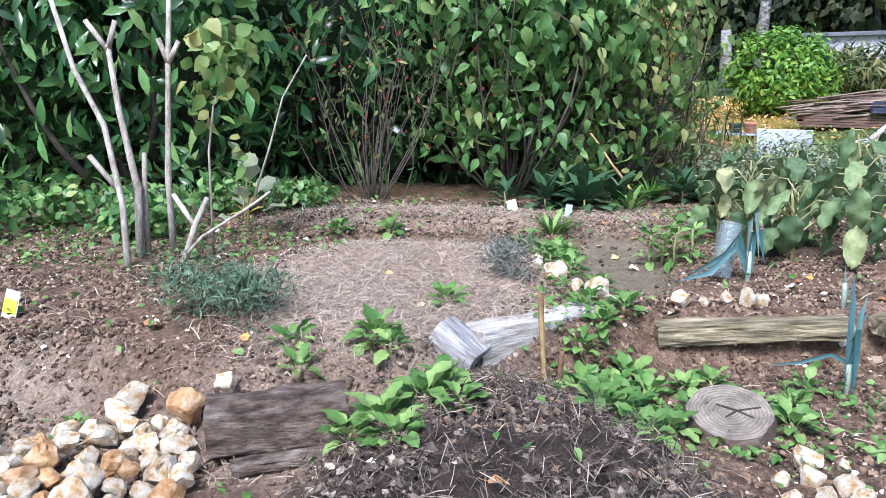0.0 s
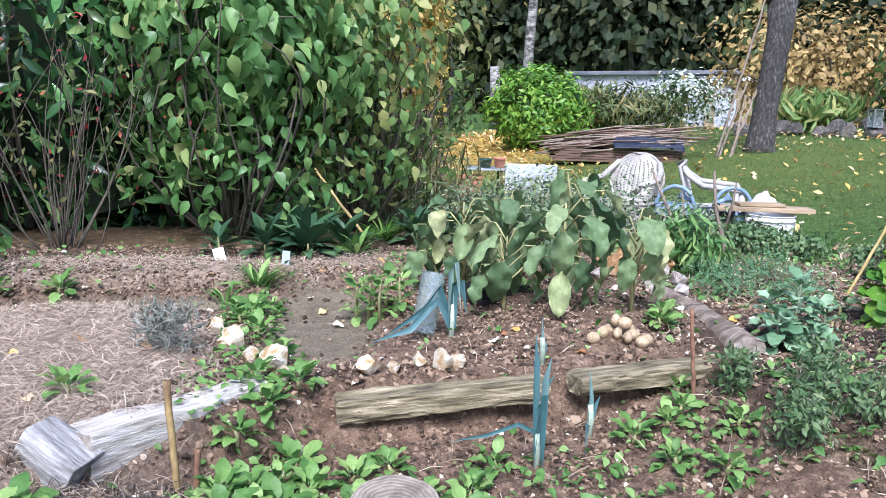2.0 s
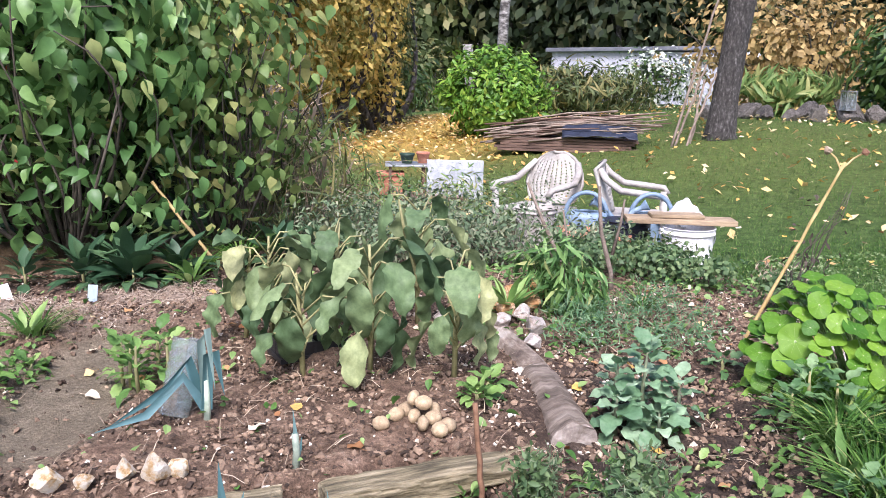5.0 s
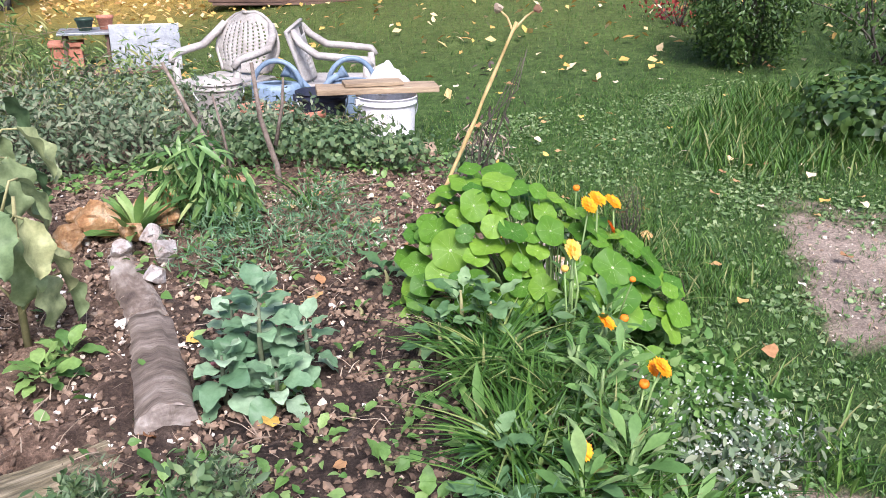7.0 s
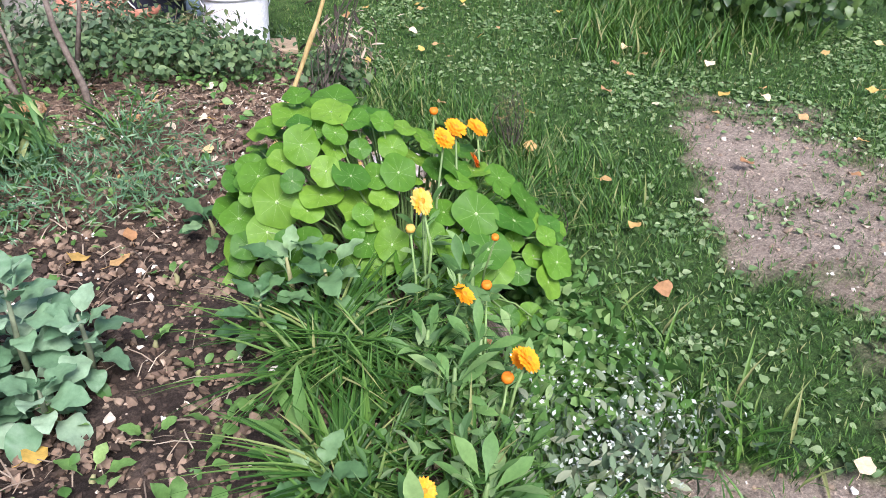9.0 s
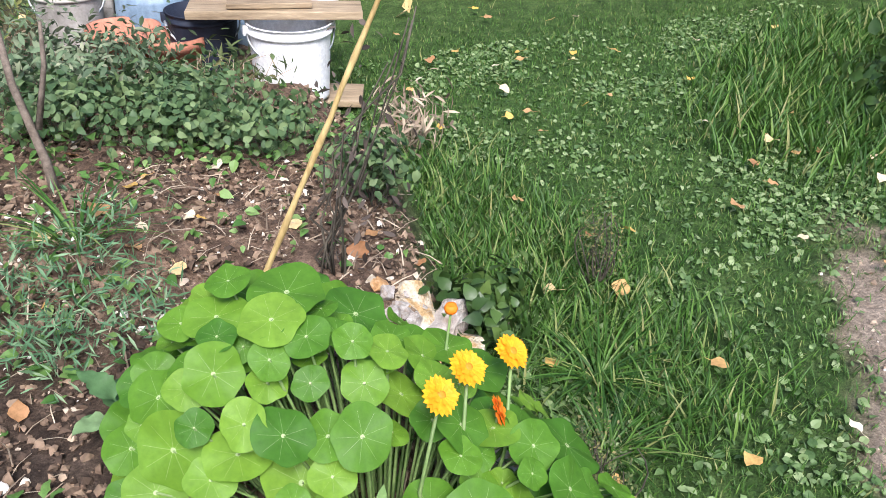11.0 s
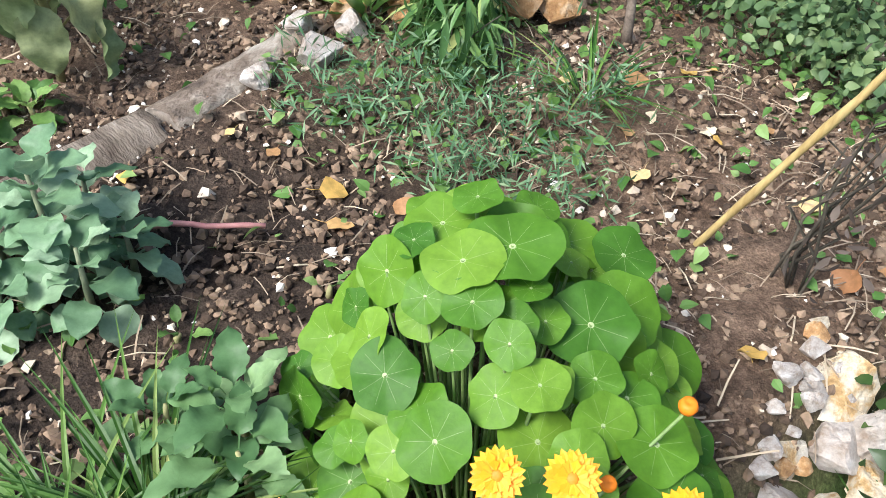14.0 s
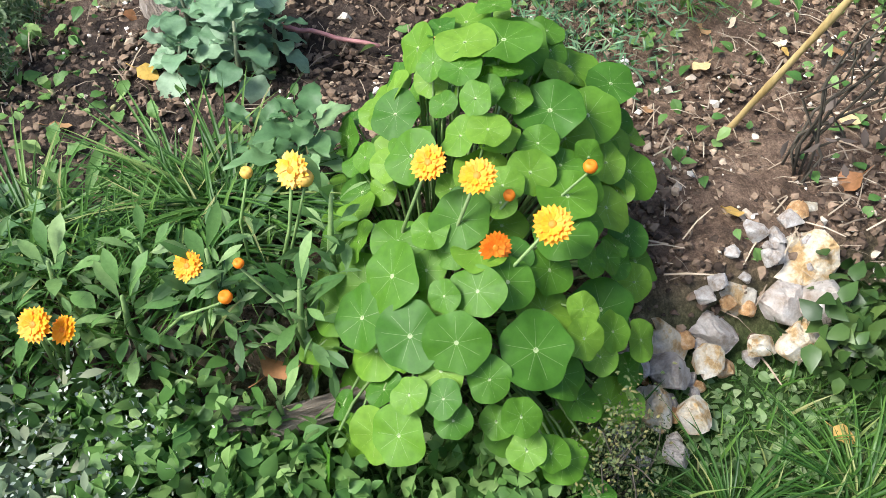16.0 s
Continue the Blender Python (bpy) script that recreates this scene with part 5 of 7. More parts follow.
for x, y, n, sz in [(1.02, 2.86, 13, 0.13), (1.12, 2.98, 11, 0.12), (0.95, 2.82, 8, 0.1), (1.16, 3.08, 10, 0.11), (1.22, 2.92, 7, 0.09), (1.08, 2.72, 9, 0.1), (0.47, 4.98, 9, 0.1), (0.72, 5.04, 9, 0.1), (1.13, 3.62, 8, 0.09), (0.94, 3.26, 12, 0.1), (1.0, 3.2, 6, 0.08), (0.75, 3.1, 6, 0.08), (0.7, 3.22, 7, 0.08),
                    (1.72, 3.0, 10, 0.09), (1.8, 3.12, 10, 0.09), (1.66, 3.18, 9, 0.09), (1.9, 3.28, 9, 0.09), (1.62, 3.36, 10, 0.09), (1.7, 3.45, 9, 0.08), (1.58, 3.55, 10, 0.09), (1.66, 3.66, 9, 0.08), (2.16, 3.2, 10, 0.1), (2.2, 3.33, 9, 0.09), (2.06, 3.3, 8, 0.08), (2.42, 3.0, 9, 0.08), (2.5, 3.15, 9, 0.09), (2.55, 2.95, 9, 0.08),
                    (1.52, 4.5, 8, 0.08), (1.56, 4.65, 9, 0.09), (1.6, 4.35, 8, 0.08), (1.48, 4.78, 8, 0.08), (1.62, 4.9, 8, 0.08), (2.76, 3.6, 9, 0.08), (2.88, 3.62, 8, 0.08), (2.95, 3.68, 9, 0.08), (2.8, 3.4, 9, 0.08), (2.9, 3.28, 8, 0.08), (3.05, 3.5, 8, 0.07), (3.1, 4.22, 10, 0.09), (3.16, 4.3, 9, 0.08), (2.72, 4.78, 7, 0.08), (3.0, 3.82, 8, 0.07), (1.6, 3.1, 10, 0.1), (1.7, 3.26, 10, 0.1), (1.56, 3.3, 10, 0.1), (1.74, 3.55, 10, 0.1), (1.78, 3.4, 9, 0.09), (1.62, 3.8, 9, 0.09), (1.75, 3.78, 9, 0.09), (1.68, 4.02, 9, 0.09), (1.9, 3.45, 9, 0.09), (2.0, 3.5, 8, 0.08), (2.3, 3.5, 8, 0.08), (0.15, 2.95, 6, 0.06), (0.3, 2.5, 6, 0.06), (-0.02, 2.7, 7, 0.07), (0.72, 2.42, 6, 0.08)]:
    rosette("weed", x, y, n + 6, sz * 0.82, WEED_LEAF, "bright green leafy weed on the soil", "weed", "leafy weeds", 0.03, (-5, 65))
for x, y in [(2.02, 4.6), (2.1, 4.68), (2.06, 4.52), (1.98, 4.68), (2.14, 4.58)]:
    rosette("leafy_herb", x, y, 16, 0.075, WEED_LEAF, "dense bright green leafy herb", "herb", "leafy herbs", 0.16, (-10, 50))
# seedlings in the dark bed
for x, y, n, sz in [(3.96, 4.02, 4, 0.075), (3.73, 3.85, 5, 0.06), (3.84, 3.80, 5, 0.06), (3.81, 4.12, 4, 0.065), (3.6, 3.98, 5, 0.07), (3.62, 3.8, 5, 0.08), (3.86, 3.97, 4, 0.05), (3.92, 4.35, 4, 0.05), (3.72, 3.64, 6, 0.08), (3.5, 3.7, 6, 0.07), (3.46, 3.55, 6, 0.08), (3.3, 3.75, 5, 0.08), (3.75, 3.5, 6, 0.08), (3.58, 3.42, 6, 0.07), (3.4, 3.35, 6, 0.07), (3.9, 3.6, 6, 0.08)]:
    rosette("salad_seedling", x, y, max(3, n - 1), sz * 0.72, WEED_LEAF, "young pale green salad seedling on dark soil", "seedling", "seedlings", 0.015, (25, 70))
for x, y, n, sz in [(3.4, 5.04, 26, 0.15), (3.94, 3.64, 8, 0.12), (1.55, 5.1, 14, 0.14), (1.42, 4.98, 10, 0.1), (2.05, 5.9, 14, 0.16)]:
    rosette("long_leaved_plant", x, y, n, sz, LONG_LEAF, "upright tuft of long green leaves", "plant", "long leaved plants", 0.02, (35, 80))
for x, y, n, sz in [(1.55, 5.95, 30, 0.17), (1.78, 5.92, 36, 0.2), (1.98, 6.0, 28, 0.18), (2.45, 6.35, 30, 0.18), (2.7, 6.35, 28, 0.18), (1.3, 5.9, 16, 0.13), (1.68, 6.1, 30, 0.2)]:
    rosette("comfrey", x, y, n, sz, COMF_LEAF, "dark green clump of rough lance leaves", "plant", "dark leafy clumps", 0.1, (5, 75))
BEET = leafy("beet_leaf", [(0, (0.06, 0.135, 0.05)), (0.5, (0.11, 0.21, 0.08)), (1, (0.2, 0.31, 0.14))], 0.5, 0.25, 0.4, 6, False)
BEET_LEAF = [mesh_of("leaf", *stalk_leaf(0.5 + 0.06 * k, 0.3, 3 + k, 0.2, 16, 0.3, 0.3 + 0.15 * k, 0.1, k), BEET, True) for k in range(3)]
for x, y, n, sz, h in [(4.06, 4.5, 10, 0.085, 0.05), (4.08, 4.02, 18, 0.085, 0.14), (3.99, 3.97, 14, 0.08, 0.1), (4.14, 3.97, 14, 0.085, 0.12), (3.92, 3.55, 12, 0.075, 0.05), (3.86, 3.42, 12, 0.075, 0.05), (4.0, 3.35, 12, 0.075, 0.05)]:
    rosette("beet_plant", x, y, n, sz, BEET_LEAF, "grey green leafy plant beside the nasturtium", "plant", "grey green plants", h, (0, 60))
# leafy shoots of the marigolds
SHOOT = leafy("marigold_shoot_leaf", [(0, (0.07, 0.16, 0.04)), (0.6, (0.14, 0.265, 0.07)), (1, (0.26, 0.38, 0.14))], 0.55, 0.3, 0.35, 8, False)
SHOOT_LEAF = [mesh_of("leaf", *blade_leaf(1, w, 0.22, d, 0.66, 6, 0.05), SHOOT, True) for w, d in ((0.34, 0.2), (0.3, 0.4), (0.38, 0.3))]
for x, y, n, sz, h in [(3.98, 3.33, 16, 0.115, 0.10), (4.10, 3.35, 15, 0.11, 0.10), (3.88, 3.27, 12, 0.11, 0.05), (4.2, 3.28, 11, 0.09, 0.07), (4.17, 3.55, 16, 0.09, 0.14), (4.27, 3.62, 15, 0.085, 0.13), (4.31, 3.74, 16, 0.085, 0.18), (4.2, 3.68, 14, 0.085, 0.13), (4.37, 3.54, 15, 0.08, 0.12), (4.42, 3.66, 15, 0.08, 0.12), (4.33, 3.46, 14, 0.08, 0.09), (4.4, 3.84, 18, 0.085, 0.2), (4.34, 3.93, 16, 0.08, 0.22), (4.62, 4.05, 16, 0.075, 0.26), (4.46, 3.76, 13, 0.075, 0.12), (4.45, 3.48, 12, 0.075, 0.09), (4.24, 3.44, 13, 0.085, 0.1)]:
    rosette("marigold_shoot", x, y, n + 3, sz * 0.78, SHOOT_LEAF, "leafy pot marigold shoot with pale spoon leaves", "plant", "marigold shoots", h, (0, 72), stem_mat=NAST_STALK)
# pale mallow behind the pruned shrub
rosette("mallow_plant", 0.02, 4.92, 9, 0.17, [mesh_of("leaf", *stalk_leaf(0.68, 0.42, 3, 0.1, 14, 0.15, 0.2, 0.07), leafy("pale_mallow_leaf", [(0, (0.24, 0.3, 0.16)), (1, (0.42, 0.46, 0.3))], 0.6, 0.3, 0.4, 25, False), True)], "pale leaved mallow plant at the bed's back", "plant", "", 0.3, (30, 75))
rosette("yellow_plant", -0.12, 5.3, 10, 0.09, [mesh_of("leaf", *blade_leaf(1, 0.5, 0.2, 0.2, 0.5, 4), AUTUMN, True)], "low plant with yellow leaves", "plant", "", 0.08, (10, 70))


# ---- herbs, saplings and rough growth ----
NEEDLE = blade_leaf(1, 0.16, 0.3, 0.1, 0.5, 2)
BLUEHERB = leafy("blue_green_herb", [(0, (0.045, 0.085, 0.05)), (0.6, (0.09, 0.15, 0.09)), (1, (0.17, 0.23, 0.14))], 0.6, 0.2)
LAVENDER = leafy("grey_lavender", [(0, (0.09, 0.10, 0.085)), (1, (0.24, 0.25, 0.21))], 0.7, 0.15)
CLOVER = leafy("clover_leaf", [(0, (0.06, 0.15, 0.03)), (0.6, (0.13, 0.25, 0.06)), (1, (0.24, 0.36, 0.12))], 0.5, 0.3)
FEATHER = leafy("feathery_leaf", [(0, (0.07, 0.16, 0.075)), (0.6, (0.14, 0.26, 0.13)), (1, (0.26, 0.36, 0.2))], 0.5, 0.3)


def bushlet(name, x, y, radii, count, template, size, mat, label, category="herb", group="", stems=0, stem_mat=None, down=-0.8):
    return shrub(name, (x, y, stand(x, y)), radii, count, template, size, mat, label, 50, stems, 0.003, radii[2] * 0.85, category=category, group=group, stem_mat=stem_mat, shell=0.15, down=down, spread=0.25)


bushlet("thyme_bush", 0.32, 3.5, (0.16, 0.14, 0.11), 1900, NEEDLE, 0.03, BLUEHERB, "low blue green feathery herb bush")
bushlet("thyme_bush", 0.5, 3.44, (0.14, 0.13, 0.10), 1500, NEEDLE, 0.032, BLUEHERB, "low blue green feathery herb bush")
bushlet("lavender", 1.34, 4.0, (0.10, 0.09, 0.08), 900, NEEDLE, 0.035, LAVENDER, "small grey lavender cushion in the straw")
for x, y, r in [(3.72, 4.8, 0.16), (3.86, 4.88, 0.14), (3.58, 4.72, 0.14), (4.02, 5.0, 0.15), (3.7, 4.95, 0.14), (4.1, 4.78, 0.12), (3.9, 4.7, 0.12), (3.8, 3.28, 0.12)]:
    bushlet("feathery_herb", x, y, (r, r, 0.045), 300, NEEDLE, 0.032, FEATHER, "feathery blue green ground plant", "herb", "feathery herbs")
HERB = leafy("weed_clump_leaf", [(0, (0.05, 0.10, 0.04)), (0.6, (0.10, 0.165, 0.065)), (1, (0.19, 0.26, 0.11))], 0.55, 0.25)
for x, y, r, h in [(3.1, 3.28, 0.09, 0.08), (3.22, 3.44, 0.09, 0.11), (3.36, 3.6, 0.075, 0.07), (3.36, 3.32, 0.09, 0.06), (3.14, 3.72, 0.06, 0.05)]:
    clump = bushlet("chickweed_clump", x, y, (r, r, h), 300, OVAL, 0.027, HERB, "low tangled green weed clump with feathery shoots", "weed", "weed clumps", 12)
    tagged(part("shoot_tuft", crown_mesh("shoot_tuft", (0.03, 0.02, h * 0.8), (r * 0.8, r * 0.8, h), 500, NEEDLE, 0.022, GREY, 40, 0.2, 0, 0.2, -0.8, 0.0), None, clump), "grey green feathery shoots", kind="stuff")
# drooping green flowers behind the log
for x, y, h in [(3.62, 5.1, 0.16), (3.7, 5.02, 0.14), (3.56, 5.2, 0.15)]:
    bushlet("drooping_plant", x, y, (0.09, 0.09, h), 230, NARROW, 0.085, BROAD, "green plant with narrow drooping leaves", "plant", "drooping plants", 7, None, 1.2)
# grey subshrubs between the bed and the table
for x, y, rx, h, n in [(3.1, 6.0, 0.38, 0.2, 1300), (3.6, 6.15, 0.42, 0.22, 1500), (4.05, 6.0, 0.3, 0.16, 1100), (2.8, 6.55, 0.4, 0.2, 1000), (3.4, 6.7, 0.45, 0.22, 1100)]:
    bushlet("sage_subshrub", x, y, (rx, 0.26, h), int(n * 1.3), OVAL, 0.033, GREY, "twiggy subshrub with small grey green leaves", "shrub", "grey subshrubs", 26, STEM)
for x, y, rx, h, n in [(4.25, 5.6, 0.24, 0.09, 520), (4.5, 5.55, 0.2, 0.07, 420), (4.0, 5.7, 0.22, 0.1, 460), (4.74, 5.2, 0.13, 0.11, 380), (4.3, 5.85, 0.25, 0.1, 460)]:
    bushlet("mint_clump", x, y, (rx, rx * 0.8, h), int(n * 1.5), WIDE, 0.026, HERB, "low clump of small green mint leaves", "herb", "mint clumps", 10)
bushlet("dry_weed", 5.06, 5.78, (0.12, 0.14, 0.14), 200, NARROW, 0.05, DRY, "brown dried weed stalks beside the bucket", "weed", "dry weeds", 40, DRY)
bushlet("dry_weed", 4.45, 6.0, (0.2, 0.12, 0.13), 200, NARROW, 0.05, OLIVE, "brown dried weed stalks beside the bucket", "weed", "dry weeds", 40, DRY)
bushlet("dark_weed", 4.86, 4.74, (0.10, 0.12, 0.1), 330, WIDE, 0.038, BOX, "dark green leafy weed by the white stones", "weed", "", 6)
bushlet("wispy_weed", 4.80, 4.15, (0.075, 0.075, 0.15), 2600, CHIP, 0.007, OLIVE, "wispy weed full of tiny seed heads", "weed", "wispy weeds", 24, STEM)
bushlet("wispy_weed", 5.25, 4.85, (0.07, 0.07, 0.15), 900, CHIP, 0.008, OLIVE, "wispy weed full of tiny seed heads", "weed", "wispy weeds", 18, STEM)
bushlet("chickweed_clump", 4.72, 4.0, (0.11, 0.16, 0.06), 600, WIDE, 0.03, CLOVER, "low green chickweed below the nasturtium", "weed", "weed clumps")
bushlet("chickweed_clump", 4.6, 3.7, (0.14, 0.16, 0.06), 800, WIDE, 0.032, CLOVER, "low green chickweed below the nasturtium", "weed", "weed clumps")
bushlet("chickweed_clump", 4.42, 3.56, (0.18, 0.14, 0.06), 800, WIDE, 0.032, CLOVER, "low green chickweed on the bank", "weed", "weed clumps")
bushlet("white_flowered_weed", 4.4, 3.42, (0.2, 0.15, 0.09), 900, OVAL, 0.03, GREY, "weed with tiny white flower heads", "weed", "", 8)
part("blossom", crown_mesh("blossom", (4.4, 3.45, 0.17), (0.26, 0.2, 0.05), 800, CHIP, 0.010, WHITE_FLOWER, 34, 0.12, 0, 0.2, 0, 0.1), None, thing("white_blossom_weed", (0, 0, 0), "tiny white flower clusters of the bank weed", "flower"))
bushlet("lawn_edge_plant", 7.2, 5.3, (0.5, 0.42, 0.2), 1100, WIDE, 0.055, BOX, "broad leaved plant at the lawn's edge", "plant", "", 0)
shrub("shade_bush", at_lawn(8.6, 6.4), (0.55, 0.5, 0.5), 1500, OVAL, 0.05, BOX, "dark green bush at the lawn's edge", 90, 8, 0.01, 0.5)
shrub("shade_bush", at_lawn(9.4, 7.2), (0.7, 0.6, 0.6), 1500, OVAL, 0.05, BOX, "dark green bush at the lawn's edge", 90, 8, 0.01, 0.6)

for x, y, h, n in [(2.35, 7.4, 0.5, 240), (2.55, 8.0, 0.42, 240), (2.1, 8.4, 0.6, 260), (2.95, 7.9, 0.22, 160), (2.6, 6.9, 0.36, 200)]:
    bushlet("tall_dry_grass", x, y, (0.32, 0.25, h), n, blade_leaf(1, 0.05, 0.4, 0.3, 0.3, 4), h * 0.75, DRY if n > 230 else OLIVE, "tall pale dry grass and dead flower stalks", "grass", "tall dry grasses", 30, DRY, -2.5)
for x, y, r, h in [(-1.0, 4.95, 0.3, 0.14), (-0.6, 5.1, 0.28, 0.13), (-0.25, 5.45, 0.25, 0.12), (-1.3, 4.7, 0.3, 0.15), (-0.45, 4.75, 0.2, 0.08), (0.1, 5.7, 0.16, 0.05)]:
    bushlet("ivy_patch", x, y, (r, r * 0.8, h), 420, WIDE, 0.05, BROAD, "low green growth at the foot of the hedge", "ground cover", "hedge foot growth")
# saplings at the back of the bed
DULLBARK = surface("dull_sapling_bark", [(0.3, (0.10, 0.075, 0.055)), (0.7, (0.26, 0.21, 0.165))], 30, 0.8, 0, 120, 0.5, 0.004)


def sapling(at, tops, r, label):
    t = thing("sapling", at, label, "sapling", "saplings")
    for k, pts in enumerate(tops):
        part("trunk" if k == 0 else "branch", mesh_of("trunk", *tube(pts, [0.7 * r * (1 - 0.5 * i / (len(pts) - 1)) * (1 if k == 0 else 0.6) for i in range(len(pts))], 9, 0.1), DULLBARK, True), None, t)
    return t


sapling((3.96, 5.34, 0.22), [[(0, 0, -0.03), (-0.01, 0, 0.12), (-0.05, 0.05, 0.3), (-0.06, 0.08, 0.5)], [(-0.01, 0, 0.2), (0.03, 0.02, 0.35), (0.04, 0.02, 0.45)]], 0.02, "grey barked young trunk behind the bed")
sapling((3.80, 5.44, 0.22), [[(0, 0, -0.03), (-0.05, 0.02, 0.15), (-0.13, 0.05, 0.32), (-0.2, 0.1, 0.5)], [(0, 0, 0.05), (-0.02, 0.03, 0.25), (-0.04, 0.05, 0.38)]], 0.017, "slanting grey young trunk behind the bed")


def pruned_shrub():
    t = thing("pruned_shrub", (-0.17, 4.27, 0.13), "pruned shrub with pale bare upright trunks", "shrub")
    rods = [([(-0.08, -0.12, 0), (-0.12, -0.05, 0.3), (-0.2, 0, 0.62), (-0.34, 0.05, 0.85), (-0.5, 0.1, 1.35)], 0.022), ([(-0.11, 0.06, 0), (-0.1, 0.06, 0.35), (-0.17, 0.08, 0.68), (-0.21, 0.1, 0.95)], 0.026), ([(-0.09, 0.1, 0), (-0.09, 0.1, 0.3), (-0.08, 0.1, 0.5)], 0.022),
            ([(0.0, 0.16, 0), (0.0, 0.15, 0.4), (0.03, 0.15, 0.9), (0.07, 0.16, 1.5)], 0.022), ([(0.1, 0.0, 0), (0.16, 0.02, 0.2), (0.21, 0.05, 0.32)], 0.024), ([(0.1, 0.0, 0.05), (0.2, 0, 0.16), (0.42, 0, 0.3), (0.5, 0, 0.36)], 0.012), ([(0.42, 0, 0.3), (0.5, 0.02, 0.55), (0.56, 0.02, 0.75), (0.66, 0.03, 0.92)], 0.007), ([(0.17, 0.2, 0), (0.17, 0.2, 0.5), (0.2, 0.2, 0.7), (0.27, 0.2, 0.85)], 0.008)]
    for pts, r in rods:
        part("trunk", mesh_of("trunk", *tube(pts, [0.72 * r * (1 - 0.4 * i / (len(pts) - 1)) for i in range(len(pts))], 9, 0.12), TWIG, True), None, t)
    for a, b in [((-0.21, 0.1, 0.93), (-0.30, 0.1, 1.05)), ((-0.21, 0.1, 0.93), (-0.17, 0.1, 1.05)), ((0.03, 0.15, 0.88), (-0.01, 0.15, 0.98)), ((0.03, 0.15, 0.88), (0.08, 0.15, 0.97)), ((-0.14, -0.03, 0.35), (-0.25, -0.05, 0.5)), ((0.16, 0.02, 0.2), (0.06, 0.05, 0.33))]:
        part("stub", mesh_of("stub", *tube([a, b], [0.013, 0.011], 8, 0.1), TWIG, True), None, t)
    tagged(part("sprout", crown_mesh("sprout", (0.22, 0.22, 0.9), (0.2, 0.14, 0.5), 190, WIDE, 0.07, PALE, 26, 0.12, 0, 0.1, 0.2), None, t), "few pale green leaves", kind="stuff")


pruned_shrub()


# ---- stones, straw, leaves and grass on the ground ----
def ground_points(n, x0, x1, y0, y1, keep):
    x, y = rng.uniform(x0, x1, n), rng.uniform(y0, y1, n)
    k = rng.random(n) < keep(x, y)
    return x[k], y[k]


def lie(x, y, lift=0.004):
    return np.column_stack([x, y, height(x, y) + lift])


def flat_stuff(name, template, pts, sizes, mat, label, category, tilt=0.25, lengthwise=None):
    n = len(pts)
    nrm = np.column_stack([rng.normal(size=n) * tilt, rng.normal(size=n) * tilt, np.ones(n)])
    m = frames_for(pts, nrm, sizes)
    return tagged(new(name, mesh_of(name, *placed(template, m), mat)), label, category, "", "stuff")


LUMP = (lambda b: ([(v.co.x * (1 + 0.55 * math.sin(i * 2.1)) + 0.3 * v.co.z, v.co.y * (0.9 + 0.5 * math.cos(i * 3.3)), v.co.z * (0.6 + 0.3 * math.sin(i * 4.7))) for i, v in enumerate(b.verts)], [tuple(v.index for v in f.verts) for f in b.faces]))
bm = bmesh.new()
bmesh.ops.create_icosphere(bm, subdivisions=1, radius=1)
bm.verts.index_update()
LUMP = LUMP(bm)
bm.free()
STRAND = ([(-0.02, 0, 0), (0.02, 0, 0), (0.02, 0.5, 0.09), (-0.02, 0.5, 0.09), (0.015, 1, 0.0), (-0.015, 1, 0.0)], [(0, 1, 2, 3), (3, 2, 4, 5)])
x, y = ground_points(60000, 0.1, 2.4, 2.7, 6.0, lambda x, y: (1 - 0.97 * wet_mask(x, y)) * np.maximum.reduce([blob(x, y, 0.92, 3.95, 0.55, 0.85, 0, 0.3), blob(x, y, 0.95, 5.35, 0.95, 0.22, 0, 0.3), blob(x, y, 1.98, 5.75, 0.3, 0.2), 0.5 * blob(x, y, 0.75, 2.95, 0.4, 0.25)]))
flat_stuff("straw_mulch", STRAND, lie(x, y, 0.006) + np.column_stack([np.zeros((len(x), 2)), rng.random(len(x)) * 0.016]), rng.uniform(0.02, 0.062, len(x)), STRAW, "pale dry straw mulch on the bed", "straw", 0.3)
COMPOST = leafy("compost_fibre", [(0, (0.015, 0.011, 0.009)), (0.5, (0.07, 0.053, 0.042)), (0.85, (0.17, 0.135, 0.105)), (1, (0.36, 0.3, 0.24))], 0.8, 0.0)
x, y = ground_points(26000, 0.4, 2.3, 1.6, 3.5, lambda x, y: blob(x, y, 1.38, 2.5, 0.5, 0.8, 6, 0.22))
x2, y2 = ground_points(11000, 0.4, 2.3, 1.6, 3.5, lambda x, y: blob(x, y, 1.38, 2.5, 0.5, 0.8, 6, 0.22))
flat_stuff("compost_crumbs", LUMP, lie(x2, y2, 0.003), np.minimum(rng.gamma(2.0, 0.0027, len(x2)) + 0.002, 0.013), COMPOST, "dark lumps of rotted compost", "compost", 0.8)
flat_stuff("compost_fibres", STRAND, lie(x, y, 0.006) + np.column_stack([np.zeros((len(x), 2)), rng.random(len(x)) * 0.02]), rng.uniform(0.015, 0.06, len(x)), COMPOST, "dark crumbly compost with rotted fibres", "compost", 0.8)
CLOD = leafy("soil_clod", [(0, (0.03, 0.02, 0.014)), (0.5, (0.12, 0.08, 0.055)), (1, (0.27, 0.19, 0.13))], 0.9, 0.0, 0.5, 80)
CRUMB = leafy("stone_chip", [(0, (0.16, 0.11, 0.075)), (0.5, (0.4, 0.3, 0.21)), (0.8, (0.62, 0.54, 0.44)), (1, (0.78, 0.74, 0.68))], 0.8, 0.0, 0.4, 80)
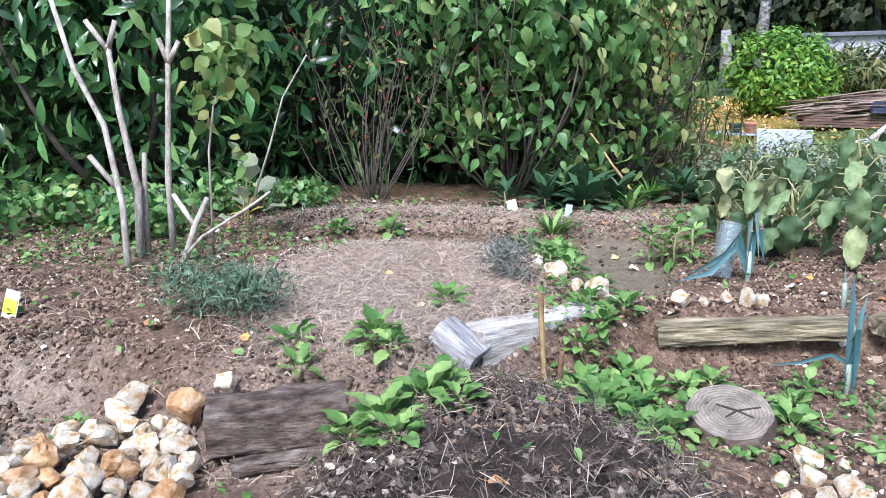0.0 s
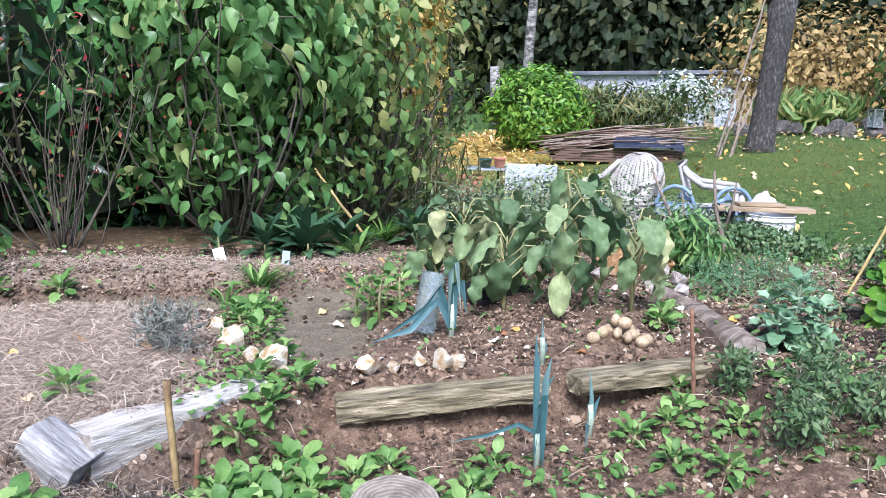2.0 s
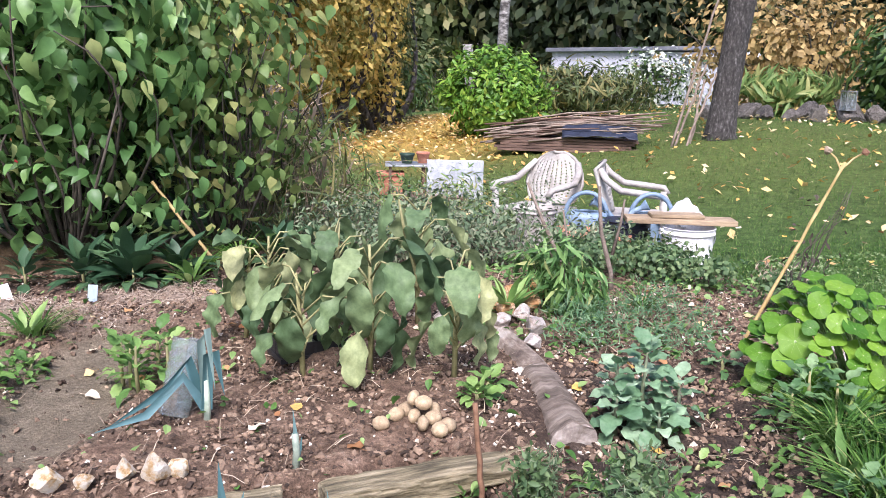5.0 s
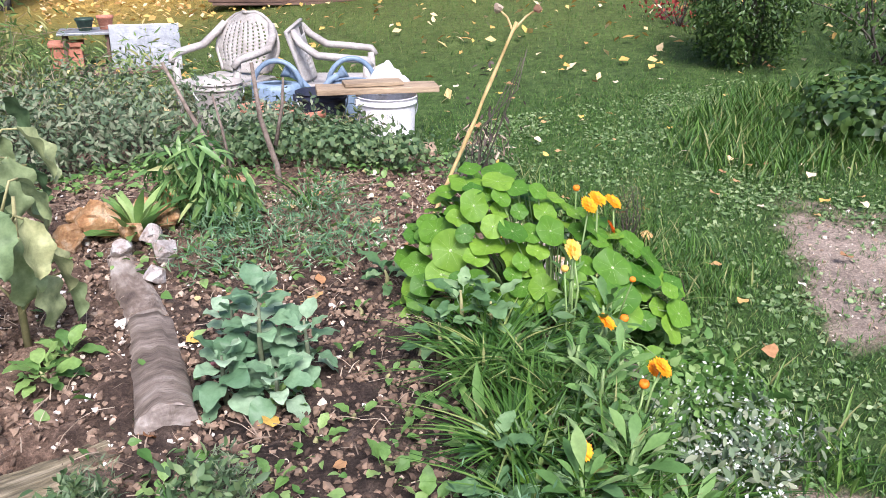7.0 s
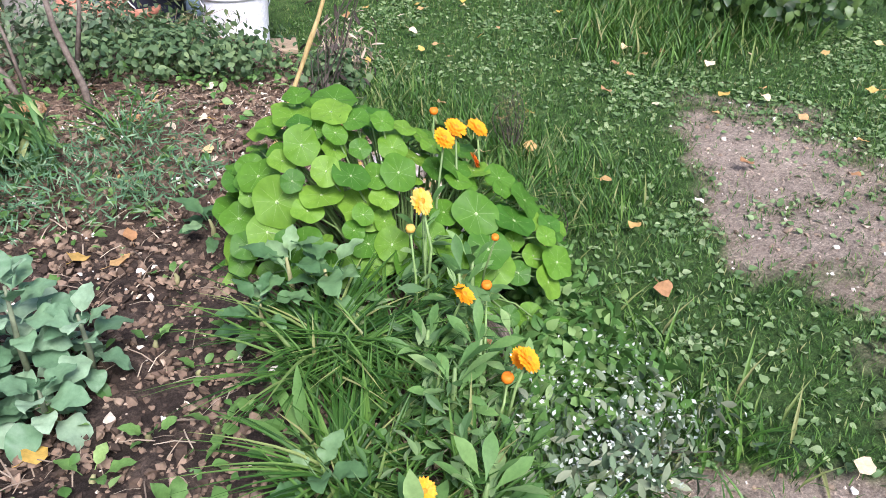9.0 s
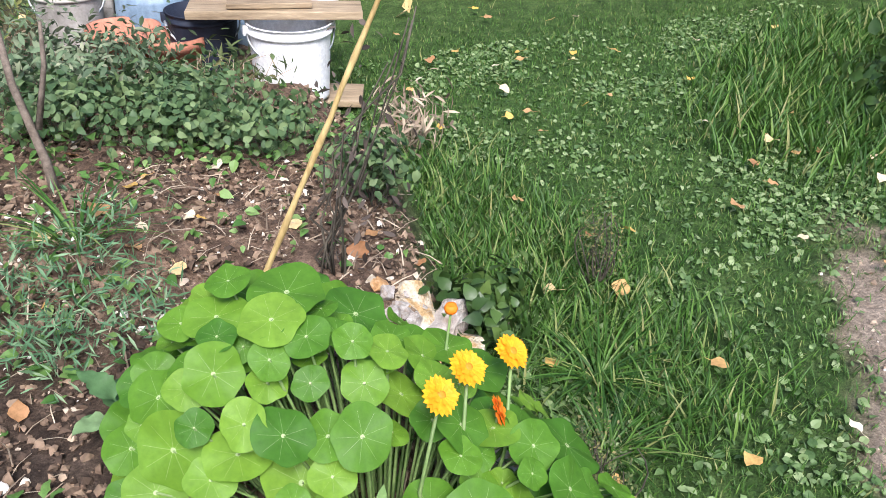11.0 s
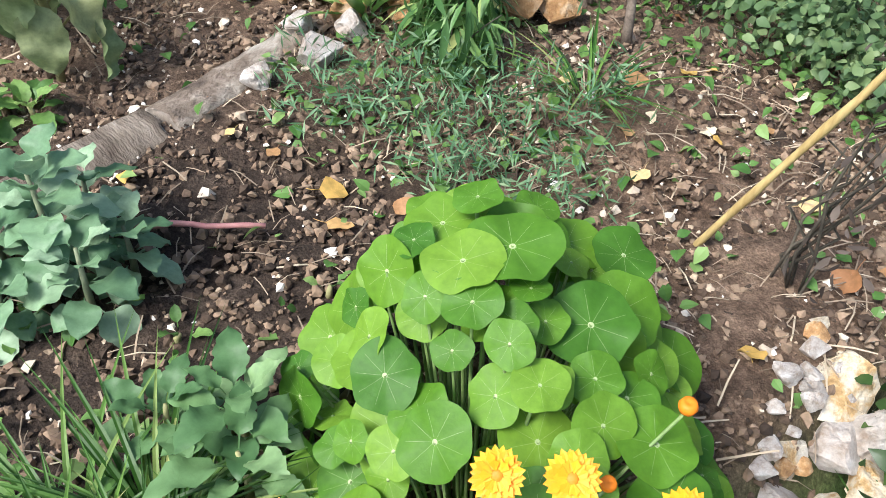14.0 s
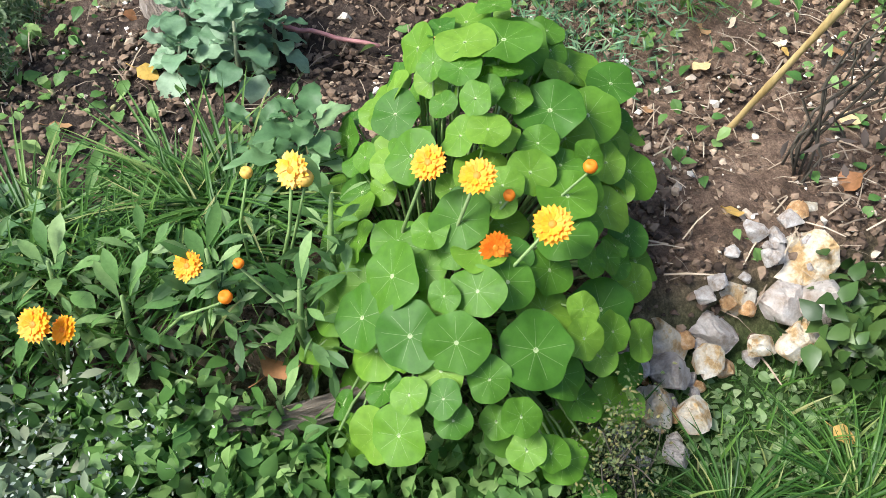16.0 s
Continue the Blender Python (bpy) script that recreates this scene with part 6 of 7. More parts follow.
soil_keep = lambda x, y: (1 - 0.95 * wet_mask(x, y)) * beds(x, y) * (1 - np.clip(blob(x, y, 0.92, 3.95, 0.55, 0.85), 0, 1)) + 0.8 * (y < 3.9) * (x < 3.6) * (y > 2.6) * (1 - beds(x, y))
x, y = ground_points(80000, -1.2, 4.9, 2.4, 6.2, soil_keep)
flat_stuff("soil_clods", LUMP, lie(x, y, 0.002), np.minimum(rng.gamma(2.0, 0.0023, len(x)) + 0.0018, 0.012), CLOD, "brown crumbly soil clods", "soil", 0.8)
x, y = ground_points(34000, -1.0, 6.8, 2.3, 6.0, lambda x, y: 0.35 * soil_keep(x, y) + 0.75 * blob(x, y, 4.2, 5.05, 0.6, 0.45) + 0.6 * blob(x, y, 3.3, 4.6, 0.25, 0.8) + 0.4 * blob(x, y, 2.1, 2.75, 0.4, 0.3) + 0.35 * bare_mask(x, y))
flat_stuff("stone_chips", LUMP, lie(x, y, 0.003), rng.gamma(1.4, 0.0019, len(x)) + 0.0014, CRUMB, "small pale stones and chips in the soil", "gravel", 0.8)
x, y = ground_points(12000, -0.6, 4.9, 2.7, 5.8, lambda x, y: 0.4 * soil_keep(x, y) + 0.6 * blob(x, y, 4.3, 5.05, 0.5, 0.4))
flat_stuff("dry_bits", STRAND, lie(x, y, 0.008), rng.uniform(0.02, 0.09, len(x)), DRY, "dry twigs and stalk bits on the soil", "twigs", 0.3)

# ground cover of small weeds
x, y = ground_points(42000, -1.2, 5.0, 2.5, 6.2, lambda x, y: (1 - bare_mask(x, y)) * np.clip(np.maximum.reduce([0.75 * blob(x, y, 1.62, 3.45, 0.16, 0.6, 10, 0.5), 0.6 * blob(x, y, 1.55, 4.65, 0.14, 0.5), 0.35 * blob(x, y, 2.2, 3.2, 0.5, 0.3), 0.3 * blob(x, y, 2.9, 3.4, 0.5, 0.3), 0.5 * blob(x, y, 3.35, 3.45, 0.3, 0.4), 0.55 * blob(x, y, 3.75, 4.85, 0.4, 0.25), 0.7 * blob(x, y, 4.2, 5.6, 0.8, 0.25), 0.14 * blob(x, y, 4.1, 5.1, 0.6, 0.5), 0.8 * blob(x, y, 4.25, 3.5, 0.4, 0.5, 40), 0.7 * blob(x, y, 4.62, 3.85, 0.18, 0.4), 0.35 * blob(x, y, -0.4, 4.6, 0.9, 0.5), 0.1 * blob(x, y, 0.6, 5.7, 1.2, 0.2), 0.5 * blob(x, y, 3.0, 5.8, 0.8, 0.3), 0.04 * soil_keep(x, y)]), 0, 1))
g = lie(x, y, 0.004)
g[:, 2] += rng.random(len(x)) ** 2 * 0.05
flat_stuff("ground_cover", WIDE, g, rng.uniform(0.014, 0.042, len(x)), CLOVER, "low carpet of small green weeds", "weeds", 0.5)

# grass
def lawn_keep(x, y):
    bare = bare_mask(x, y)
    return step(0.0, 0.12, x - bed_edge(y)) * (1 - 0.93 * bare) * (1 - step(6.9, 7.9, x)) * step(2.4, 3.0, y) * (1 - step(6.4, 7.2, y))


def grass(name, n, x0, x1, y0, y1, keep, lo, hi, label, lean=0.35, template=BLADE):
    x, y = ground_points(n, x0, x1, y0, y1, keep)
    n = len(x)
    side = np.column_stack([rng.normal(size=n), rng.normal(size=n), np.zeros(n)])
    ups = side * lean * rng.random((n, 1)) * 2 + np.array([0, 0, 1.0])
    nrm = side + np.array([0, 0, 0.25])
    m = frames_for(lie(x, y, -0.004), nrm, rng.uniform(lo, hi, n), ups)
    return tagged(new(name, mesh_of(name, *placed(template, m), GRASS)), label, "grass", "", "stuff")


grass("lawn_grass", 160000, 4.4, 8.0, 2.4, 7.2, lawn_keep, 0.012, 0.034, "short green lawn grass", 1.6, SHORT)
x, y = ground_points(52000, 4.3, 7.6, 2.6, 6.6, lambda x, y: np.clip(lawn_keep(x, y) * (0.25 + 0.75 * (np.sin(x * 5.1 + 2 * np.sin(y * 3.3)) * np.sin(y * 4.7 + x) > 0.1)), 0, 1))
LAWNWEED = leafy("lawn_weed_leaf", [(0, (0.08, 0.15, 0.05)), (0.6, (0.17, 0.26, 0.095)), (1, (0.32, 0.4, 0.2))], 0.5, 0.3)
flat_stuff("lawn_clover", WIDE, lie(x, y, 0.008), rng.uniform(0.01, 0.03, len(x)), LAWNWEED, "small flat clover leaves in the lawn", "clover", 0.5)
grass("long_grass", 26000, 4.75, 6.2, 4.2, 6.8, lambda x, y: lawn_keep(x, y) * blob(x, y, 5.1, 5.0, 0.26, 0.8, 8, 0.6), 0.035, 0.11, "long green grass along the bed", 0.7)
grass("long_grass", 34000, 6.0, 9.0, 4.4, 7.5, lambda x, y: blob(x, y, 7.0, 5.6, 0.8, 0.5, 20, 0.5), 0.07, 0.17, "long grass at the lawn's edge", 0.7)
grass("far_grass", 110000, 4.5, 16, 4.0, 19, lambda x, y: step(0, 1.0, x - bed_edge(y)) * (1 - step(10, 19, y)) * (1 - step(12, 16, x)) * np.maximum(step(6.4, 7.4, y), step(6.9, 7.9, x)), 0.025, 0.06, "lawn grass further off", 1.2)
grass("bank_grass", 9000, 3.7, 4.9, 2.8, 4.3, lambda x, y: np.clip(0.8 * blob(x, y, 4.12, 3.55, 0.2, 0.35, 30, 0.4) + 0.5 * blob(x, y, 4.5, 3.3, 0.3, 0.3) + 0.12, 0, 1) * step(-0.5, -0.3, x - bed_edge(y)) * (1 - 0.97 * bare_mask(x, y)), 0.05, 0.15, "grass on the flower bank", 0.8)

TUFT = leafy("tuft_blade", [(0, (0.018, 0.06, 0.008)), (0.5, (0.055, 0.14, 0.02)), (0.85, (0.12, 0.235, 0.045)), (1, (0.36, 0.38, 0.14))], 0.45, 0.35, 0.2)


def grass_tuft(x, y, n, h, label):
    n = int(n * 1.3)
    z = stand(x, y)
    t = thing("grass_tuft", (x, y, z), label, "grass", "grass tufts")
    a = rng.uniform(0, 2 * math.pi, n)
    out = rng.random(n) * 0.55 + 0.05
    side = np.column_stack([np.cos(a), np.sin(a), np.zeros(n)])
    ups = side * out[:, None] + np.array([0, 0, 0.9])
    m = frames_for(side * 0.05 * rng.random((n, 1)), np.array([0, 0, 0.45]) - side, h * rng.uniform(0.5, 1.1, n), ups)
    tagged(part("blade_tuft", mesh_of("blade_tuft", *placed(blade_leaf(1, 0.042, 0.5, 0.95, 0.3, 7), m), TUFT), None, t), kind="stuff")


for x, y, n, h in [(4.09, 3.87, 90, 0.21), (4.18, 3.8, 70, 0.18), (4.02, 3.8, 60, 0.2), (4.0, 5.08, 30, 0.2), (3.96, 3.55, 80, 0.18), (3.92, 3.4, 60, 0.18), (4.3, 3.35, 70, 0.18), (1.58, 5.15, 50, 0.16), (4.45, 3.42, 50, 0.14), (5.05, 4.5, 70, 0.16), (4.95, 4.3, 60, 0.14), (2.05, 6.15, 70, 0.22), (2.25, 6.4, 60, 0.25)]:
    grass_tuft(x, y, n, h, "arching tuft of green grass")


# fallen leaves
def leaf_mesh(k):
    v, f = blade_leaf(1, 0.75 + 0.1 * k, 0.25 - 0.1 * k, 0.1 * (k - 1), 0.42, 5, 0.25)
    v = v.copy()
    v[:, 1] -= 0.5
    v[:, 2] += 0.18 * np.abs(v[:, 0]) * (k - 1) + 0.1 * (v[:, 1] ** 2)
    vv, ff = joined([([tuple(a) for a in v], f), tube([(0, -0.5, 0), (0.03, -0.75, 0.02), (0.02, -0.95, 0.05)], [0.018, 0.015, 0.012], 4)])
    return mesh_of("fallen_leaf", vv, ff, FALLEN, True)


FALL = [leaf_mesh(k) for k in range(4)]


def fallen(x, y, s, where="on the ground"):
    ob = new("fallen_leaf", FALL[rng.integers(0, 4)])
    ob.matrix_world = pose(x, y, stand(x, y) + (0.04 if x > bed_edge(y) else 0.014), rng.normal() * 14, rng.normal() * 14, rng.uniform(0, 360)) @ Matrix.Diagonal((s, s, s, 1))
    tagged(ob, "curled yellow brown fallen leaf " + where, "fallen leaf", "fallen leaves")


for x, y in [(0.18, 3.4), (-0.42, 3.62), (0.08, 3.91), (1.33, 2.5), (2.45, 4.18), (2.56, 4.3), (2.72, 4.02), (2.2, 4.75), (1.9, 4.6), (1.85, 4.85), (3.55, 3.9), (3.3, 3.95), (4.13, 5.3), (4.25, 5.15), (4.35, 5.4), (4.05, 5.2), (3.75, 4.55), (3.83, 4.48), (4.2, 4.95), (4.5, 5.1), (4.55, 4.68), (4.62, 4.95), (2.3, 5.2), (2.4, 5.25), (2.35, 5.15), (3.45, 4.3), (4.8, 5.0), (0.6, 3.9), (1.05, 4.1), (3.88, 4.6), (4.45, 3.6), (4.86, 4.15), (4.9, 4.2)]:
    fallen(x, y, rng.uniform(0.035, 0.06), "on the soil")
fallen(4.39, 3.8, 0.075, "below the marigolds")
x, y = ground_points(400, -0.8, 4.8, 2.6, 5.8, lambda x, y: 0.16 * beds(x, y) + 0.7 * blob(x, y, 4.3, 5.05, 0.4, 0.4) + 0.3 * blob(x, y, 3.3, 4.9, 0.5, 0.5))
for a, b in zip(x, y):
    fallen(a, b, rng.uniform(0.025, 0.045), "on the soil")
x, y = ground_points(230, 4.9, 8.2, 3.0, 7.4, lambda x, y: 0.75 * step(0.1, 0.3, x - bed_edge(y)))
for a, b in zip(x, y):
    fallen(a, b, rng.uniform(0.03, 0.055), "on the lawn")
FARLEAF = leafy("far_fallen_leaf", [(0, (0.36, 0.18, 0.06)), (0.5, (0.6, 0.4, 0.1)), (1, (0.75, 0.62, 0.4))], 0.7, 0.2)
x, y = ground_points(9500, 3.2, 15, 7, 22, lambda x, y: np.clip(0.28 + 0.7 * blob(x, y, 5.0, 17, 2.2, 5.5, -8, 0.4), 0, 1))
flat_stuff("leaf_litter", CHIP, lie(x, y, 0.05), rng.uniform(0.05, 0.11, len(x)), FARLEAF, "yellow fallen leaves scattered over the far lawn", "fallen leaves", 0.5)

# ---- garden furniture and clutter ----
WHITEP = surface("weathered_white_plastic", [(0.3, (0.66, 0.65, 0.63)), (0.6, (0.8, 0.8, 0.79)), (0.8, (0.84, 0.84, 0.83))], 6, 0.45, 0, 60, 0.15, 0.002, (1, 1, 1), 0.05)
CREAMP = surface("dirty_cream_plastic", [(0.3, (0.24, 0.22, 0.19)), (0.6, (0.42, 0.40, 0.36)), (0.8, (0.52, 0.5, 0.46))], 7, 0.55, 0, 60, 0.2, 0.002, (1, 1, 1), 0.05)
BLUEP = surface("faded_blue_plastic", [(0.3, (0.10, 0.16, 0.22)), (0.7, (0.24, 0.32, 0.4))], 8, 0.45, 0, 60, 0.15, 0.002, (1, 1, 1), 0.05)
NAVY = surface("dark_blue_plastic", [(0.3, (0.008, 0.011, 0.02)), (0.7, (0.025, 0.032, 0.055))], 8, 0.6)
TERRA = surface("terracotta", [(0.3, (0.33, 0.12, 0.07)), (0.7, (0.55, 0.25, 0.16))], 9, 0.8, 0, 70, 0.3, 0.003, (1, 1, 1), 0.1)
PLANK = surface("plank_wood", [(0.3, (0.17, 0.12, 0.07)), (0.6, (0.33, 0.25, 0.155)), (0.8, (0.46, 0.37, 0.25))], 30, 0.7, 0, 120, 0.5, 0.004, (0.12, 1, 1), 0.1)
DARKWOOD = surface("wet_brown_board", [(0.3, (0.06, 0.035, 0.025)), (0.7, (0.19, 0.12, 0.085))], 6, 0.7, 0, 50, 0.5, 0.006, (0.2, 1, 1), 0.1)
METAL = surface("old_galvanised_metal", [(0.3, (0.25, 0.27, 0.28)), (0.7, (0.5, 0.52, 0.52))], 7, 0.45, 0.8)
BLACKP = surface("black_plastic", [(0.3, (0.012, 0.012, 0.013)), (0.7, (0.035, 0.035, 0.035))], 9, 0.5)


def bucket(at, r, h, mat, label, tilt=(0, 0, 0)):
    t = thing("bucket", at, label, "bucket")
    t.matrix_world = pose(*at, *tilt)
    prof = [(0, 0.004), (r * 0.88, 0.004), (r * 0.9, 0.0), (r * 0.903, 0.008), (r * 0.977, h * 0.845), (r * 0.98, h * 0.86), (r * 1.03, h * 0.86), (r * 1.03, h * 0.9), (r * 0.99, h * 0.9), (r, h), (r * 1.04, h), (r * 1.04, h * 0.985), (r * 0.97, h * 0.985), (r * 0.8, 0.02), (0, 0.02)]
    part("body", mesh_of("body", *lathe(prof, 36), mat, True), None, t)
    pts = [(math.cos(a) * r * 1.05, -0.02 - math.sin(a) * r * 0.5, h * 0.88 - math.sin(a) * r * 0.75) for a in np.linspace(0, math.pi, 14)]
    part("handle", mesh_of("handle", *tube(pts, 0.004, 6), METAL, True), None, t, "thin wire handle")
    for sx in (-1, 1):
        part("handle_lug", box_bm(0.02, 0.03, 0.035, (sx * r * 1.05, 0, h * 0.84), 0.004), mat, t)
    return t


bucket((4.760, 6.260, 0.100), 0.152, 0.28, WHITEP, "white plastic bucket under a plank")
bucket((4.020, 6.850, 0.160), 0.13, 0.24, CREAMP, "dirty cream bucket with weeds in front")
# dark blue bucket and pots behind it
bucket((4.480, 6.480, 0.130), 0.13, 0.25, NAVY, "dark blue bucket beside the white bucket")


def plank(at, sx, sy, sz, turn, mat, label):
    t = thing("plank", at, label, "plank", "planks", turn=turn)
    part("board", box_bm(sx, sy, sz, (0, 0, 0), 0.004), mat, t)
    return t


plank((4.720, 6.290, 0.395), 0.62, 0.16, 0.03, -14, PLANK, "wooden plank laid across the bucket")
plank((4.700, 6.300, 0.428), 0.3, 0.12, 0.02, -10, PLANK, "short wooden board on the plank")
plank((4.86, 6.3, 0.06), 0.36, 0.2, 0.025, -20, PLANK, "old boards lying under the bucket")


def watering_can(at, turn, mat, label):
    t = thing("watering_can", at, label, "watering can", "watering cans", turn=turn)
    prof = [(0, 0), (0.1, 0), (0.105, 0.02), (0.1, 0.2), (0.09, 0.23), (0.06, 0.235), (0.058, 0.225), (0.085, 0.21), (0.09, 0.03), (0, 0.02)]
    v, f = lathe(prof, 28)
    part("body", mesh_of("body", [(x * 1.35, y, z) for x, y, z in v], f, mat, True), None, t)
    pts = [(-0.13 + 0.13 * (1 - math.cos(a)), 0, 0.2 + 0.15 * math.sin(a)) for a in np.linspace(0, math.pi, 16)]
    part("handle", mesh_of("handle", *tube(pts, 0.014, 10), mat, True), None, t)
    part("spout", mesh_of("spout", *tube([(0.11, 0, 0.05), (0.2, 0, 0.14), (0.29, 0, 0.25), (0.33, 0, 0.27)], [0.03, 0.022, 0.017, 0.017], 12), mat, True), None, t)
    v, f = lathe([(0.016, 0), (0.035, 0.04), (0.036, 0.045), (0, 0.045)], 18)
    o = part("rose", mesh_of("rose", v, f, mat, True), None, t)
    o.matrix_basis = pose(0.33, 0, 0.27, 0, 60, 0)
    return t


watering_can((4.320, 6.750, 0.155), -20, BLUEP, "faded blue watering can with a round handle")
watering_can((4.720, 6.680, 0.155), 165, BLUEP, "grey blue watering can on the plank table")
for x, y, r in [(4.2, 6.57, 0.13), (4.37, 6.42, 0.11)]:
    t = thing("flower_pot", (x, y, 0.08), "empty terracotta coloured pot among the clutter", "flower pot", "flower pots")
    prof = [(0, 0.0), (r * 0.7, 0), (r * 0.95, 0.19), (r * 1.05, 0.19), (r * 1.05, 0.23), (r * 0.93, 0.23), (r * 0.65, 0.02), (0, 0.02)]
    part("body", mesh_of("body", *lathe(prof, 28), TERRA, True), None, t)
# low shelf that carries the cans
t = thing("low_bench", (4.420, 6.790, 0.050), "low grey bench under the watering cans", "bench", turn=-8)
part("seat", box_bm(1.1, 0.34, 0.03, (0, 0, 0.075), 0.004), OLDWOOD, t)
for sx in (-0.45, 0.45):
    for sy in (-0.12, 0.12):
        part("leg", box_bm(0.04, 0.04, 0.08, (sx, sy, 0), 0.003), OLDWOOD, t)
CLOTH = surface("white_sheeting", [(0.3, (0.5, 0.5, 0.49)), (0.7, (0.78, 0.78, 0.77))], 8, 0.6)
bm = bmesh.new()
bmesh.ops.create_grid(bm, x_segments=24, y_segments=24, size=1)
for v in bm.verts:
    r = v.co.length
    v.co = Vector((v.co.x * 0.15, v.co.y * 0.13, 0.15 * math.exp(-r * r * 1.6) + 0.035 * noise.noise(v.co * 3.3) + 0.01))
bm.normal_update()
me = bpy.data.meshes.new("plastic_sheet")
bm.to_mesh(me)
bm.free()
me.materials.append(CLOTH)
ob = tagged(new("plastic_sheet", smooth(me)), "crumpled white plastic sheet on the clutter", "plastic sheet")
ob.matrix_world = pose(4.870, 6.550, 0.330, 0, 0, 20)
ob.modifiers.new("wall", "SOLIDIFY").thickness = 0.004


def garden_chair(at, turn, back, label):
    """A moulded plastic garden chair; the back is round or broad, with a lattice of holes."""
    t = thing("garden_chair", at, label, "chair", "garden chairs", turn=turn)
    t.scale = (0.95, 0.95, 0.79)
    part("seat", box_bm(0.44, 0.42, 0.025, (0, 0, 0.36), 0.01), CREAMP, t)
    for sx in (-1, 1):
        part("leg", mesh_of("leg", *tube([(sx * 0.23, -0.2, 0), (sx * 0.22, -0.19, 0.3), (sx * 0.235, -0.19, 0.54)], [0.022, 0.025, 0.024], 8), CREAMP, True), None, t)
        part("leg", mesh_of("leg", *tube([(sx * 0.2, 0.24, 0), (sx * 0.2, 0.2, 0.36)], [0.022, 0.026], 8), CREAMP, True), None, t)
        arm = [(sx * 0.235, -0.22, 0.52), (sx * 0.25, -0.19, 0.57), (sx * 0.255, -0.05, 0.585), (sx * 0.25, 0.1, 0.6), (sx * 0.225, 0.2, 0.68), (sx * 0.18, 0.25, 0.76)]
        vv, ff = tube(arm, [0.02, 0.026, 0.028, 0.028, 0.026, 0.022], 10)
        part("armrest", mesh_of("armrest", vv, ff, CREAMP, True), None, t)
    # back shell with holes
    bm = bmesh.new()
    nx, nz = 34, 34
    grid = {}

    def place(i, k):
        u, w = i / nx * 2 - 1, k / nz
        if back == "round":
            a = u * 0.24 * math.sqrt(max(0.0, 1 - (max(0.0, w - 0.35) / 0.66) ** 2)) if w > 0.35 else u * 0.24 * (0.75 + 0.25 * w / 0.35)
            top = 0.44
        else:
            a, top = u * (0.2 + 0.04 * w), 0.36 + 0.05 * (1 - u * u)
        return (a, 0.19 + 0.09 * w - 0.05 * (1 - u * u), 0.40 + top * w)

    for i in range(nx + 1):
        for k in range(nz + 1):
            grid[i, k] = bm.verts.new(place(i, k))
    for i in range(nx):
        for k in range(nz):
            inside = 4 <= i < nx - 4 and (5 <= k < nz - 5)
            hole = inside and (i % 3 == 1 and (k + (i // 3) % 2) % 2 == 0) if back == "round" else ((9 <= i < nx - 9 and i % 3 == 0 and k % 3 != 0 and 4 <= k < 22) or (12 <= i < nx - 12 and 26 <= k < 31))
            if not hole:
                bm.faces.new((grid[i, k], grid[i + 1, k], grid[i + 1, k + 1], grid[i, k + 1]))
    ob = part("backrest", bm, CREAMP, t)
    for p in ob.data.polygons:
        p.use_smooth = True
    ob.modifiers.new("wall", "SOLIDIFY").thickness = 0.008
    rim = [place(0, k) for k in range(0, nz, 2)] + [place(i, nz) for i in range(0, nx + 1, 2)] + [place(nx, k) for k in range(nz - 1, -1, -2)]
    part("back_rim", mesh_of("back_rim", *tube(rim, 0.013, 8), CREAMP, True), None, t)
    return t


garden_chair((4.17, 7.35, 0.02), -50, "round", "old off-white plastic chair with a round pierced back")
garden_chair((4.78, 7.08, 0.02), 66, "broad", "old off-white plastic armchair with a slotted back")

# plant tags, crate
t = thing("plant_tag", (-0.33, 3.42, 0.14), "white and yellow plastic plant tag in the soil", "plant tag")
part("card", box_bm(0.055, 0.004, 0.13, (0, 0, 0), 0.001), surface("white_card", [(0.3, (0.7, 0.7, 0.68)), (0.7, (0.82, 0.82, 0.8))], 5, 0.4), t)
part("yellow_panel", box_bm(0.05, 0.003, 0.05, (0, -0.0042, 0.05), 0.0005), surface("yellow_print", [(0.3, (0.8, 0.6, 0.02)), (0.7, (0.85, 0.7, 0.05))], 5, 0.4), t)
t.rotation_euler = (radians(-12), radians(10), radians(-10))
for x, y, c, tl in [(1.36, 5.5, (0.75, 0.76, 0.74), -14), (1.66, 5.62, (0.45, 0.55, 0.62), 6)]:
    t = thing("plant_label", (x, y, stand(x, y) - 0.02), "plain pale plastic plant label in the bed", "plant tag", "plant labels", turn=10)
    part("card", box_bm(0.055 if tl < 0 else 0.04, 0.004, 0.10, (0, 0, 0), 0.001, (0, tl, 0)), surface("label_plastic", [(0.3, c), (0.7, tuple(v * 1.1 for v in c))], 5, 0.4), t)
t = thing("seed_tray", (2.6, 4.8, stand(2.6, 4.8)), "black plastic seed tray among the aubergines", "tray", turn=20)
part("base", box_bm(0.26, 0.16, 0.02, (0, 0, 0), 0.003), BLACKP, t)
for k in range(5):
    part("rib", box_bm(0.008, 0.15, 0.045, (-0.12 + 0.06 * k, 0, 0.02), 0.001), BLACKP, t)
for k in range(3):
    part("rib", box_bm(0.25, 0.008, 0.045, (0, -0.07 + 0.07 * k, 0.021), 0.001), BLACKP, t)

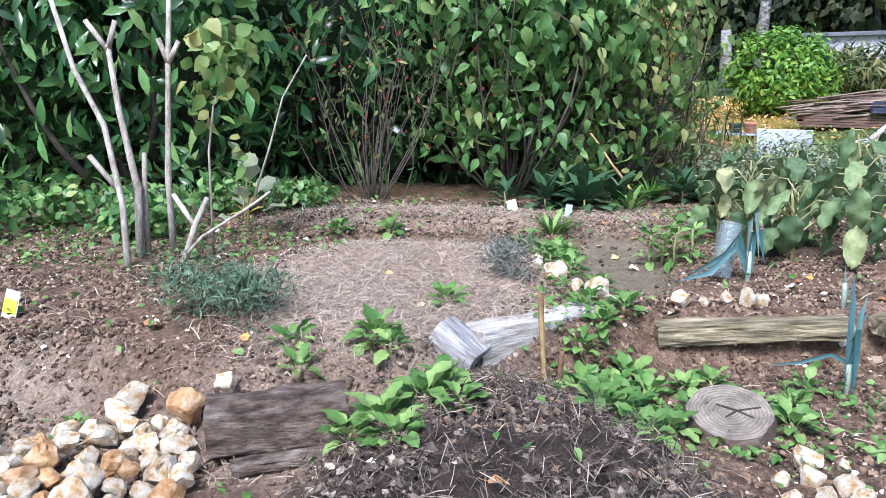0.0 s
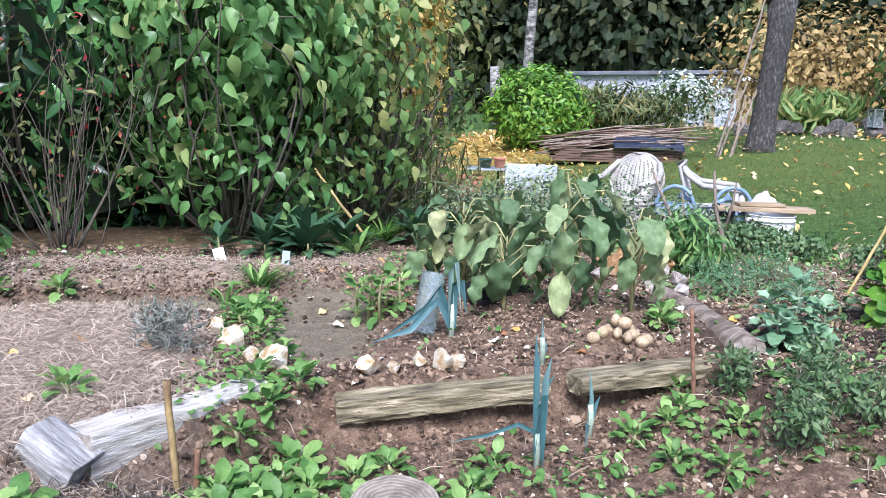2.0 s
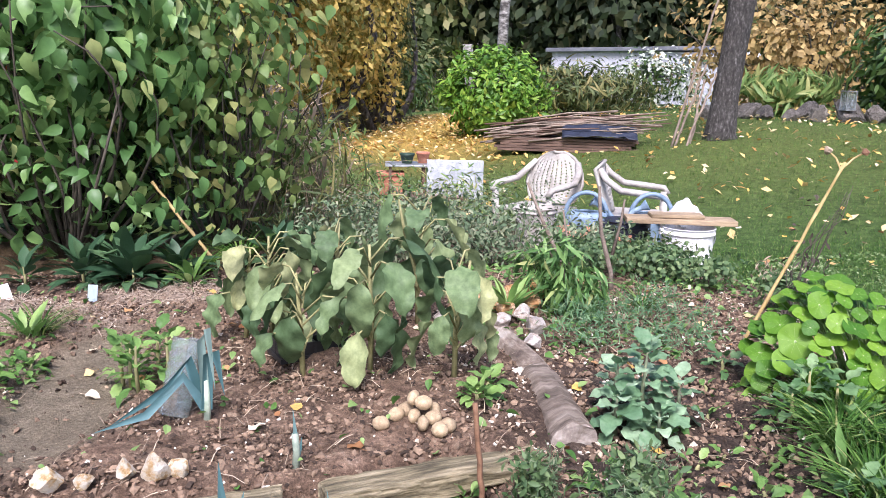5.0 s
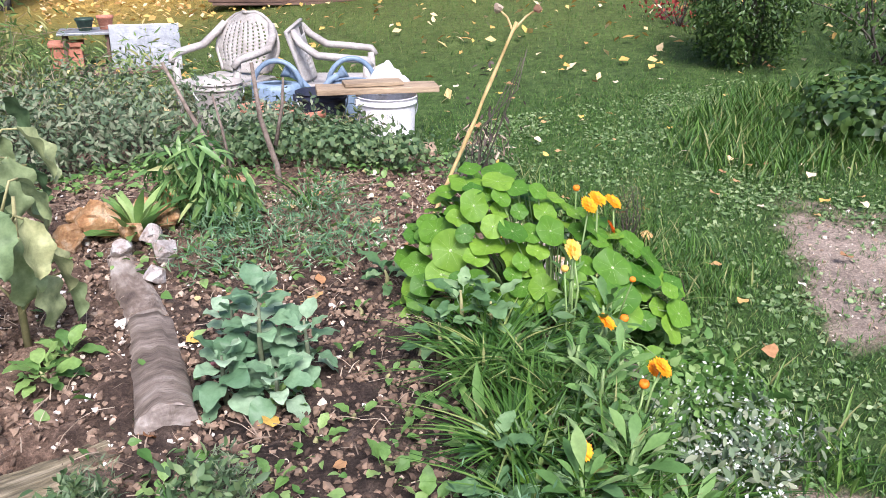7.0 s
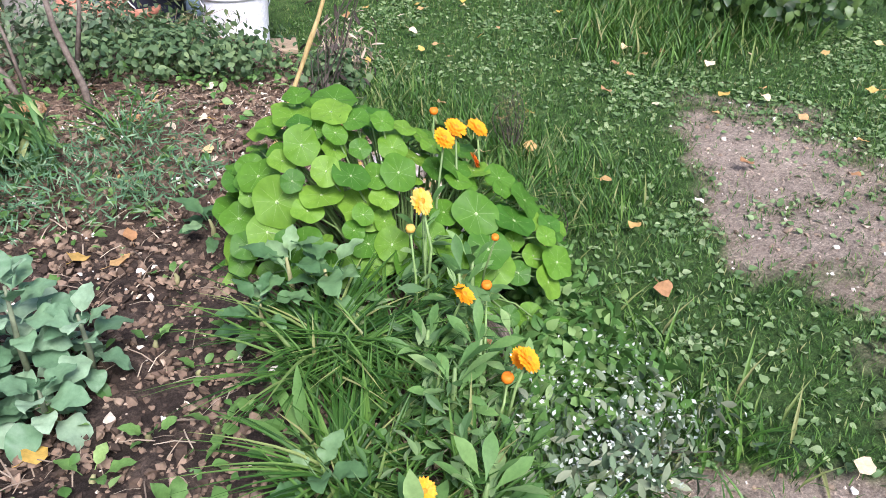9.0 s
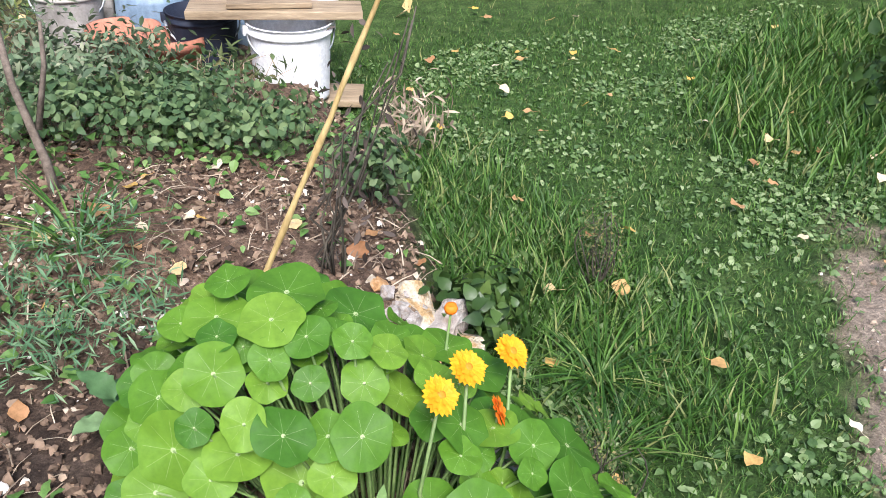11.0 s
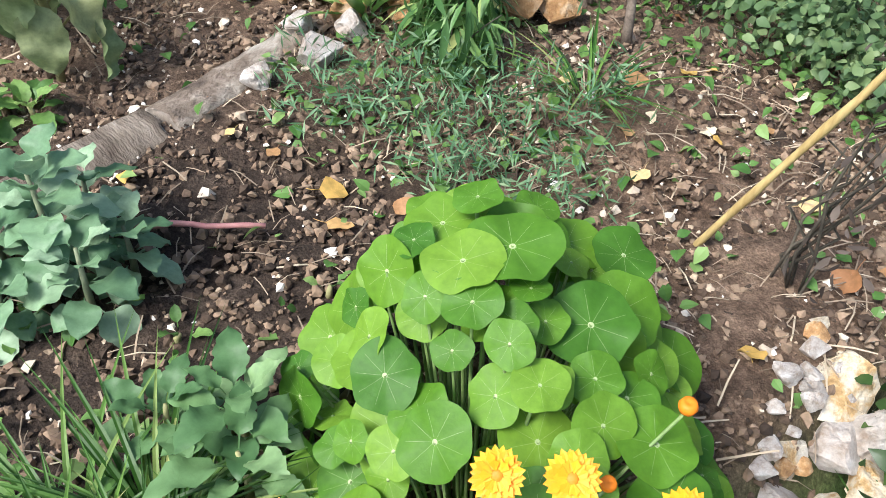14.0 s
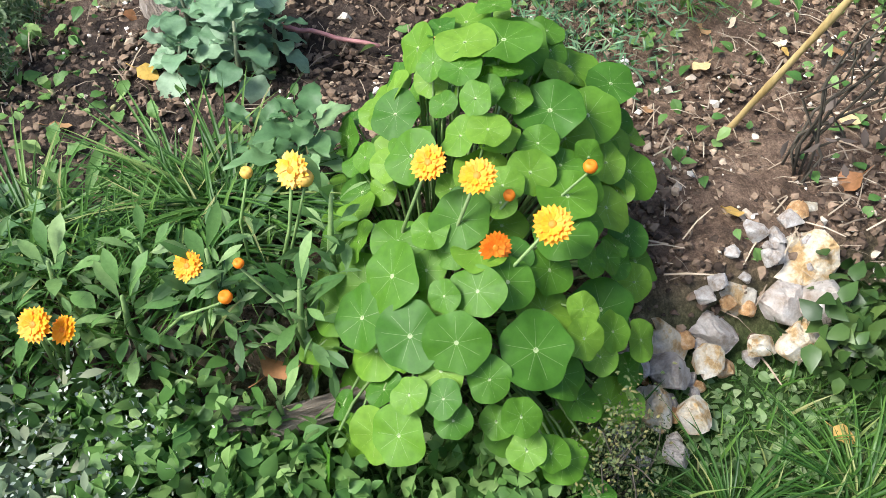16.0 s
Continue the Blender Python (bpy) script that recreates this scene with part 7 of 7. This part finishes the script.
# table with pots far back
tx, ty = 3.60, 9.3
tz = stand(tx, ty)
t = thing("garden_table", (tx, ty, tz), "small grey table with thin wooden legs", "table", turn=-6)
part("tabletop", box_bm(0.95, 0.55, 0.03, (0, 0, 0.42), 0.005), METAL, t)
for sx in (-0.4, 0.1):
    for sy in (-0.22, 0.22):
        part("leg", box_bm(0.04, 0.04, 0.42, (sx, sy, 0), 0.003), DARKWOOD, t)
t.scale = (0.6, 0.6, 0.62)
t = thing("garden_screen", (tx + 0.3, ty - 0.3, tz), "grey white weathered panel leaning at the table", "panel", turn=-8)
part("board", box_bm(0.5, 0.03, 0.34, (0, 0, 0), 0.004, (-8, 0, 0)), METAL, t)


def pot(x, y, z, r, h, mat, label):
    t = thing("flower_pot", (x, y, z), label, "flower pot", "pots")
    part("body", mesh_of("body", *lathe([(0, 0), (r * 0.72, 0), (r * 0.95, h * 0.8), (r * 1.06, h * 0.8), (r * 1.06, h), (r * 0.92, h), (r * 0.7, 0.02), (0, 0.02)], 24), mat, True), None, t)


pot(tx - 0.09, ty, tz + 0.28, 0.065, 0.09, surface("green_glaze", [(0.3, (0.02, 0.05, 0.035)), (0.7, (0.05, 0.09, 0.06))], 6, 0.4), "dark green glazed pot on the grey table")
pot(tx + 0.06, ty + 0.03, tz + 0.28, 0.06, 0.1, TERRA, "small terracotta pot on the grey table")
t = thing("planter", (3.36, 9.3, stand(3.36, 9.3)), "rectangular terracotta planter on the ground", "planter", turn=-5)
part("trough", box_bm(0.22, 0.16, 0.17, (0, 0, 0), 0.01), TERRA, t)
part("rim", box_bm(0.25, 0.19, 0.035, (0, 0, 0.17), 0.008), TERRA, t)
t = thing("paving_slab", (3.7, 9.05, stand(3.7, 9.05)), "grey brown slab under the table", "slab")
part("slab", box_bm(0.6, 0.35, 0.03, (0, 0, 0), 0.006), DARKWOOD, t)

DULLWOOD = surface("grey_brown_stick", [(0.3, (0.12, 0.09, 0.065)), (0.7, (0.32, 0.26, 0.2))], 12, 0.85, 0, 60, 0.5, 0.004)
# pile of sticks on boards
px, py = 5.72, 11.55
pz = stand(px, py)
t = thing("stick_pile", (px, py, pz), "long pile of sticks and canes on stacked boards", "wood pile", turn=-18)
for k in range(5):
    part("board", box_bm(2.3 + 0.14 * math.sin(k * 2), 0.75, 0.045, (0.03 * math.sin(k * 3), 0, 0.052 * k), 0.006), DARKWOOD, t)
for k in range(95):
    u = rng.uniform(-1, 1)
    zz = 0.28 + 0.42 * max(0, 1 - abs(u)) * rng.random() ** 0.6
    ln = rng.uniform(0.7, 1.35)
    c = Vector((rng.normal() * 0.22 + 0.05 + 0.5 * (zz - 0.28), u * 0.36, zz))
    d = Vector((1, rng.normal() * 0.12, rng.normal() * 0.05 + 0.10))
    part("stick", mesh_of("stick", *tube([c - d * ln, c + Vector((0, 0, rng.normal() * 0.03 + 0.05)), c + d * ln], [0.018, 0.017, 0.011], 5), DULLWOOD if k % 3 else DARKWOOD, True), None, t)
bm = bmesh.new()
bmesh.ops.create_grid(bm, x_segments=22, y_segments=10, size=1)
for v in bm.verts:
    v.co = Vector((v.co.x * 0.62 + 0.55, -0.36 + v.co.y * 0.16, 0.44 + 0.06 * noise.noise(v.co * 4) + 0.1 * v.co.y - 0.05 * v.co.x ** 2))
o = part("tarpaulin", bm, NAVY, t, "crumpled dark blue tarpaulin")
smooth(o.data)
o.modifiers.new("wall", "SOLIDIFY").thickness = 0.01
t.scale = (0.7, 0.7, 0.62)
# poles that lean on the old tree
for k, (dx, dy, h, lean) in enumerate([(-0.78, -0.3, 2.3, 0.75), (-0.72, -0.25, 0.95, 0.5), (-0.6, -0.3, 0.85, 0.5), (-0.5, -0.2, 0.75, 0.3)]):
    bx, by = 7.62 + dx, 11.35 + dy
    rod("leaning_pole", (bx, by, stand(bx, by) - 0.05), (bx + lean, by + 0.35, stand(bx, by) + h), 0.017, 0.013, DULLWOOD, "grey pole leaning at the old tree", "pole", 0.006, 8, 0, "leaning poles")

# garden lantern
lz = stand(10.25, 12.75) + 0.18
t = thing("lantern", (10.27, 12.75, lz), "square glass garden lantern on a boulder", "lantern")
t.scale = (0.55, 0.55, 0.62)
part("base", box_bm(0.3, 0.3, 0.03, (0, 0, 0), 0.004), METAL, t)
part("lid", box_bm(0.3, 0.3, 0.03, (0, 0, 0.42), 0.004), METAL, t)
for sx in (-0.13, 0.13):
    for sy in (-0.13, 0.13):
        part("post", box_bm(0.025, 0.025, 0.39, (sx, sy, 0.03), 0.002), METAL, t)
part("glass", box_bm(0.24, 0.24, 0.385, (0, 0, 0.032), 0.002), PLASTIC, t)

# shed
SHEDWALL = surface("grey_rendered_wall", [(0.3, (0.3, 0.31, 0.34)), (0.7, (0.42, 0.43, 0.47))], 1.2, 0.85, 0, 12, 0.3, 0.01, (1, 1, 1), 0.05)
ROOF = surface("dark_felt_roof", [(0.3, (0.06, 0.065, 0.08)), (0.7, (0.13, 0.135, 0.15))], 2, 0.7)
SHEET = surface("white_corrugated_sheet", [(0.3, (0.6, 0.62, 0.64)), (0.7, (0.8, 0.82, 0.84))], 2, 0.4)
DARKGLASS = shader("dark_window_glass", 0.08)[0]
DARKGLASS.node_tree.nodes["Principled BSDF"].inputs["Base Color"].default_value = (0.02, 0.022, 0.025, 1)
sx0, sy0 = 15.0, 32.0
sz = stand(sx0, sy0)
shed = thing("garden_shed", (sx0, sy0, sz), "long low grey shed with a dark roof", "shed", turn=-27)
part("wall", box_bm(6.0, 3.0, 1.85, (0, 0, 0), 0.02), SHEDWALL, shed)
part("roof", box_bm(6.4, 3.4, 0.14, (0, 0, 1.85), 0.02, (0, -1.5, 0)), ROOF, shed)
w = part("window", box_bm(1.5, 0.06, 0.5, (0.6, -1.5, 0.85), 0.01), DARKWOOD, shed)
part("pane", box_bm(1.38, 0.02, 0.4, (0.6, -1.54, 0.9), 0.004), DARKGLASS, w)
annex = thing("lean_to_shed", (17.3, 30.0, stand(17.3, 30.0)), "small lean-to with a white corrugated roof", "shed", turn=-27)
part("wall", box_bm(2.0, 1.8, 1.65, (0, 0, 0), 0.02), PLANK, annex)
part("door", box_bm(0.7, 0.04, 1.5, (-0.3, -0.92, 0), 0.01), SHEDWALL, annex)
bm = bmesh.new()
bmesh.ops.create_grid(bm, x_segments=80, y_segments=2, size=1)
for v in bm.verts:
    v.co = Vector((v.co.x * 1.3, v.co.y * 1.2, 1.82 + 0.025 * math.sin(v.co.x * 60) + 0.12 * v.co.y))
o = part("roof", bm, SHEET, annex)
o.modifiers.new("sheet", "SOLIDIFY").thickness = 0.01
# birches in front of the wood
BIRCH = surface("birch_bark", [(0.4, (0.05, 0.045, 0.04)), (0.55, (0.24, 0.23, 0.21)), (0.75, (0.5, 0.48, 0.46))], 5, 0.7, 0, 20, 0.3, 0.01, (1, 1, 2.5), 0.05)
for bx, by, h, lean, nm in [(8.0, 24.8, 8.0, 0.3, 0), (7.1, 24.6, 1.75, -0.05, 1)]:
    bz = stand(bx, by)
    t = thing("birch", (bx, by, bz), "pale birch trunk in front of the wood" if not nm else "broken pale birch stump trunk", "tree", "birches")
    part("trunk", mesh_of("trunk", *tube([(0, 0, -0.1), (lean * 0.2, 0, h * 0.3), (lean * 0.7, 0, h * 0.65), (lean * 1.6, 0, h)], [0.16, 0.14, 0.11, 0.06] if not nm else [0.17, 0.16, 0.15, 0.13], 14, 0.1), BIRCH, True), None, t)
    if not nm:
        part("crown", crown_mesh("crown", (lean, 0, h * 0.8), (2.2, 2.0, 2.4), 1100, CHIP, 0.16, AUTUMN, 60, 0.2, 0, 0.2, 1), None, t)
